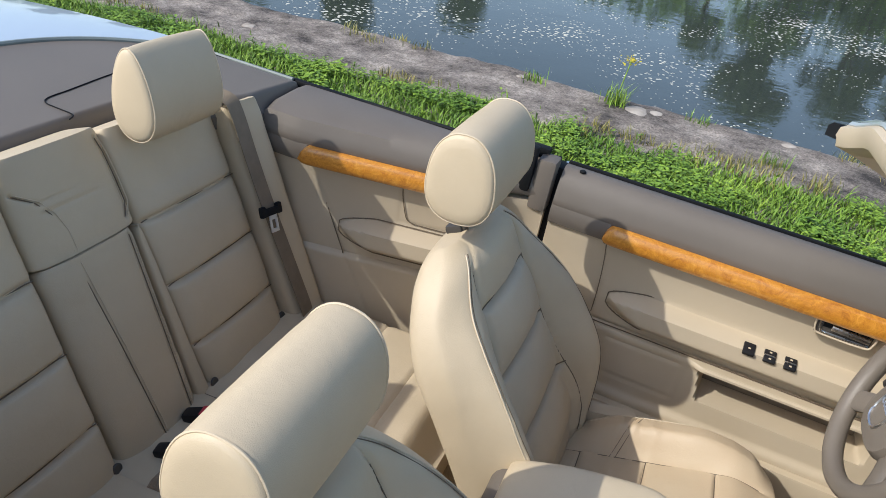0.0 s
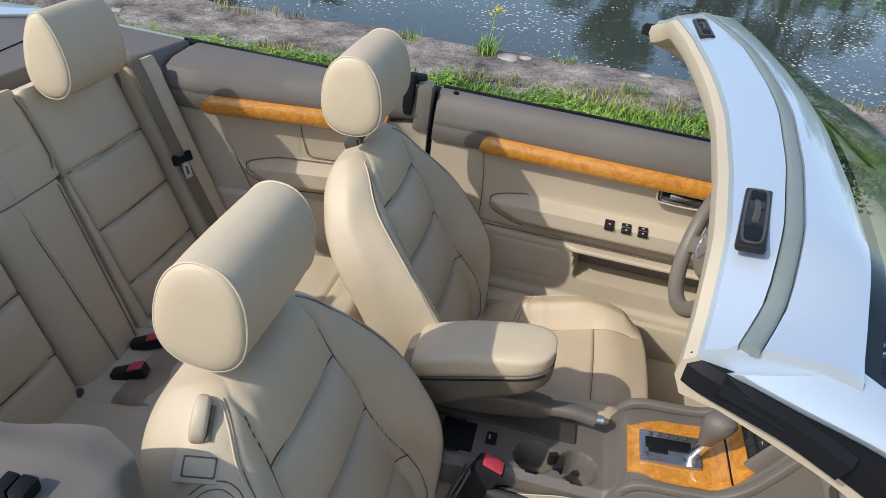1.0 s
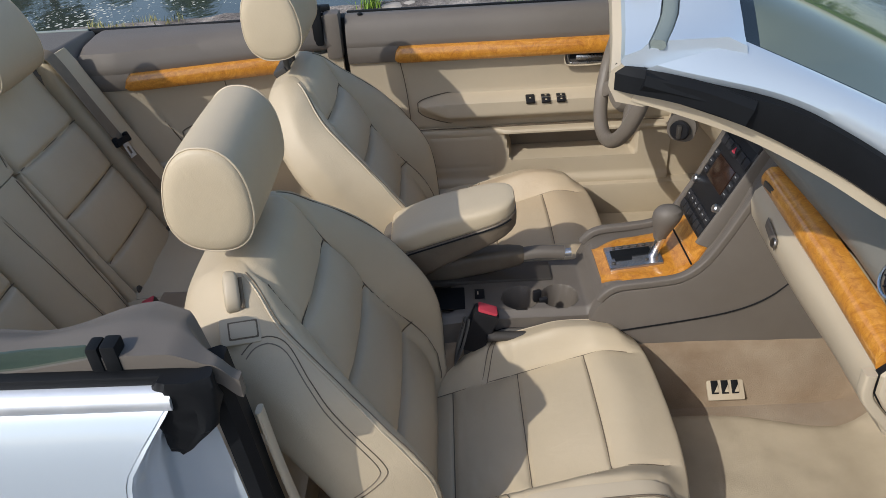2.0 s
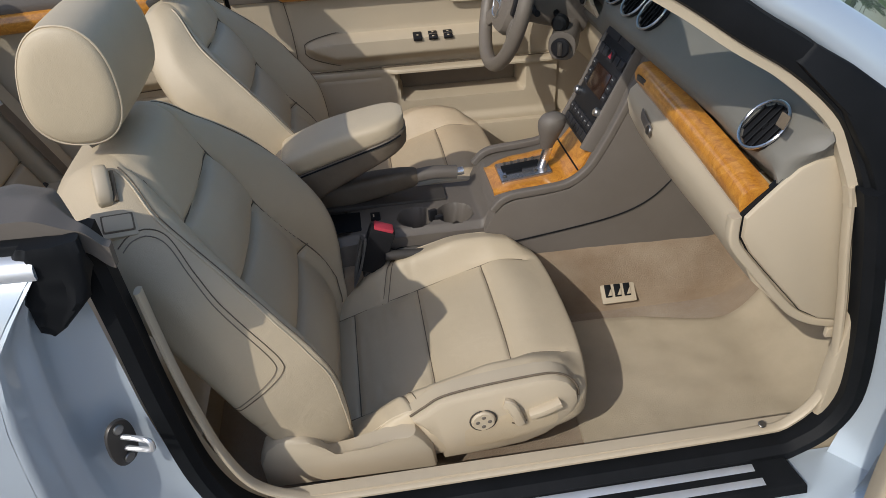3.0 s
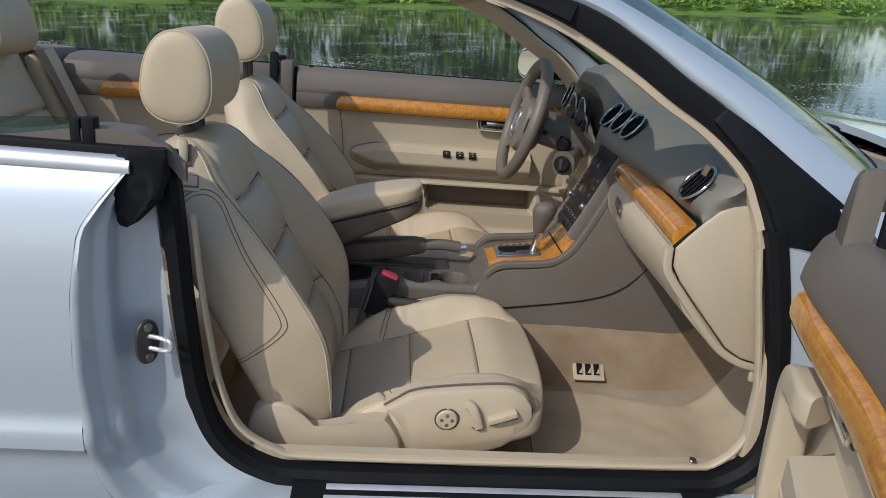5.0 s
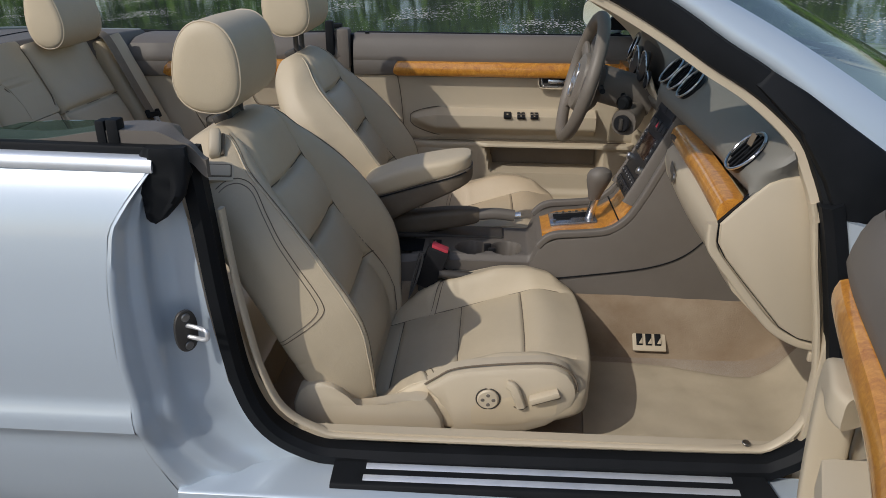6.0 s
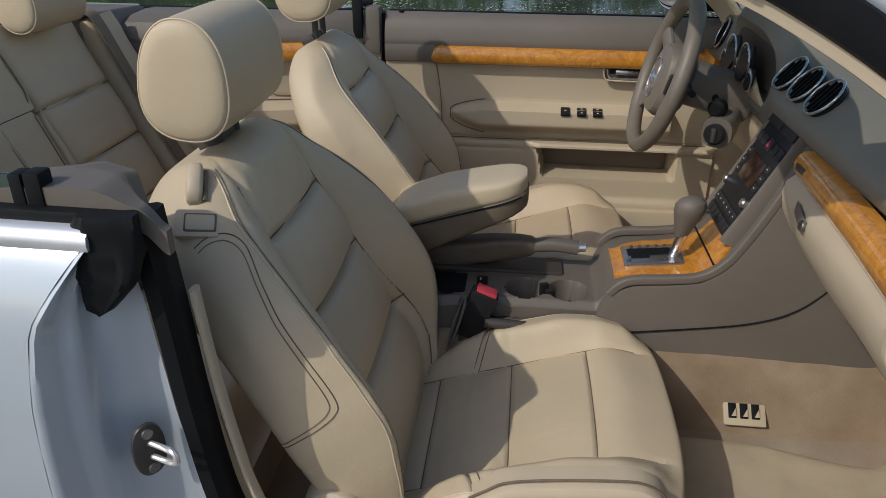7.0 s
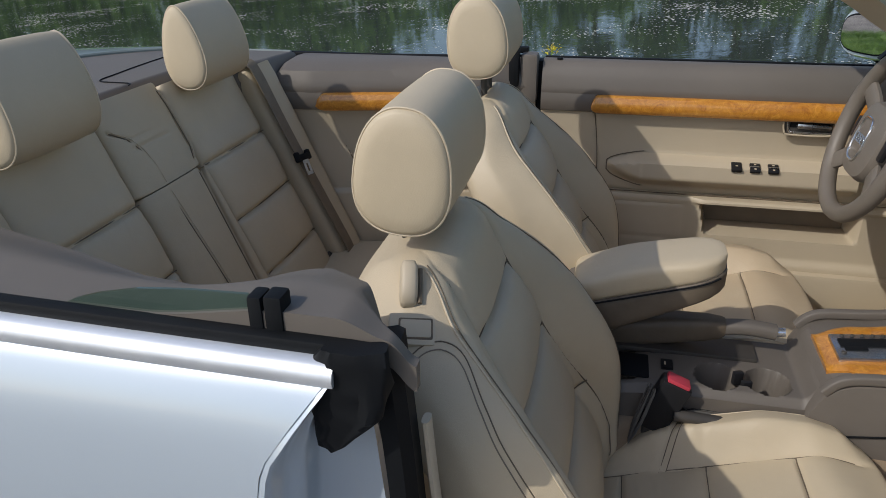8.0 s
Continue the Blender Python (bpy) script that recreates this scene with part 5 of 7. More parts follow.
sleeve_rng = random.Random(41)
for k in range(34):
    a, q = sleeve_rng.uniform(-0.016, 0.016), sleeve_rng.uniform(-0.008, 0.008)
    run = [(0.340, -0.168 + a, 0.40), (0.356 + q, -0.168 + a * 0.8, 0.45), (0.374 + q, -0.163 + a * 0.7, 0.505 + sleeve_rng.uniform(0.0, 0.03))]
    part("frayed_strand", tube(run, 0.0011, 4, 6), STRAND if k % 3 else GREYPLASTIC, bk)
for k in range(40):
    a, q = sleeve_rng.uniform(0, 1), sleeve_rng.uniform(-0.006, 0.006)
    run = [(0.405 + 0.02 * a, -0.152 + q, 0.455 + 0.03 * a), (0.46 + 0.02 * a, -0.140 + q - 0.02 * a, 0.470 - 0.012 * a), (0.525 + 0.06 * sleeve_rng.random(), -0.135 - 0.03 * a + q, 0.462 - 0.03 * a)]
    part("frayed_strand", tube(run, 0.0010, 4, 6), STRAND if k % 3 == 0 else BLACK, bk)
part("cable_sleeve", tube([(0.42, -0.165, 0.47), (0.50, -0.160, 0.463), (0.58, -0.158, 0.458)], 0.012, 10, 14), GREYPLASTIC, bk, "frayed dark cable sleeve")

# --- dashboard ---
def dash_ring(y):
    """Section of the dashboard: top, slanted face with the vents, then in under the wood strip."""
    k = smooth(0.14, 0.04, y)
    b = 0.018 * math.cos(y / 0.75 * math.pi / 2) * (1 - k) - 0.009 * k * smooth(-0.60, -0.47, y)
    hood = math.exp(-((y - 0.36) / 0.19) ** 6)
    pts = [(1.62, 0.96), (1.42, 1.00), (1.28, 1.022 + 0.03 * hood), (1.17, 1.028 + 0.055 * hood), (1.10, 1.022 + 0.07 * hood), (1.065 - 0.02 * hood, 1.005 + 0.07 * hood), (1.051 - 0.02 * hood, 0.992 + 0.062 * hood), (1.042 - 0.02 * hood, 0.978 + 0.055 * hood), (1.036 + 0.01 * hood, 0.962 + 0.04 * hood), (1.03 + 0.04 * hood, 0.945 + 0.02 * hood), (1.025 + 0.05 * hood, 0.93 + 0.01 * hood), (1.022 + 0.06 * hood, 0.91), (1.02 + 0.04 * hood, 0.885), (1.03, 0.86), (1.07, 0.80), (1.16, 0.72), (1.5, 0.68)]
    low = [(1.62, 0.96), (1.42, 0.985), (1.28, 1.004), (1.17, 1.010), (1.10, 1.006), (1.066, 1.001), (1.046, 0.994), (1.030, 0.985), (1.014, 0.972), (0.997, 0.953), (0.983, 0.936), (0.978, 0.922), (0.988, 0.898), (1.03, 0.86), (1.07, 0.80), (1.16, 0.72), (1.5, 0.68)]
    return [Vector((x + (x2 - x) * k - b, y, z + (z2 - z) * k)) for (x, z), (x2, z2) in zip(pts, low)]


def dash_end():
    """Rounded end of the pod, running out and down to the end cover."""
    lip = dash_ring(-0.69)
    under = [(1.62, 0.90), (1.42, 0.91), (1.28, 0.92), (1.17, 0.928), (1.10, 0.934), (1.078, 0.936), (1.062, 0.936), (1.045, 0.934), (1.030, 0.930), (1.010, 0.921), (0.994, 0.906), (0.982, 0.892), (0.974, 0.876), (1.03, 0.85), (1.07, 0.80), (1.16, 0.72), (1.5, 0.68)]
    rings = []
    for p_, d_, fall in ((0.0, 0.0, 0.0), (0.6, 0.003, 0.02), (1.0, 0.010, 0.12), (1.0, 0.016, 0.30), (1.0, 0.020, 0.65), (1.0, 0.022, 1.0)):
        ring = []
        for p, (x, z) in zip(lip, under):
            out = (0.004 + 0.046 * smooth(0.915, 0.985, p.z)) * (1 - smooth(1.02, 1.06, p.x))
            y = -0.69 - out * p_ - d_
            y += (-0.726 - y) * smooth(0.2, 1.0, fall)
            ring.append(Vector((p.x + (x - p.x) * fall, y, p.z + (z - p.z) * fall)))
        rings.append(ring)
    return rings


DASH = surface("taupe_dashboard", (0.200, 0.188, 0.160), (0.172, 0.162, 0.138), 0.6, fine=1300, coarse=5, bump=0.25, bump_kind="voronoi", depth=0.0005)
dash = part("dashboard", shell(dash_end()[::-1] + [dash_ring(y) for y in np.linspace(-0.68, 0.735, 88)]), DASH, car, "taupe dashboard with round vents and wood strip", sharp=50)


def air_vent(centre, normal, r, parent, slats=5):
    n = Vector(normal).normalized()
    q = Matrix.Translation(centre) @ n.to_track_quat("Z", "Y").to_matrix().to_4x4()
    rim_ = [q @ Vector((r * math.cos(a), r * math.sin(a), 0.006)) for a in np.linspace(0, 2 * math.pi, 32, endpoint=False)]
    vent = part("air_vent", tube(rim_, 0.0026, 8, loop=True), CHROME, car, "round air vent with a satin metal ring")
    part("vent_well", disc(q @ Vector((0, 0, -0.008)), n, r - 0.002, 0.009, 28), GLOSSBLACK, vent)
    for k in range(slats):
        o = (k - (slats - 1) / 2) * 2 * r / (slats + 0.6)
        half = math.sqrt(max(1e-6, (r - 0.004) ** 2 - o * o))
        part("slat", box((0.0022, 2 * half, 0.008), (0, 0, 0), 0.0007, q @ Matrix.Translation((o, 0, 0.003)) @ Matrix.Rotation(radians(25), 4, "Y")), BLACK, vent)
    part("vent_tab", box((0.007, 0.012, 0.006), (0, 0, 0), 0.002, q @ Matrix.Translation((0, 0, 0.002))), BLACK, vent)
    return vent


for y in (0.048, -0.048, -0.145):
    air_vent((1.018, y, 0.977), (-0.77, -0.01, 0.64), 0.040, dash)
air_vent((0.994, -0.644, 0.950), (-0.749, 0.002, 0.662), 0.041, dash)
air_vent((1.03, 0.665, 0.955), (-0.92, 0.10, 0.33), 0.042, dash)
# wood strip: a bowed bar with a flat end
strip = sweep([(1.000, -0.178, 0.862), (0.990, -0.30, 0.864), (0.976, -0.50, 0.864), (0.957, -0.716, 0.862)], [(-0.016, -0.026), (-0.003, -0.030), (0.012, -0.025), (0.021, -0.010), (0.023, 0.004), (0.018, 0.017), (0.008, 0.026), (-0.02, 0.027)], (0.0, 0, 1), n=30)
strip_ob = part("wood_strip", strip, WOOD, car, "orange burl wood dash strip", sharp=85)
part("badge", box((0.004, 0.038, 0.012), (0.973, -0.225, 0.868), 0.001, Matrix.Rotation(radians(4), 4, "Z")), GREYPLASTIC, strip_ob)
wl = sweep([(1.010, 0.555, 0.885), (1.012, 0.64, 0.885), (1.015, 0.72, 0.885)], [(-0.02, -0.02), (0.008, -0.016), (0.014, 0.0), (0.008, 0.016), (-0.02, 0.02)], (0, 0, 1), n=16)
part("wood_strip", wl, WOOD, dash, "orange burl wood dash strip")


def glove_ring(y):
    k = smooth(-0.16, -0.20, y) if y < -0.16 else 0
    bow = 0.012 * math.cos((y + 0.45) / 0.30 * math.pi / 2)
    pts = [(1.03, 0.842), (0.985, 0.838), (0.968, 0.822), (0.964, 0.80), (0.972, 0.765), (1.0, 0.715), (1.05, 0.665), (1.10, 0.632), (1.14, 0.618), (1.18, 0.622), (1.22, 0.70), (1.2, 0.84)]
    return [Vector((x - bow + 0.021 * (y + 0.72) - 0.014 * smooth(-0.5, -0.72, y), y, z)) for x, z in pts]


glove = part("glovebox", shell([glove_ring(y) for y in np.linspace(-0.715, -0.155, 24)]), PLASTIC, car, "beige glovebox with a lock")
part("lock", disc((0.962, -0.318, 0.800), (-0.96, 0, 0.2), 0.010, 0.006, 18), STEEL, glove)
part("lock_recess", sweep([(0.966, -0.262, 0.812), (0.963, -0.29, 0.806), (0.961, -0.325, 0.798)], oval(0.004, 0.028, 10), (0, 0, 1), 8), TAUPE, glove)
cap_line = [(0.942, 0.812), (0.940, 0.847), (0.959, 0.870), (0.986, 0.900), (1.009, 0.923), (1.034, 0.933), (1.065, 0.937), (1.10, 0.936), (1.135, 0.925), (1.155, 0.88), (1.172, 0.78), (1.178, 0.70), (1.180, 0.625), (1.160, 0.618), (1.110, 0.630), (1.074, 0.652), (1.035, 0.696), (0.994, 0.742), (0.960, 0.782)]
part("end_gap", plate([(1.075 + (x - 1.075) * 1.014, -0.714, 0.78 + (z - 0.78) * 1.014) for x, z in cap_line], (0, -1, 0), 0.010), BLACK, dash)
part("end_cover", plate([(x, -0.716, z) for x, z in cap_line], (0, -1, 0), 0.016, 0.007), PLASTIC, dash, "beige dashboard end cover")
part("lower_bezel", sweep([(x, -0.716, z) for x, z in [(1.180, 0.607), (1.150, 0.609), (1.108, 0.620), (1.066, 0.645), (1.026, 0.687), (0.983, 0.738), (0.948, 0.780), (0.933, 0.806), (0.930, 0.845)]], oval(0.0165, 0.018, 16, 5), (0, 1, 0), 60), PLASTIC, dash)
part("bezel_joint", box((0.0016, 0.02, 0.020), (1.108, -0.7165, 0.620), 0.0004, Matrix.Translation((1.108, 0, 0.620)) @ Matrix.Rotation(radians(18), 4, "Y") @ Matrix.Translation((-1.108, 0, -0.620))), THREAD, dash)
part("bezel_bracket", box((0.022, 0.010, 0.020), (1.150, -0.722, 0.590), 0.003), PLASTIC, dash)

# instrument cluster
binn = part("instrument_panel", plate([(1.030, 0.200, 0.866), (1.012, 0.203, 0.900), (1.006, 0.235, 0.932), (1.004, 0.29, 0.944), (1.004, 0.43, 0.944), (1.006, 0.485, 0.932), (1.012, 0.517, 0.900), (1.030, 0.520, 0.866)], (-0.95, 0, 0.25), 0.012, 0.004), PLASTIC, car, "beige instrument bezel with dark dials")
for y, z, r in ((0.30, 0.948, 0.045), (0.42, 0.948, 0.045), (0.36, 0.912, 0.015), (0.240, 0.920, 0.025), (0.480, 0.920, 0.025)):
    c = Vector((0.998, y, z))
    dial = part("dial", disc(c, (-0.95, 0, 0.25), r, 0.006, 26), GLOSSBLACK, binn)
    part("dial_ring", tube([c + Vector((-0.006, r * math.cos(a), r * math.sin(a))) for a in np.linspace(0, 2 * math.pi, 26, endpoint=False)], 0.0022, 6, loop=True), CHROME, dial)
    if r > 0.03:
        for k in range(13):
            a = radians(-45 + 22.5 * k)
            part("dial_mark", box((0.0012, 0.0012, 0.005), (0, 0, 0), 0.0, Matrix.Translation(c + Vector((-0.0065, 0.036 * math.cos(a), 0.036 * math.sin(a)))) @ Matrix.Rotation(math.pi / 2 - a, 4, "X")), PALE, dial)
part("hood_lining", plate([(1.042, 0.195, 0.90), (1.042, 0.195, 0.985), (1.042, 0.225, 1.022), (1.042, 0.28, 1.042), (1.042, 0.44, 1.042), (1.042, 0.495, 1.022), (1.042, 0.525, 0.985), (1.042, 0.525, 0.90)], (-1, 0, 0), 0.008), GREYPLASTIC, binn, "dark lining under the instrument hood")

# centre stack
stack_turn = Matrix.Translation((0.966, YC, 0.784)) @ Matrix.Rotation(radians(24.5), 4, "Y")
stack = part("radio_panel", box((0.022, 0.158, 0.290), (0, 0, 0), 0.008, stack_turn @ Matrix.Translation((0, 0.003, 0.012)), segments=3), GLOSSBLACK, car, "black radio and climate panel")
SCREEN = surface("dark_display", (0.035, 0.018, 0.012), (0.025, 0.012, 0.009), 0.15, bump=0.0)


def on_stack(name, y, z, w, h, depth, mat, label="", bevel=0.0015):
    return part(name, box((depth, w * 0.9, h), (0, 0, 0), bevel, stack_turn @ Matrix.Translation((-0.0115, y * 0.9, z))), mat, stack, label)


for y in (-0.046, 0.046):
    on_stack("button_bar", y, 0.120, 0.084, 0.044, 0.007, BUTTON)
    on_stack("mark", y, 0.128, 0.022, 0.003, 0.0085, PALE, bevel=0.0005)
on_stack("hazard_button", 0.0, 0.066, 0.028, 0.026, 0.008, BUTTON)
tri = [stack_turn @ Vector((-0.0158, y, z)) for y, z in ((-0.008, 0.060), (0.008, 0.060), (0.0, 0.074))]
part("warning_triangle", plate(tri, stack_turn.to_3x3() @ Vector((-1, 0, 0)), 0.001), RED, stack)
for y in (-0.072, -0.040, 0.040, 0.072):
    on_stack("radio_button", y, 0.066, 0.026, 0.022, 0.007, BUTTON)
on_stack("display", 0.0, 0.005, 0.105, 0.06, 0.005, SCREEN, "dark radio display")
for y in (-0.070, 0.070):
    for z in (0.03, 0.008, -0.014):
        on_stack("radio_button", y, z, 0.022, 0.016, 0.007, BUTTON)
        on_stack("mark", y, z, 0.008, 0.0022, 0.0082, PALE, bevel=0.0004)
for k in range(6):
    on_stack("climate_button", -0.070 + 0.028 * k, -0.085, 0.024, 0.018, 0.007, BUTTON)
    on_stack("mark", -0.070 + 0.028 * k, -0.085, 0.008, 0.0022, 0.0082, PALE, bevel=0.0004)
    on_stack("climate_button", -0.070 + 0.028 * k, -0.112, 0.024, 0.018, 0.007, BUTTON)
for y in (-0.072, 0.072):
    c = stack_turn @ Vector((-0.011, y, -0.048))
    part("knob", disc(c, stack_turn.to_3x3() @ Vector((-1, 0, 0)), 0.010, 0.013, 20, 0.003), CHROME, stack, "satin metal knob")

for sy in (-1, 1):
    cheek = [[stack_turn @ Vector((x, 0.006 + sy * (0.080 + w * 0.5) + u * 0.5 * w, z)) for x, u in ((0.02, -1), (-0.004 - d, -1), (-0.008 - d, -0.6), (-0.009 - d, 0.2), (-0.005 - d, 0.9), (0.02, 1))] for z, d, w in ((-0.136, 0.008, 0.014), (-0.10, 0.006, 0.013), (-0.04, 0.003, 0.012), (0.04, 0.001, 0.010), (0.12, 0.0, 0.009), (0.150, -0.002, 0.008))]
    part("cheek", shell(cheek), TAUPE, stack, "taupe console cheek beside the radio")

# --- steering wheel ---
WHEEL = Matrix.Translation((0.822, 0.36, 0.903)) @ Matrix.Rotation(radians(-75), 4, "Y")


def wheel_point(a, r, h=0.0):
    return WHEEL @ Vector((r * math.cos(a), r * math.sin(a), h))


rim = [wheel_point(a, 0.183) for a in np.linspace(0, 2 * math.pi, 64, endpoint=False)]
WHEELHIDE = surface("wheel_leather", (0.185, 0.158, 0.128), (0.150, 0.128, 0.104), 0.45, fine=900, coarse=8, bump=0.3, bump_kind="voronoi", depth=0.0006)
wheel = part("steering_wheel", sweep(rim, oval(0.039, 0.039, 14), tuple(WHEEL.to_3x3() @ Vector((0, 0, 1))), loop=True), WHEELHIDE, car, "taupe leather four-spoke steering wheel")
hub = []
for h, k in ((-0.06, 0.7), (-0.04, 0.98), (-0.005, 1.0), (0.010, 0.92), (0.018, 0.65), (0.020, 0.25)):
    hub.append([WHEEL @ Vector((x * k - 0.012, y * k, h)) for x, y in oval(0.175, 0.175, 28, 3)])
part("hub", shell(hub), WHEELHIDE, wheel, "taupe airbag hub")
for a0 in (62, -62, 128, -128):
    a = radians(a0)
    path = [wheel_point(a, 0.05, -0.012), wheel_point(a, 0.12, -0.010), wheel_point(a, 0.178, 0.0)]
    part("spoke", sweep(path, oval(0.046, 0.018, 12, 3), tuple(WHEEL.to_3x3() @ Vector((0, 0, 1))), 8), WHEELHIDE, wheel)
emb = [WHEEL @ Vector((x - 0.012, y, 0.0205)) for x, y in oval(0.098, 0.066, 30, 3.2)]
part("emblem_ring", tube(emb, 0.0026, 6, loop=True), CHROME, wheel, "thin chrome emblem surround")
for k in range(4):
    rg = [WHEEL @ Vector((-0.012 + 0.009 * math.cos(a), (k - 1.5) * 0.0125 + 0.009 * math.sin(a), 0.0215)) for a in np.linspace(0, 2 * math.pi, 18, endpoint=False)]
    part("emblem", tube(rg, 0.0016, 6, loop=True), CHROME, wheel)
for sgn in (-1, 1):
    part("wheel_buttons", box((0.05, 0.022, 0.012), (0, 0, 0), 0.005, WHEEL @ Matrix.Translation((-0.005, sgn * 0.100, 0.0))), GLOSSBLACK, wheel)
col = [WHEEL @ Vector((0, 0, -0.03)), WHEEL @ Vector((0, 0, -0.10)), WHEEL @ Vector((0, 0, -0.22))]
column = part("steering_column", sweep(col, oval(0.11, 0.12, 20, 3), (0, 1, 0), 8), TAUPE, car, "taupe steering column with black stalks")
for sgn in (-1, 1):
    part("stalk", tube([WHEEL @ Vector((0, sgn * 0.04, -0.055)), WHEEL @ Vector((-0.005, sgn * 0.11, -0.05)), WHEEL @ Vector((0, sgn * 0.155, -0.045))], 0.008, 10, 10), BLACK, column)
part("stalk", tube([(0.945, 0.33, 0.868), (0.940, 0.28, 0.860), (0.936, 0.245, 0.868)], 0.008, 10, 10), BLACK, column)
part("stalk_knob", disc((0.945, 0.256, 0.850), (-0.6, -0.8, 0), 0.021, 0.028, 18, 0.007), BLACK, column)
part("ignition_housing", sweep([(0.985, 0.33, 0.812), (0.955, 0.255, 0.800), (0.938, 0.222, 0.797)], oval(0.072, 0.074, 18, 2.6), n=8), TAUPE, column)
part("ignition", disc((0.934, 0.214, 0.797), (-0.55, -0.83, 0.05), 0.025, 0.014, 24, 0.004), GLOSSBLACK, column, "black ignition switch")
part("key_slot", box((0.010, 0.016, 0.034), (0.926, 0.203, 0.797), 0.003), GREYPLASTIC, column)
knee = shell([[Vector((x + 0.02 * math.cos((y - 0.4) * 4), y, z)) for x, z in ((1.04, 0.86), (1.02, 0.82), (1.03, 0.74), (1.08, 0.66), (1.16, 0.60), (1.3, 0.6), (1.3, 0.86))] for y in np.linspace(0.11, 0.73, 14)])
part("knee_panel", knee, PLASTIC, dash, "beige lower dash panel")
for y in (0.30, 0.47):
    part("pedal", box((0.02, 0.07, 0.09), (1.24, y, 0.42), 0.006, Matrix.Rotation(radians(25), 4, "Y")), BLACK, car, "black rubber pedal")

for s, name in ((1, "driver"), (-1, "passenger")):
    part("kick_panel", box((0.52, 0.03, 0.66), (1.40 if s < 0 else 1.33, s * 0.752, 0.60), 0.008), PLASTIC, car, "beige footwell side panel")
part("bulkhead", box((0.04, 1.46, 0.50), (1.60, 0, 0.72), 0.01), CARPET, car, "brown carpeted front bulkhead")

# --- windscreen frame ---
YS = np.linspace(-0.665, 0.645, 49)


def head_x(y):
    return lerp_table(y, [(-0.665, 0.556), (-0.616, 0.567), (-0.492, 0.587), (-0.343, 0.607), (-0.139, 0.626), (0.0, 0.630), (0.144, 0.628), (0.35, 0.618), (0.573, 0.594), (0.645, 0.574)])


def head_z(y):
    return 1.338 - 0.045 * smooth(0.50, 0.665, abs(y)) + 0.008 * (1 - (y / 0.65) ** 2)


def seal_dx(y):
    """How far the roof seal runs behind the header's rear edge."""
    return lerp_table(y, [(-0.665, 0.040), (-0.6, 0.056), (-0.475, 0.064), (-0.31, 0.074), (-0.085, 0.083), (0.24, 0.086), (0.454, 0.066), (0.645, 0.045)])


head_rings = [[Vector((head_x(y) + dx, y, head_z(y) + dz)) for dx, dz in ((0.0, -0.001), (0.004, 0.006), (0.022, 0.012), (seal_dx(y) - 0.011, 0.019), (seal_dx(y) - 0.009, 0.012), (seal_dx(y) + 0.009, 0.012), (seal_dx(y) + 0.011, 0.021), (0.118, 0.021), (0.140, 0.010), (0.143, -0.004), (0.08, -0.03), (0.01, -0.012))] for y in YS]
frame_ = part("windscreen_frame", shell(head_rings), PAINT, car, "white windscreen frame with black seals")
trim_rings = [[Vector((head_x(y) + dx, y, head_z(y) + dz)) for dx, dz in ((0.001, -0.003), (-0.010, -0.010), (-0.012, -0.028), (-0.002, -0.048), (0.03, -0.056), (0.12, -0.04), (0.12, -0.028), (0.01, -0.01))] for y in YS]
part("header_trim", shell(trim_rings), PLASTIC, frame_, "beige windscreen header trim")
groove_line = [(head_x(y) + seal_dx(y), y, head_z(y) + 0.0165) for y in YS]
GREYSEAL = surface("grey_green_seal", (0.20, 0.235, 0.22), (0.16, 0.19, 0.18), 0.5, fine=400, coarse=8, bump=0.2)
part("roof_seal", sweep(groove_line, oval(0.018, 0.012, 12, 3), n=60), GREYSEAL, frame_, "grey-green roof seal strip")
for y in (-0.490, 0.372):
    ang = math.atan2(head_x(y + 0.05) - head_x(y - 0.05), 0.1)
    t_ = Matrix.Translation((head_x(y) + 0.0245, y, head_z(y) + 0.0125)) @ Matrix.Rotation(-ang - radians(4), 4, "Z") @ Matrix.Rotation(radians(-9), 4, "Y")
    latch = part("roof_latch", box((0.029, 0.150, 0.009), (0, 0, 0), 0.004, t_), GLOSSBLACK, car, "dark plastic roof latch socket")
    tray = [t_ @ Vector((x, y, 0.0046)) for x, y in oval(0.021, 0.138, 28, 5)]
    part("latch_rim", tube(tray, 0.0016, 6, loop=True), GREYPLASTIC, latch)
    part("latch_slot", box((0.017, 0.034, 0.003), (0, 0, 0), 0.0014, t_ @ Matrix.Translation((0, -0.046, 0.0040))), BLACK, latch)
    part("latch_slot", box((0.015, 0.024, 0.003), (0, 0, 0), 0.0014, t_ @ Matrix.Translation((0, 0.050, 0.0040))), BLACK, latch)
    part("latch_hook", sweep([t_ @ Vector((0, -0.022, 0.0055)), t_ @ Vector((0.001, 0.004, 0.0085)), t_ @ Vector((0, 0.034, 0.0055))], oval(0.007, 0.004, 10), (0, 0, 1), 10), GREYPLASTIC, latch)
    part("latch_pad", box((0.016, 0.020, 0.004), (0, 0, 0), 0.0016, t_ @ Matrix.Translation((0, 0.024, 0.0042))), BUTTON, latch)


def pane_point(u, v):
    top = Vector((head_x(u * 0.655 if abs(u) <= 1 else u) + 0.143, u * 0.645, head_z(u * 0.65) + 0.002))
    low = Vector((1.27 + 0.31 * (1 - u * u), u * 0.735, 0.985))
    p = top.lerp(low, v)
    p.z += 0.02 * math.sin(v * math.pi)
    return p


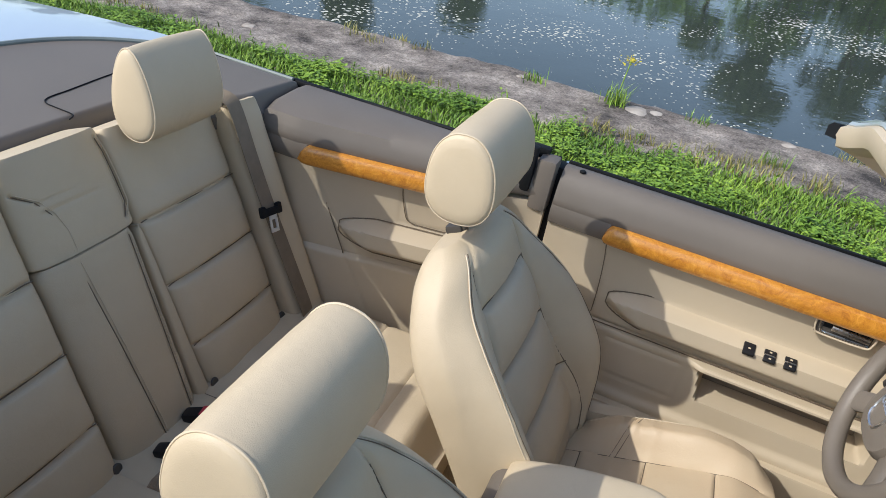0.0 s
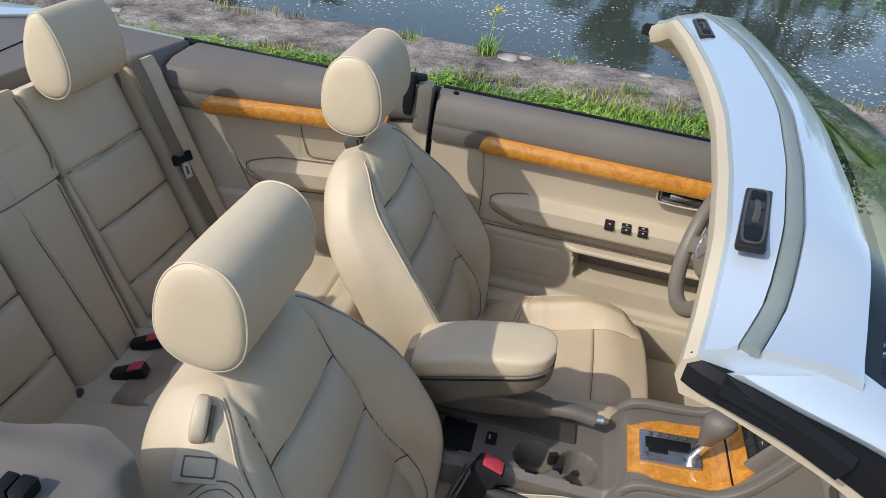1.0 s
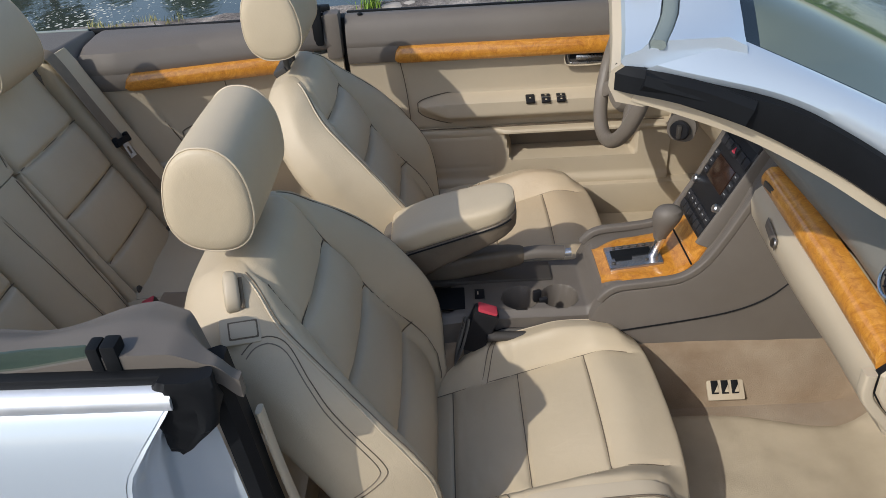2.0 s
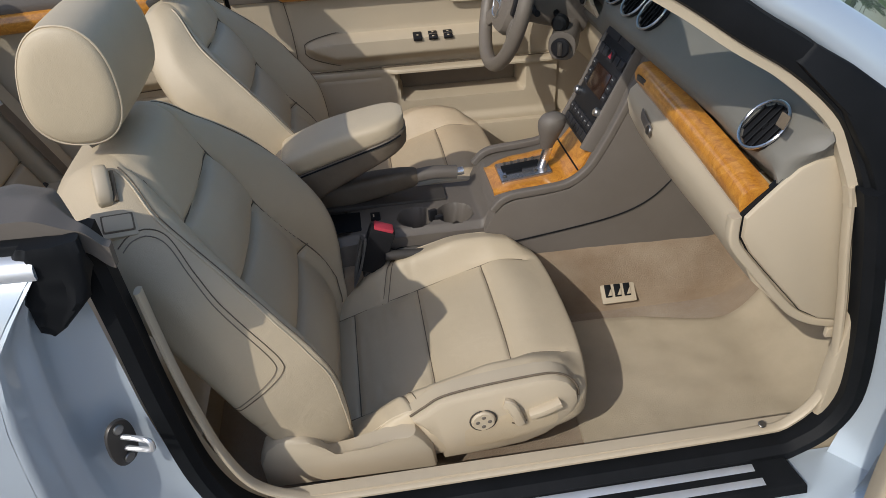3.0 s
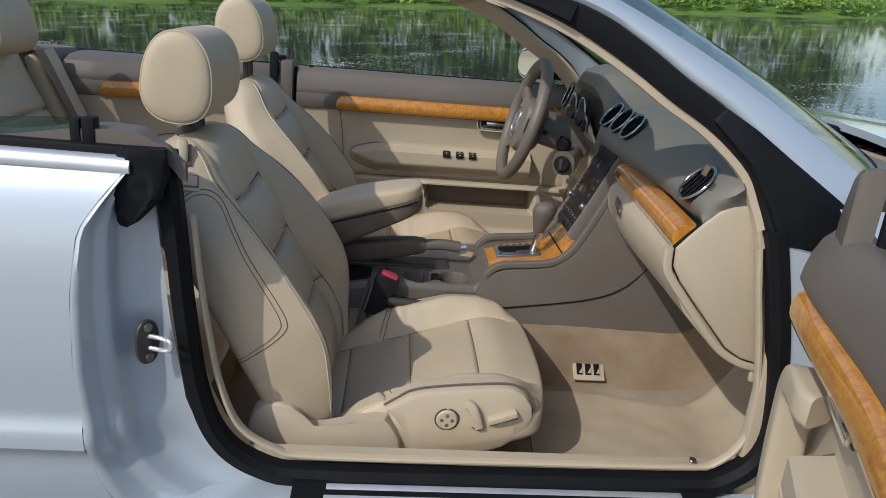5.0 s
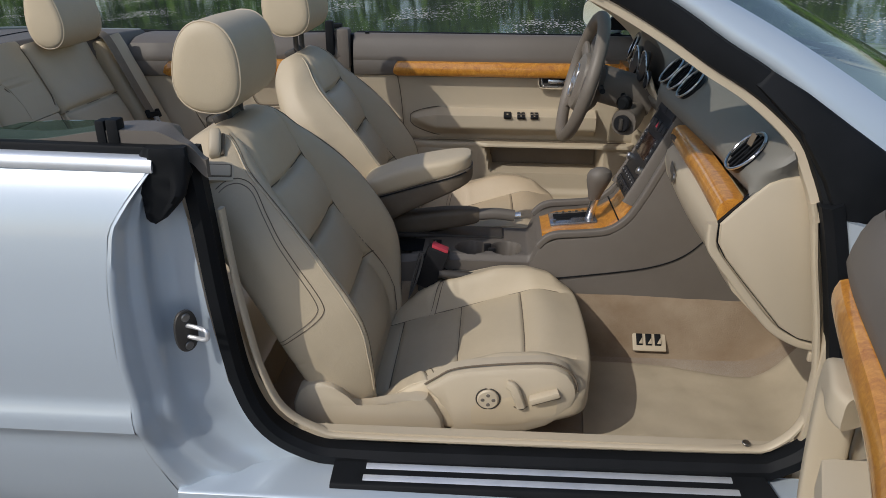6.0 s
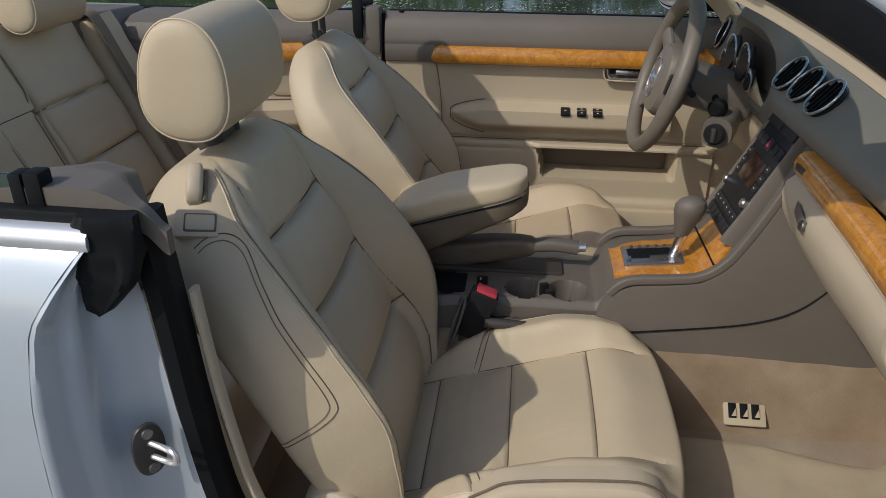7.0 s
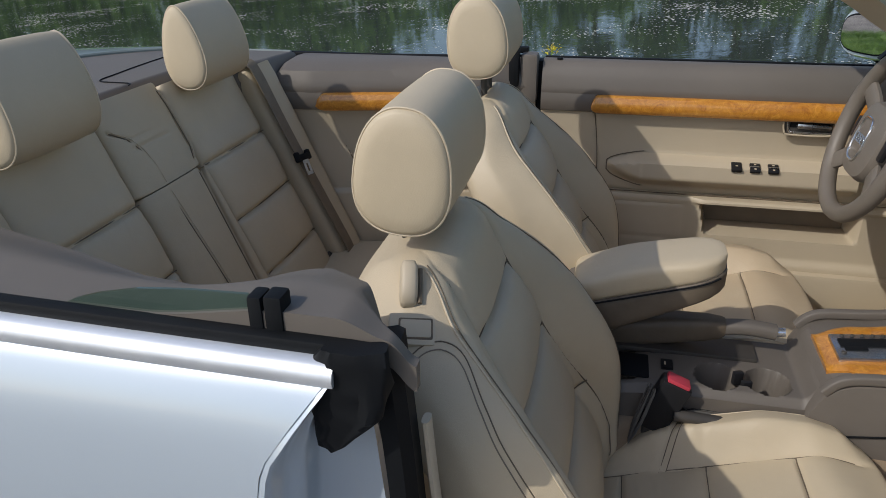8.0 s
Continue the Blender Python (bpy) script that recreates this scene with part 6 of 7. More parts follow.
for s, off in ((-1, 0.0), (1, 0.0)):
    inner = resample([(1.088, s * 0.757, 0.868), (1.081, s * 0.754, 0.896), (1.062, s * 0.742, 0.945), (1.032, s * 0.731, 1.0), (0.96, s * 0.716, 1.062), (0.886, s * 0.704, 1.106), (0.81, s * 0.692, 1.155), (0.72, s * 0.680, 1.204), (0.64, s * 0.672, 1.236), (0.575, s * 0.662, 1.256)], 40)
    bl, pt, tn = [], [], []
    for i, p in enumerate(inner):
        t_ = (inner[min(i + 1, 39)] - inner[max(i - 1, 0)]).normalized()
        nrm = Vector((-t_.z, 0, t_.x))
        nrm = nrm if nrm.z > 0 else -nrm
        low = 1 - i / 39
        wide = 0.030 + 0.018 * smooth(0.0, 0.3, low) - 0.022 * smooth(0.85, 1.0, low)
        fall = min(1.0, max(0.0, (1.256 - p.z) / 0.30))
        o = Vector((0, s, 0))
        bl.append([p + nrm * a + o * b for a, b in ((0.0, 0.0), (0.004, 0.016), (wide * 0.5, 0.024), (wide - 0.004, 0.021), (wide, 0.012), (wide, -0.01), (0.004, -0.012))])
        a_, b_ = p + nrm * (wide + 0.001) + o * 0.012, pane_point(s * 1.0, fall) + Vector((0, s * 0.004, 0.006))
        pt.append([a_.lerp(b_, u) + (nrm * 0.4 + o * 0.6).normalized() * h for u, h in ((0, -0.012), (0.0, 0.0), (0.08, 0.007), (0.3, 0.012), (0.6, 0.011), (0.9, 0.005), (1.0, 0.0), (1.0, -0.012))])
        tn.append([p + nrm * a + o * b for a, b in ((-0.012, -0.012), (-0.012, 0.004), (0.002, 0.006), (0.008, -0.014), (0.04, -0.05), (0.03, -0.06))])
    part("pillar_seal", shell(bl), BLACK, frame_, "black pillar seal")
    part("pillar", shell(pt), PAINT, frame_, "white windscreen pillar")
    part("pillar_trim", shell(tn), PLASTIC, frame_, "beige pillar trim")
    part("seal_corner", sweep([(0.556, s * 0.652, 1.272), (0.572, s * 0.664, 1.270), (0.610, s * 0.676, 1.264), (0.655, s * 0.684, 1.252), (0.70, s * 0.695, 1.236)], [(-0.014, -0.014), (-0.016, 0.006), (-0.008, 0.015), (0.006, 0.016), (0.013, 0.008), (0.013, -0.012)], n=26), BLACK, frame_, "black rubber corner block")


foot_line = [(1.098, 0.885), (1.136, 0.876), (1.225, 0.878), (1.262, 0.905), (1.24, 0.935), (1.2, 0.965), (1.105, 1.028), (1.035, 1.075), (0.975, 1.108), (0.955, 1.085), (1.03, 1.015), (1.075, 0.94)]
for s in (-1, 1):
    part("pillar_foot", plate([(x, s * (0.768 - 0.24 * (z - 0.88)), z) for x, z in foot_line], (0, s, 0), 0.024, 0.008), BLACK, frame_, "black rubber pillar foot")
windscreen = part("windscreen", surf(pane_point, np.linspace(-1, 1, 33), np.linspace(0, 1, 17)), GLASS, frame_, "green-tinted windscreen glass")
windscreen.visible_shadow = False
band = surf(lambda u, v: pane_point(u, 0.035 * v) + Vector((0, 0, -0.003)), np.linspace(-1, 1, 33), np.linspace(0, 1, 3), (0, 0, -0.002))
part("glass_border", band, BLACK, frame_)
for s in (-1, 1):
    part("glass_border", surf(lambda u, v: pane_point(s * (1 - 0.03 * u), v) + Vector((0, 0, -0.003)), np.linspace(0, 1, 3), np.linspace(0, 1, 17), (0, 0, -0.002)), BLACK, frame_)

# --- bonnet, scuttle, mirrors ---
def bonnet_pt(u, v):
    x, y = 1.62 + 1.05 * v - 0.14 * u * u * (1 - v), u * 0.80
    return Vector((x, y, 0.972 + 0.045 * (1 - u * u) - 0.14 * v * v - 0.05 * smooth(0.9, 1.0, abs(u)) + 0.006 * groove(abs(u) - 0.55, 0.05)))


bonnet = part("bonnet", surf(bonnet_pt, np.linspace(-1, 1, 41), np.linspace(0, 1, 20), (0, 0, -0.02)), PAINT, car, "glossy white bonnet")
scut = surf(lambda u, v: Vector((1.28 + 0.31 * (1 - u * u) + (0.34 - 0.04 * (1 - u * u)) * v - 0.1 * u * u * v, u * 0.75, 0.972 - 0.02 * math.sin(v * math.pi))), np.linspace(-1, 1, 31), np.linspace(0, 1, 10), (0, 0, -0.03))
scuttle = part("scuttle", scut, GREYPLASTIC, car, "dark plastic scuttle grille with wipers")
for k in range(26):
    y = -0.66 + 0.052 * k
    part("scuttle_rib", tube([(1.43 + 0.2 * (1 - (y / 0.75) ** 2), y, 0.972), (1.56 + 0.16 * (1 - (y / 0.75) ** 2), y, 0.970)], 0.004, 5), BLACK, scuttle)
for y0, y1 in ((-0.62, 0.02), (0.02, 0.60)):
    part("wiper", tube([(1.50 + 0.1 * (1 - (y0 / 0.75) ** 2), y0, 0.985), (1.53 + 0.13 * (1 - (y1 / 0.75) ** 2), (y0 + y1) / 2, 0.995), (1.47 + 0.14 * (1 - (y1 / 0.75) ** 2), y1, 1.0)], 0.008, 8, 14), BLACK, scuttle)


def door_mirror(parent, m, label):
    rings = []
    for v, k in ((0.0, 0.90), (0.15, 1.0), (0.45, 0.98), (0.75, 0.8), (0.93, 0.5), (1.0, 0.15)):
        rings.append([m @ Vector((0.10 * v, y * k, z * k)) for y, z in oval(0.215, 0.140, 26, 3.2)])
    mir = part("door_mirror", shell(rings), PAINT, car, label)
    glassm = surface("mirror_glass", (0.85, 0.87, 0.88), (0.85, 0.87, 0.88), 0.03, metal=1.0, bump=0.0, rough_var=0.0)
    part("mirror_rim", plate([m @ Vector((-0.002, y, z)) for y, z in oval(0.184, 0.110, 26, 3.2)], m.to_3x3() @ Vector((-1, 0, 0)), 0.004), BLACK, mir)
    part("mirror_glass", plate([m @ Vector((-0.007, y, z)) for y, z in oval(0.174, 0.100, 26, 3.2)], m.to_3x3() @ Vector((-1, 0, 0)), 0.003), glassm, mir)
    part("mirror_foot", tube([m @ Vector((0.04, 0.0, -0.05)), m @ Vector((0.05, -0.07 if parent is driver_door else 0.07, -0.09)), m @ Vector((0.05, -0.16 if parent is driver_door else 0.16, -0.10))], 0.02, 10, 8), BLACK, mir)
    return mir


door_mirror(driver_door, Matrix.Translation((0.945, 0.945, 1.038)) @ Matrix.Rotation(radians(32), 4, "Z"), "white door mirror")
part("mirror_sail", plate([(0.93, 0.765, 1.0), (1.12, 0.765, 1.0), (1.08, 0.765, 1.045), (1.0, 0.765, 1.09)], (0, 1, 0), 0.03, 0.006), BLACK, driver_door)
part("front_quarter_block", box((0.10, 0.10, 0.12), (1.09, 0.735, 0.955), 0.02), TAUPE, driver_door)

# --- outer skin ---
SKIN = [(0.815, 0.962), (0.835, 0.945), (0.858, 0.89), (0.874, 0.80), (0.883, 0.70), (0.886, 0.62), (0.884, 0.53), (0.893, 0.515), (0.895, 0.475), (0.882, 0.462), (0.876, 0.40), (0.855, 0.29), (0.82, 0.2)]
SHUT = [(0.20, 0.02), (0.315, -0.021), (0.44, -0.067), (0.504, -0.071), (0.615, -0.081), (0.752, -0.079), (0.857, -0.066), (0.908, -0.032), (0.95, 0.0), (0.985, 0.02)]
SEAL_OUT = [(0.2, 0.30), (0.345, 0.26), (0.374, 0.179), (0.434, 0.105), (0.519, 0.072), (0.68, 0.050), (0.859, 0.036), (0.961, 0.024), (0.985, 0.022)]
skin_line = [(p.x, p.y) for p in resample([(a, b, 0) for a, b in SKIN], 44)]


def tail(x):
    return 0.20 * smooth(-0.9, -2.1, x) if x < -0.9 else 0.0


for s in (-1, 1):
    rows = []
    for u in np.linspace(0, 1, 40):
        row = []
        for y, z in skin_line:
            x0 = lerp_table(z, SHUT)
            x = x0 + (-2.1 - x0) * u
            arch = smooth(0.335, 0.355, math.hypot(x + 1.06, z - 0.31))
            slim = tuck(x) * smooth(0.75, 0.95, z) if s > 0 else 0.0
            row.append(Vector((x, s * (y + slim - tail(x) - 0.02 * (1 - arch)), z)))
        rows.append(row)
    wing = part("rear_wing", shell(rows, closed=False), PAINT, car, "glossy white rear wing panel")
    trim_path = [(0.008 if s < 0 else 0.03, s * 0.820, 0.960), (-0.4, s * 0.820, 0.966), (-0.9, s * 0.806, 0.970), (-1.3, s * 0.776, 0.968)]
    if s > 0:
        trim_path = [(x, y + tuck(x), z - 0.012) for x, y, z in trim_path]
    part("belt_trim", sweep(trim_path, [(u * (1 if s < 0 else -1), w) for u, w in ((-0.014, -0.014), (-0.016, -0.006), (-0.014, 0.003), (-0.007, 0.009), (0.008, 0.011), (0.010, -0.012))], n=30), ALU, wing, "satin aluminium belt trim")
    part("belt_seal", sweep([(p[0] + 0.012, s * (abs(p[1]) - 0.015), p[2] + 0.014) for p in trim_path], oval(0.020, 0.020, 12, 4), n=30), BLACK, wing, "black belt seal")
    if s < 0:
        jamb = []
        for z in np.linspace(0.958, 0.22, 40):
            ysk = -lerp_table(-z, [(-b, a) for a, b in SKIN])
            a, b = Vector((lerp_table(z, SHUT), ysk, z)), Vector((lerp_table(z, SEAL_OUT), -0.79, z))
            nrm = Vector((b.y - a.y, -(b.x - a.x), 0)).normalized()
            ring = []
            for u, h in ((0, 0), (0.04, 0.006), (0.10, 0.004), (0.20, -0.010), (0.26, -0.012), (0.33, -0.008), (0.42, -0.014), (0.50, -0.026), (0.60, -0.030), (0.80, -0.030), (0.93, -0.022), (1.0, -0.012)):
                ring.append(a.lerp(b, u) + nrm * h * (1 if nrm.x > 0 else -1) * smooth(0.24, 0.34, z))
            jamb.append(ring)
        part("door_jamb", shell(jamb, closed=False), PAINT, wing, "white ridged door jamb", sharp=60)

# tonneau and boot lid
def deck_front(y):
    return -0.858 + 0.158 * smooth(0.30, 0.53, abs(y))


def deck_rear(y):
    return -1.305 + 0.30 * (min(1.0, abs(y) / 0.735)) ** 4


def deck_pt(u, v):
    y = u * 0.735
    x = deck_front(y) + (deck_rear(y) - deck_front(y)) * v
    return Vector((x, y, 0.985 + 0.020 * (1 - u * u) - 0.05 * smooth(0.07, 0.0, v) ** 2 - 0.006 * smooth(0.97, 1.0, abs(u))))


tonneau = part("tonneau_cover", surf(deck_pt, np.linspace(-1, 1, 81), list(np.linspace(0, 0.1, 16)) + list(np.linspace(0.12, 1, 40)), (0, 0, -0.03)), TAUPE, car, "taupe cover over the folded roof")
for s in (-1, 1):
    flap = [(-0.862, 0.115), (-0.875, 0.136), (-0.918, 0.139), (-0.955, 0.142), (-0.974, 0.165), (-0.982, 0.23), (-1.0, 0.35), (-1.02, 0.50), (-1.03, 0.62)]
    part("flap_seam", tube([(x, s * y, 0.9865 + 0.020 * (1 - (y / 0.735) ** 2)) for x, y in flap], 0.0016, 6, 60), BLACK, tonneau)
part("edge_seal", tube([deck_pt(u, 1.0) + Vector((-0.004, 0, 0.002)) for u in np.linspace(-1, 1, 60)], 0.007, 8), GREYSEAL, tonneau)
for s in (-1, 1):
    part("edge_seal", tube([deck_pt(s, v) + Vector((0, s * 0.005, 0.001)) for v in np.linspace(0.1, 1, 20)], 0.006, 8), GREYSEAL, tonneau)
part("well_lining", surf(lambda u, v: Vector((-0.805 - 0.095 * v, 0.62 * (2 * u - 1), 0.93 - 0.02 * v)), np.linspace(0, 1, 12), np.linspace(0, 1, 6), (0, 0, -0.02)), BLACK, tonneau, "dark gap in front of the roof cover")
boot = surf(lambda u, v: Vector((deck_rear(u * 0.735) - 0.012 + (-2.16 - deck_rear(u * 0.735)) * v, u * (0.735 + 0.03 * smooth(0, 0.1, v) - 0.5 * tail(-1.0 - v)), 0.984 + 0.022 * (1 - u * u) - 0.06 * v ** 2)), np.linspace(-1, 1, 41), np.linspace(0, 1, 24), (0, 0, -0.03))
part("boot_lid", boot, PAINT, car, "glossy white boot lid")
for x, r in ((-2.12, 0.8), (2.68, 0.8)):
    part("bumper", sweep([(x * 0.93, -0.80, 0.5), (x, -0.55, 0.5), (x * 1.04, 0, 0.5), (x, 0.55, 0.5), (x * 0.93, 0.80, 0.5)], oval(0.10, 0.62, 16, 4), n=24), PAINT, car, "white bumper")
for s in (-1, 1):
    rows = []
    for x in np.linspace(1.17, 2.52, 40):
        row = []
        for y, z in skin_line:
            arch = smooth(0.335, 0.355, math.hypot(x - 1.60, z - 0.31))
            row.append(Vector((x, s * (y - 0.10 * smooth(1.9, 2.6, x) - 0.02 * (1 - arch)), z - 0.10 * smooth(1.5, 2.6, x) * smooth(0.6, 0.95, z))))
        rows.append(row)
    part("front_wing", shell(rows, closed=False), PAINT, car, "white front wing")
WHEELRUBBER = surface("tyre_rubber", (0.03, 0.03, 0.03), (0.02, 0.02, 0.02), 0.8, fine=200, coarse=20, bump=0.4)
for x in (1.60, -1.06):
    for s in (-1, 1):
        tyre = part("wheel", sweep([(x + 0.255 * math.cos(a), s * 0.765, 0.312 + 0.255 * math.sin(a)) for a in np.linspace(0, 2 * math.pi, 40, endpoint=False)], oval(0.20, 0.115, 16, 4), (0, 1, 0), loop=True), WHEELRUBBER, car, "black tyre on an alloy wheel")
        part("rim", disc((x, s * 0.80, 0.312), (0, s, 0), 0.20, 0.03, 32, 0.01), CHROME, tyre)
        for k in range(5):
            a = 2 * math.pi * k / 5
            part("spoke", tube([(x, s * 0.835, 0.312), (x + 0.19 * math.cos(a), s * 0.825, 0.312 + 0.19 * math.sin(a))], 0.022, 8), CHROME, tyre)
# underbody closes the shell
part("underbody", box((4.3, 1.5, 0.06), (0.28, 0, 0.205), 0.02), GREYPLASTIC, car)

# --- near quarter trim, glass and pillar top ---
INNER = [(-0.86, -0.46), (-0.74, -0.51), (-0.63, -0.551), (-0.44, -0.609), (-0.317, -0.655), (-0.23, -0.668), (-0.15, -0.668), (-0.05, -0.664), (0.0, -0.69), (0.04, -0.735), (0.09, -0.75)]


def near_top(u, v):
    x = -0.84 + (0.872 + 0.052 * smooth(0.25, 0.75, v)) * u
    yi = -lerp_table(x, [(a, -b) for a, b in INNER])
    y = yi + (-0.800 - yi) * v
    rise = 0.040 * smooth(-0.22, -0.05, x) * (1 - smooth(0.0, 0.06, x))
    z = 0.952 + rise + (0.034 - 0.5 * rise) * smooth(0.0, 0.55, v) - 0.03 * smooth(0.06, 0.0, v) - 0.026 * smooth(0.968, 1.0, u)
    return Vector((x, y, z))


quarter_r = part("quarter_trim", surf(near_top, np.r_[np.linspace(0, 0.90, 50), np.linspace(0.905, 1, 30)], np.linspace(0, 1, 36), (0, 0, -0.03)), TAUPE, car, "taupe padded rear side top beside the open door")
inner_wall = surf(lambda u, v: near_top(u * 0.90, 0.02) + Vector((0, 0.004 - 0.03 * v, -0.01 - 0.55 * v)), np.linspace(0, 1, 30), np.linspace(0, 1, 12), (0, -0.03, 0))
part("inner_panel", inner_wall, PLASTIC, quarter_r, "beige rear side panel")
part("pillar_side", surf(lambda u, v: Vector((lerp_table(0.95 - 0.30 * v, [(0.65, 0.068), (0.80, 0.05), (0.95, 0.03)]) + 0.006 * math.sin(u * math.pi), -0.755 + 0.020 * u, 0.95 - 0.30 * v)), np.linspace(0, 1, 8), np.linspace(0, 1, 10), (-0.02, 0, 0)), TAUPE, quarter_r)
part("pillar_lower", surf(lambda u, v: Vector((lerp_table(0.65 - 0.25 * v, [(0.40, 0.17), (0.45, 0.125), (0.52, 0.095), (0.65, 0.069)]), -0.755 + 0.03 * u, 0.65 - 0.25 * v)), np.linspace(0, 1, 8), np.linspace(0, 1, 10), (-0.02, 0, 0)), PLASTIC, quarter_r, "beige lower pillar trim")
gl = [(-0.34, 0.965), (-0.325, 0.980), (-0.30, 0.992), (-0.269, 1.002), (-0.218, 1.013), (-0.16, 1.018), (-0.092, 1.020), (-0.092, 0.955), (-0.34, 0.955)]
qg = part("quarter_glass", plate([(x, -0.792, z) for x, z in gl], (0, -1, 0), 0.004), GLASS, quarter_r, "lowered green-tinted rear side window")
qg.visible_shadow = False
for x, w, z in ((-0.083, 0.016, 0.990), (-0.063, 0.020, 0.992)):
    part("glass_channel", box((w, 0.026, 0.062), (x, -0.790, z), 0.004), BLACK, quarter_r, "black window channel")
boot_rings = []
for z, w, d, cx in ((0.985, 0.066, 0.034, 0.026), (0.972, 0.074, 0.040, 0.022), (0.958, 0.070, 0.034, 0.022), (0.942, 0.078, 0.042, 0.019), (0.925, 0.074, 0.036, 0.018), (0.908, 0.076, 0.042, 0.014), (0.893, 0.060, 0.036, 0.010), (0.878, 0.046, 0.032, 0.002), (0.864, 0.030, 0.022, -0.006), (0.855, 0.014, 0.012, -0.012)):
    boot_rings.append([Vector((cx + y + 0.008 * noise.noise(Vector((y * 45, zz * 45, z * 34))), -0.815 + zz * 0.8 + 0.011 * noise.noise(Vector((z * 42, y * 55, 2))), z)) for y, zz in oval(w, d, 28, 3.5)])
part("rubber_boot", shell(boot_rings), BLACK, quarter_r, "crumpled black rubber flap on the pillar")
SN = Vector((0.78, -0.62, 0)).normalized()
sc = Vector((0.012, -0.812, 0.648))
pl = [sc + Vector((0.62, 0.78, 0)) * a + Vector((0, 0, 1)) * b for a, b in oval(0.044, 0.082, 24, 2.4)]
striker = part("door_striker", plate(pl, SN, 0.006, 0.002), surface("dark_steel", (0.13, 0.12, 0.11), (0.09, 0.085, 0.08), 0.45, metal=0.7), quarter_r, "steel door striker loop on its plate")
LN = Vector((0.95, -0.31, 0)).normalized()
loop_ = [sc + LN * 0.004 + Vector((0, 0, 0.011)), sc + LN * 0.03 + Vector((0, 0, 0.011)), sc + LN * 0.046 + Vector((0, 0, 0.008)), sc + LN * 0.048 + Vector((0, 0, 0.0)), sc + LN * 0.046 + Vector((0, 0, -0.008)), sc + LN * 0.03 + Vector((0, 0, -0.011)), sc + LN * 0.004 + Vector((0, 0, -0.011))]
part("loop", tube(loop_, 0.0042, 8, 30), BRIGHT, striker)
for z in (0.028, -0.028):
    part("screw", disc(sc + SN * 0.006 + Vector((0, 0, z)), SN, 0.008, 0.003, 14, 0.001), STEEL, striker)

# --- door opening seal and sill ---
SEAL = [(0.046, 0.972), (0.052, 0.90), (0.058, 0.82), (0.067, 0.69), (0.088, 0.525), (0.128, 0.428), (0.20, 0.376), (0.30, 0.361), (0.72, 0.366), (1.05, 0.372), (1.10, 0.382), (1.15, 0.418), (1.175, 0.475), (1.173, 0.55), (1.152, 0.67), (1.126, 0.78), (1.104, 0.86), (1.09, 0.905)]
seal = part("door_seal", sweep([(x, -0.772, z) for x, z in SEAL], [(-0.014, -0.022), (-0.018, 0.0), (-0.013, 0.020), (0.004, 0.026), (0.014, 0.020), (0.016, -0.010), (0.006, -0.024)], (0, 1, 0), n=110), BLACK, car, "black rubber door seal")
TRIM = [(0.080, 0.86), (0.086, 0.78), (0.094, 0.70), (0.105, 0.62), (0.122, 0.53), (0.155, 0.448), (0.22, 0.402), (0.30, 0.388), (0.72, 0.392), (1.05, 0.398), (1.095, 0.408), (1.132, 0.445), (1.148, 0.50), (1.143, 0.575), (1.124, 0.68), (1.10, 0.78), (1.082, 0.865), (1.072, 0.90)]
part("sill_trim", sweep([(x, -0.752, z) for x, z in TRIM], oval(0.010, 0.020, 12, 3), (0, 1, 0), n=110), PLASTIC, seal, "beige plastic trim inside the door seal")
part("sill_cover", surf(lambda u, v: Vector((0.17 + 0.98 * u, -0.752 + 0.07 * v, 0.396 + 0.006 * u - 0.09 * smooth(0.3, 1.0, v))), np.linspace(0, 1, 30), np.linspace(0, 1, 10), (0, 0, -0.02)), PLASTIC, seal, "beige plastic sill cover")
part("screw", disc((1.048, -0.752, 0.412), (0, -0.3, 1), 0.007, 0.003, 14, 0.001), STEEL, seal)
sill = part("sill", surf(lambda u, v: Vector((-0.02 + 1.26 * u, -0.775 - 0.10 * smooth(0, 0.8, v) - 0.005 * v, 0.352 - 0.02 * v - 0.16 * smooth(0.72, 1.0, v))), np.linspace(0, 1, 20), np.linspace(0, 1, 24), (0, 0, -0.03)), PAINT, car, "white door sill")
scuff = surf(lambda u, v: Vector((lerp_table(u, [(0, 0.262 + 0.0 * v), (1, 1.075 + 0.02 * v)]), -0.788 - 0.075 * v, 0.361 + 0.008 * u - 0.014 * v - 0.05 * smooth(0.8, 1.0, v))), np.linspace(0, 1, 20), np.linspace(0, 1, 24), (0, 0, -0.006))
part("scuff_plate", scuff, BLACK, sill, "black scuff plate")
for y, x0, x1 in ((-0.804, 0.325, 1.015), (-0.831, 0.322, 1.022)):
    part("aluminium_strip", box((x1 - x0, 0.015, 0.004), ((x0 + x1) / 2, y, 0.3635 - (abs(y) - 0.788) * 0.19), 0.0015, Matrix.Rotation(radians(-0.55), 4, "Y") @ Matrix.Rotation(radians(10), 4, "X")), ALU, sill, "brushed aluminium sill strip")
part("jamb_front", surf(lambda u, v: Vector((lerp_table(0.34 + 0.54 * v, [(0.34, 1.17), (0.47, 1.19), (0.55, 1.185), (0.70, 1.155), (0.88, 1.105)]) + 0.10 * u, -0.782 - 0.10 * u, 0.34 + 0.54 * v)), np.linspace(0, 1, 8), np.linspace(0, 1, 12), (0.02, 0, 0)), PAINT, sill, "white front door jamb")

# --- open passenger door ---
HINGE, OPEN = Vector((1.20, -0.84, 0)), radians(68)
DOOR = Matrix.Translation((1.206, -0.966, 0)) @ Matrix.Rotation(OPEN, 4, "Z") @ Matrix.Translation(-HINGE)


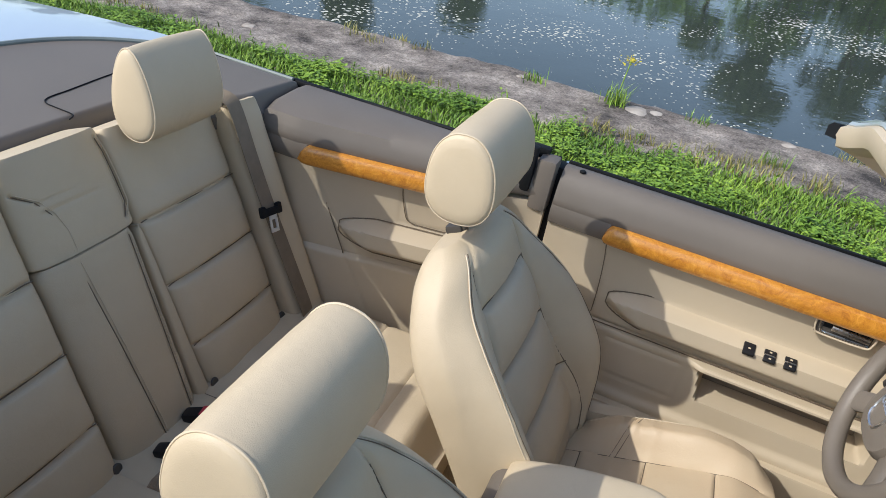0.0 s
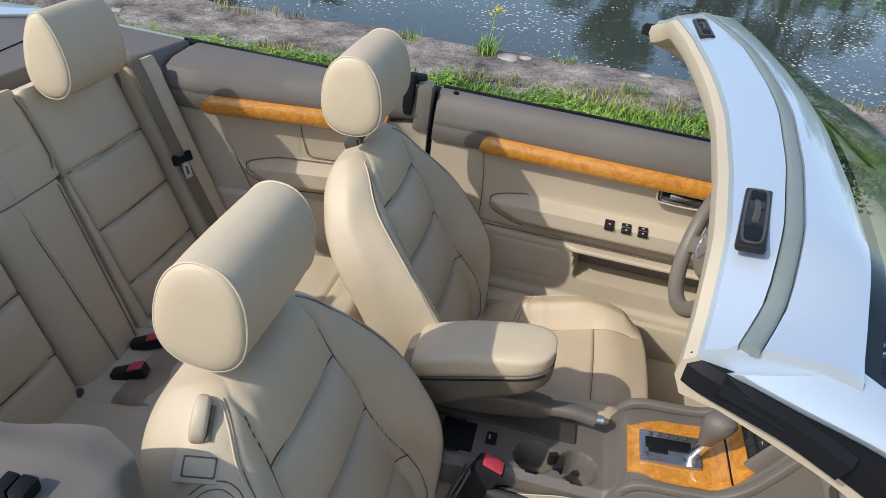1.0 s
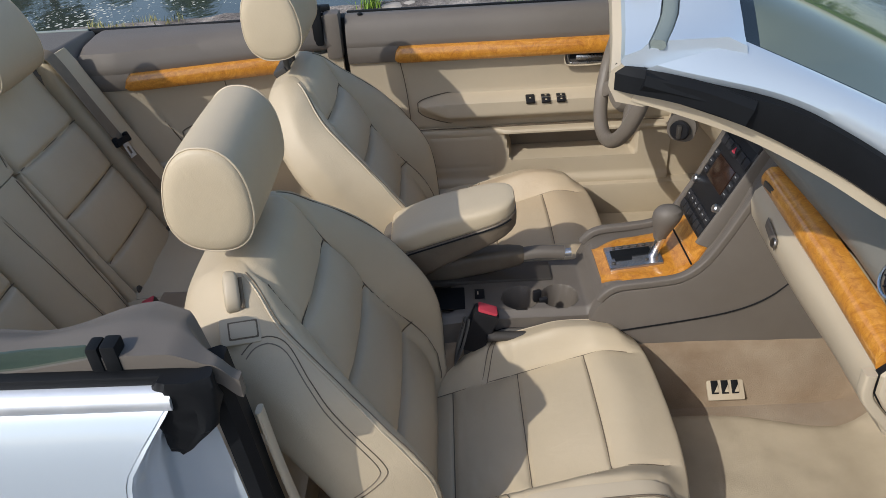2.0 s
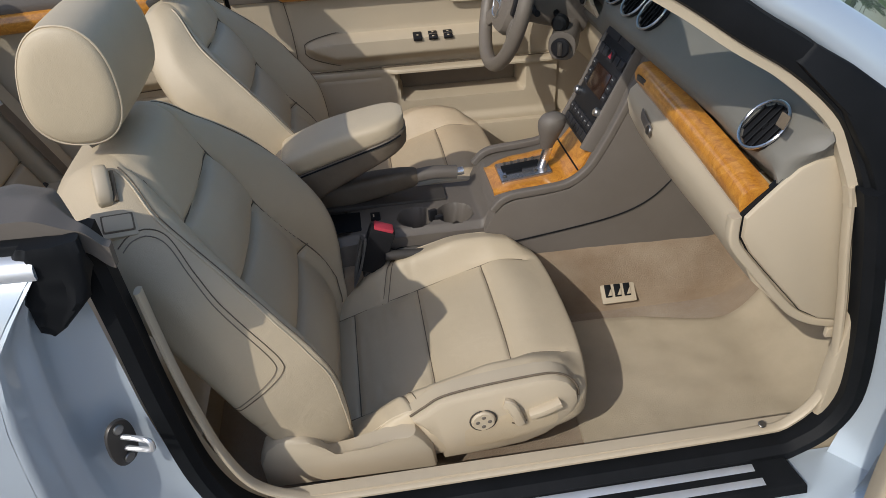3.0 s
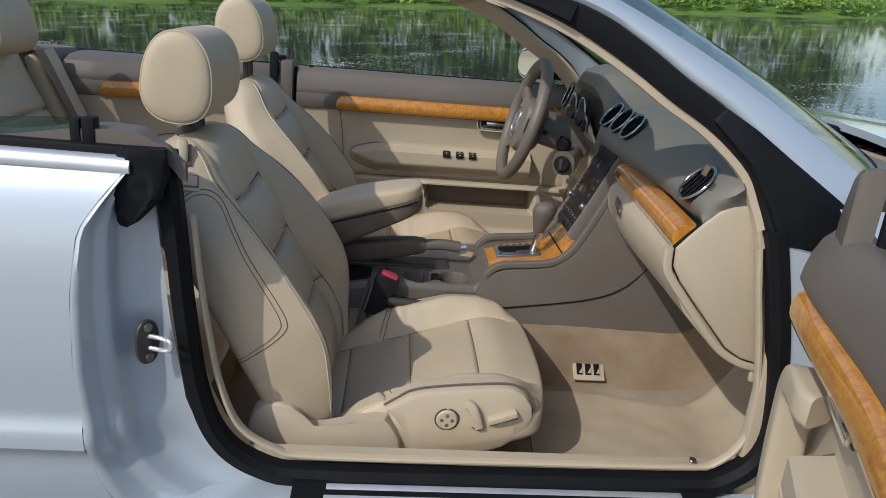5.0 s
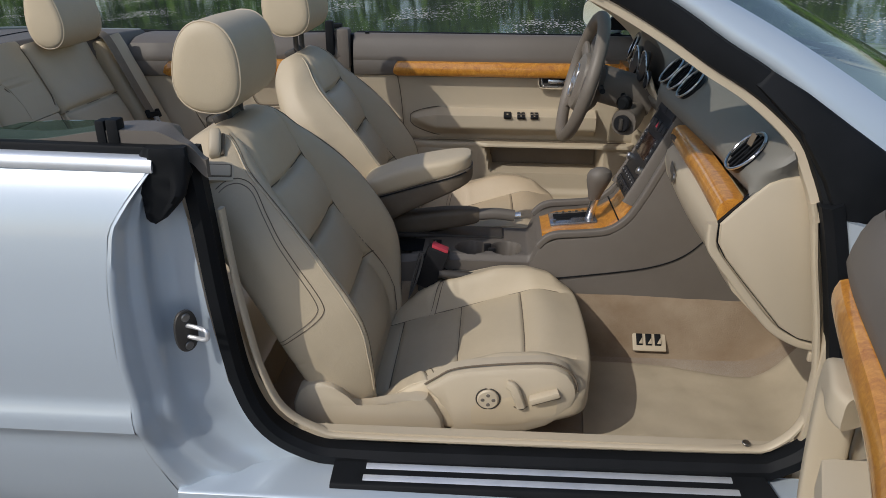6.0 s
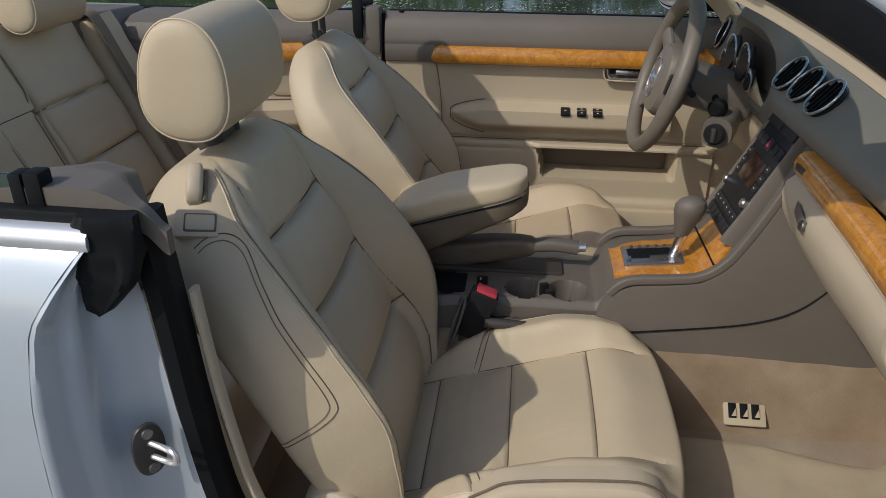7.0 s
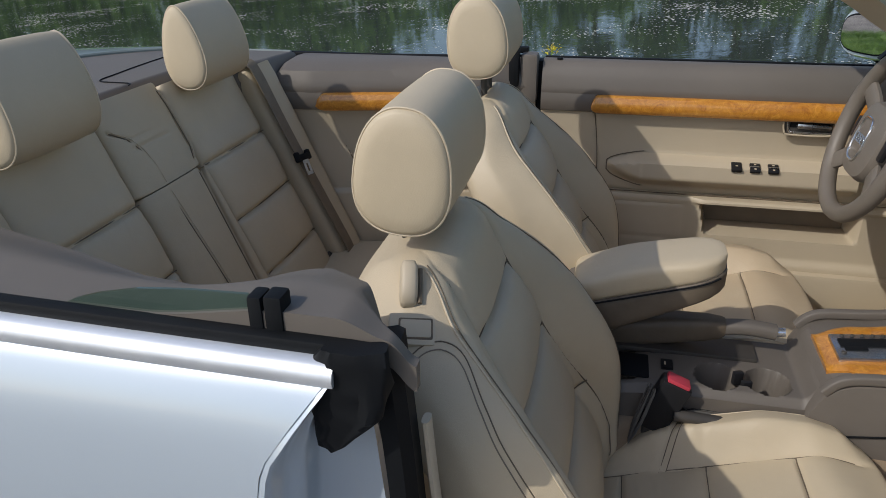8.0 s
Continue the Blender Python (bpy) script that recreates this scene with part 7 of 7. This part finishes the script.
def flare(x):
    """The card's front end swings inward to meet the dashboard."""
    return -0.026 * smooth(0.70, 1.10, x)


pd = door_card("passenger_door", 0.03, 1.115, car, "open passenger door with beige card and wood inlay", mirror=-1)
pd.matrix_local = DOOR
part("top_pad", along_x([(-y, z) for y, z in PAD], np.linspace(0.03, 1.118, 40), shift=lambda x: -1.3 * flare(x)), TAUPE, pd, "taupe padded door top")
pad_front = []
for x, k in ((1.117, 1.0), (1.126, 0.995), (1.131, 0.975), (1.133, 0.92)):
    pad_front.append([Vector((x, -(0.755 + (y - 0.755) * k) - 1.3 * flare(1.1), 0.945 + (z - 0.945) * k)) for y, z in PAD])
part("pad_front", shell(pad_front), TAUPE, pd)
inlay(0.195, 1.070, pd, mirror=-1, shift=flare)
part("pad_end", along_x([(-y, z) for y, z in PADEND], [1.065, 1.09, 1.118], shift=lambda x: 0.022), PLASTIC, pd)
window_switches(pd, -1, (0.62, 0.63))
inner_handle(pd, -1, 0.80)
arm_gap(pd, -1)
grab = sweep([(1.065, -0.735, 0.44), (1.060, -0.714, 0.52), (1.057, -0.706, 0.62), (1.050, -0.702, 0.715), (1.043, -0.701, 0.750), (1.028, -0.701, 0.768), (1.000, -0.703, 0.773), (0.965, -0.706, 0.770), (0.952, -0.715, 0.769)], oval(0.050, 0.052, 24, 5), (0, 1, 0), 60)
part("grab_handle", grab, PLASTIC, pd, "beige padded grab handle")
skin_rows = [[Vector((x, -(y + 0.0), z)) for y, z in skin_line] for x in np.linspace(-0.02, 1.16, 12)]
for row in skin_rows[:1]:
    for p in row:
        p.x = lerp_table(p.z, SHUT) + 0.006
part("outer_skin", shell(skin_rows, closed=False), PAINT, pd, "white outer door skin")
part("belt_trim", box((1.12, 0.02, 0.024), (0.58, -0.818, 0.977), 0.006), CHROME, pd, "satin aluminium belt trim")
part("window_seal", box((1.10, 0.014, 0.022), (0.58, -0.803, 1.0), 0.004), BLACK, pd)
sail_line = [(1.116, 0.955), (1.115, 0.990), (1.110, 1.022), (1.100, 1.048), (1.086, 1.066), (1.072, 1.075), (1.060, 1.078), (1.050, 1.076), (1.050, 0.955)]
part("mirror_sail", plate([(x, -0.742, z) for x, z in sail_line], (0, 1, 0), 0.034, 0.012), TAUPE, pd, "taupe mirror sail cover")
part("sail_seal", sweep([(1.046, -0.758, 0.955), (1.045, -0.758, 1.03), (1.042, -0.758, 1.108)], oval(0.018, 0.024, 14, 4), (0, 1, 0), 14), BLACK, pd, "black window guide post")
door_mirror(pd, DOOR @ Matrix.Translation((0.935, -0.955, 1.078)) @ Matrix.Rotation(radians(-28), 4, "Z"), "white door mirror")
part("door_end", surf(lambda u, v: Vector((1.117 + 0.02 * math.sin(u * math.pi), -0.735 - 0.11 * u, 0.40 + 0.50 * v)), np.linspace(0, 1, 8), np.linspace(0, 1, 10), (-0.02, 0, 0)), PLASTIC, pd)
for s in (1,):
    drows = [[Vector((x, y, z)) for y, z in skin_line] for x in np.linspace(0.035, 1.165, 12)]
    part("outer_skin", shell(drows, closed=False), PAINT, driver_door, "white outer door skin")
    part("belt_trim", box((1.12, 0.02, 0.024), (0.60, 0.818, 0.958), 0.006), CHROME, driver_door)
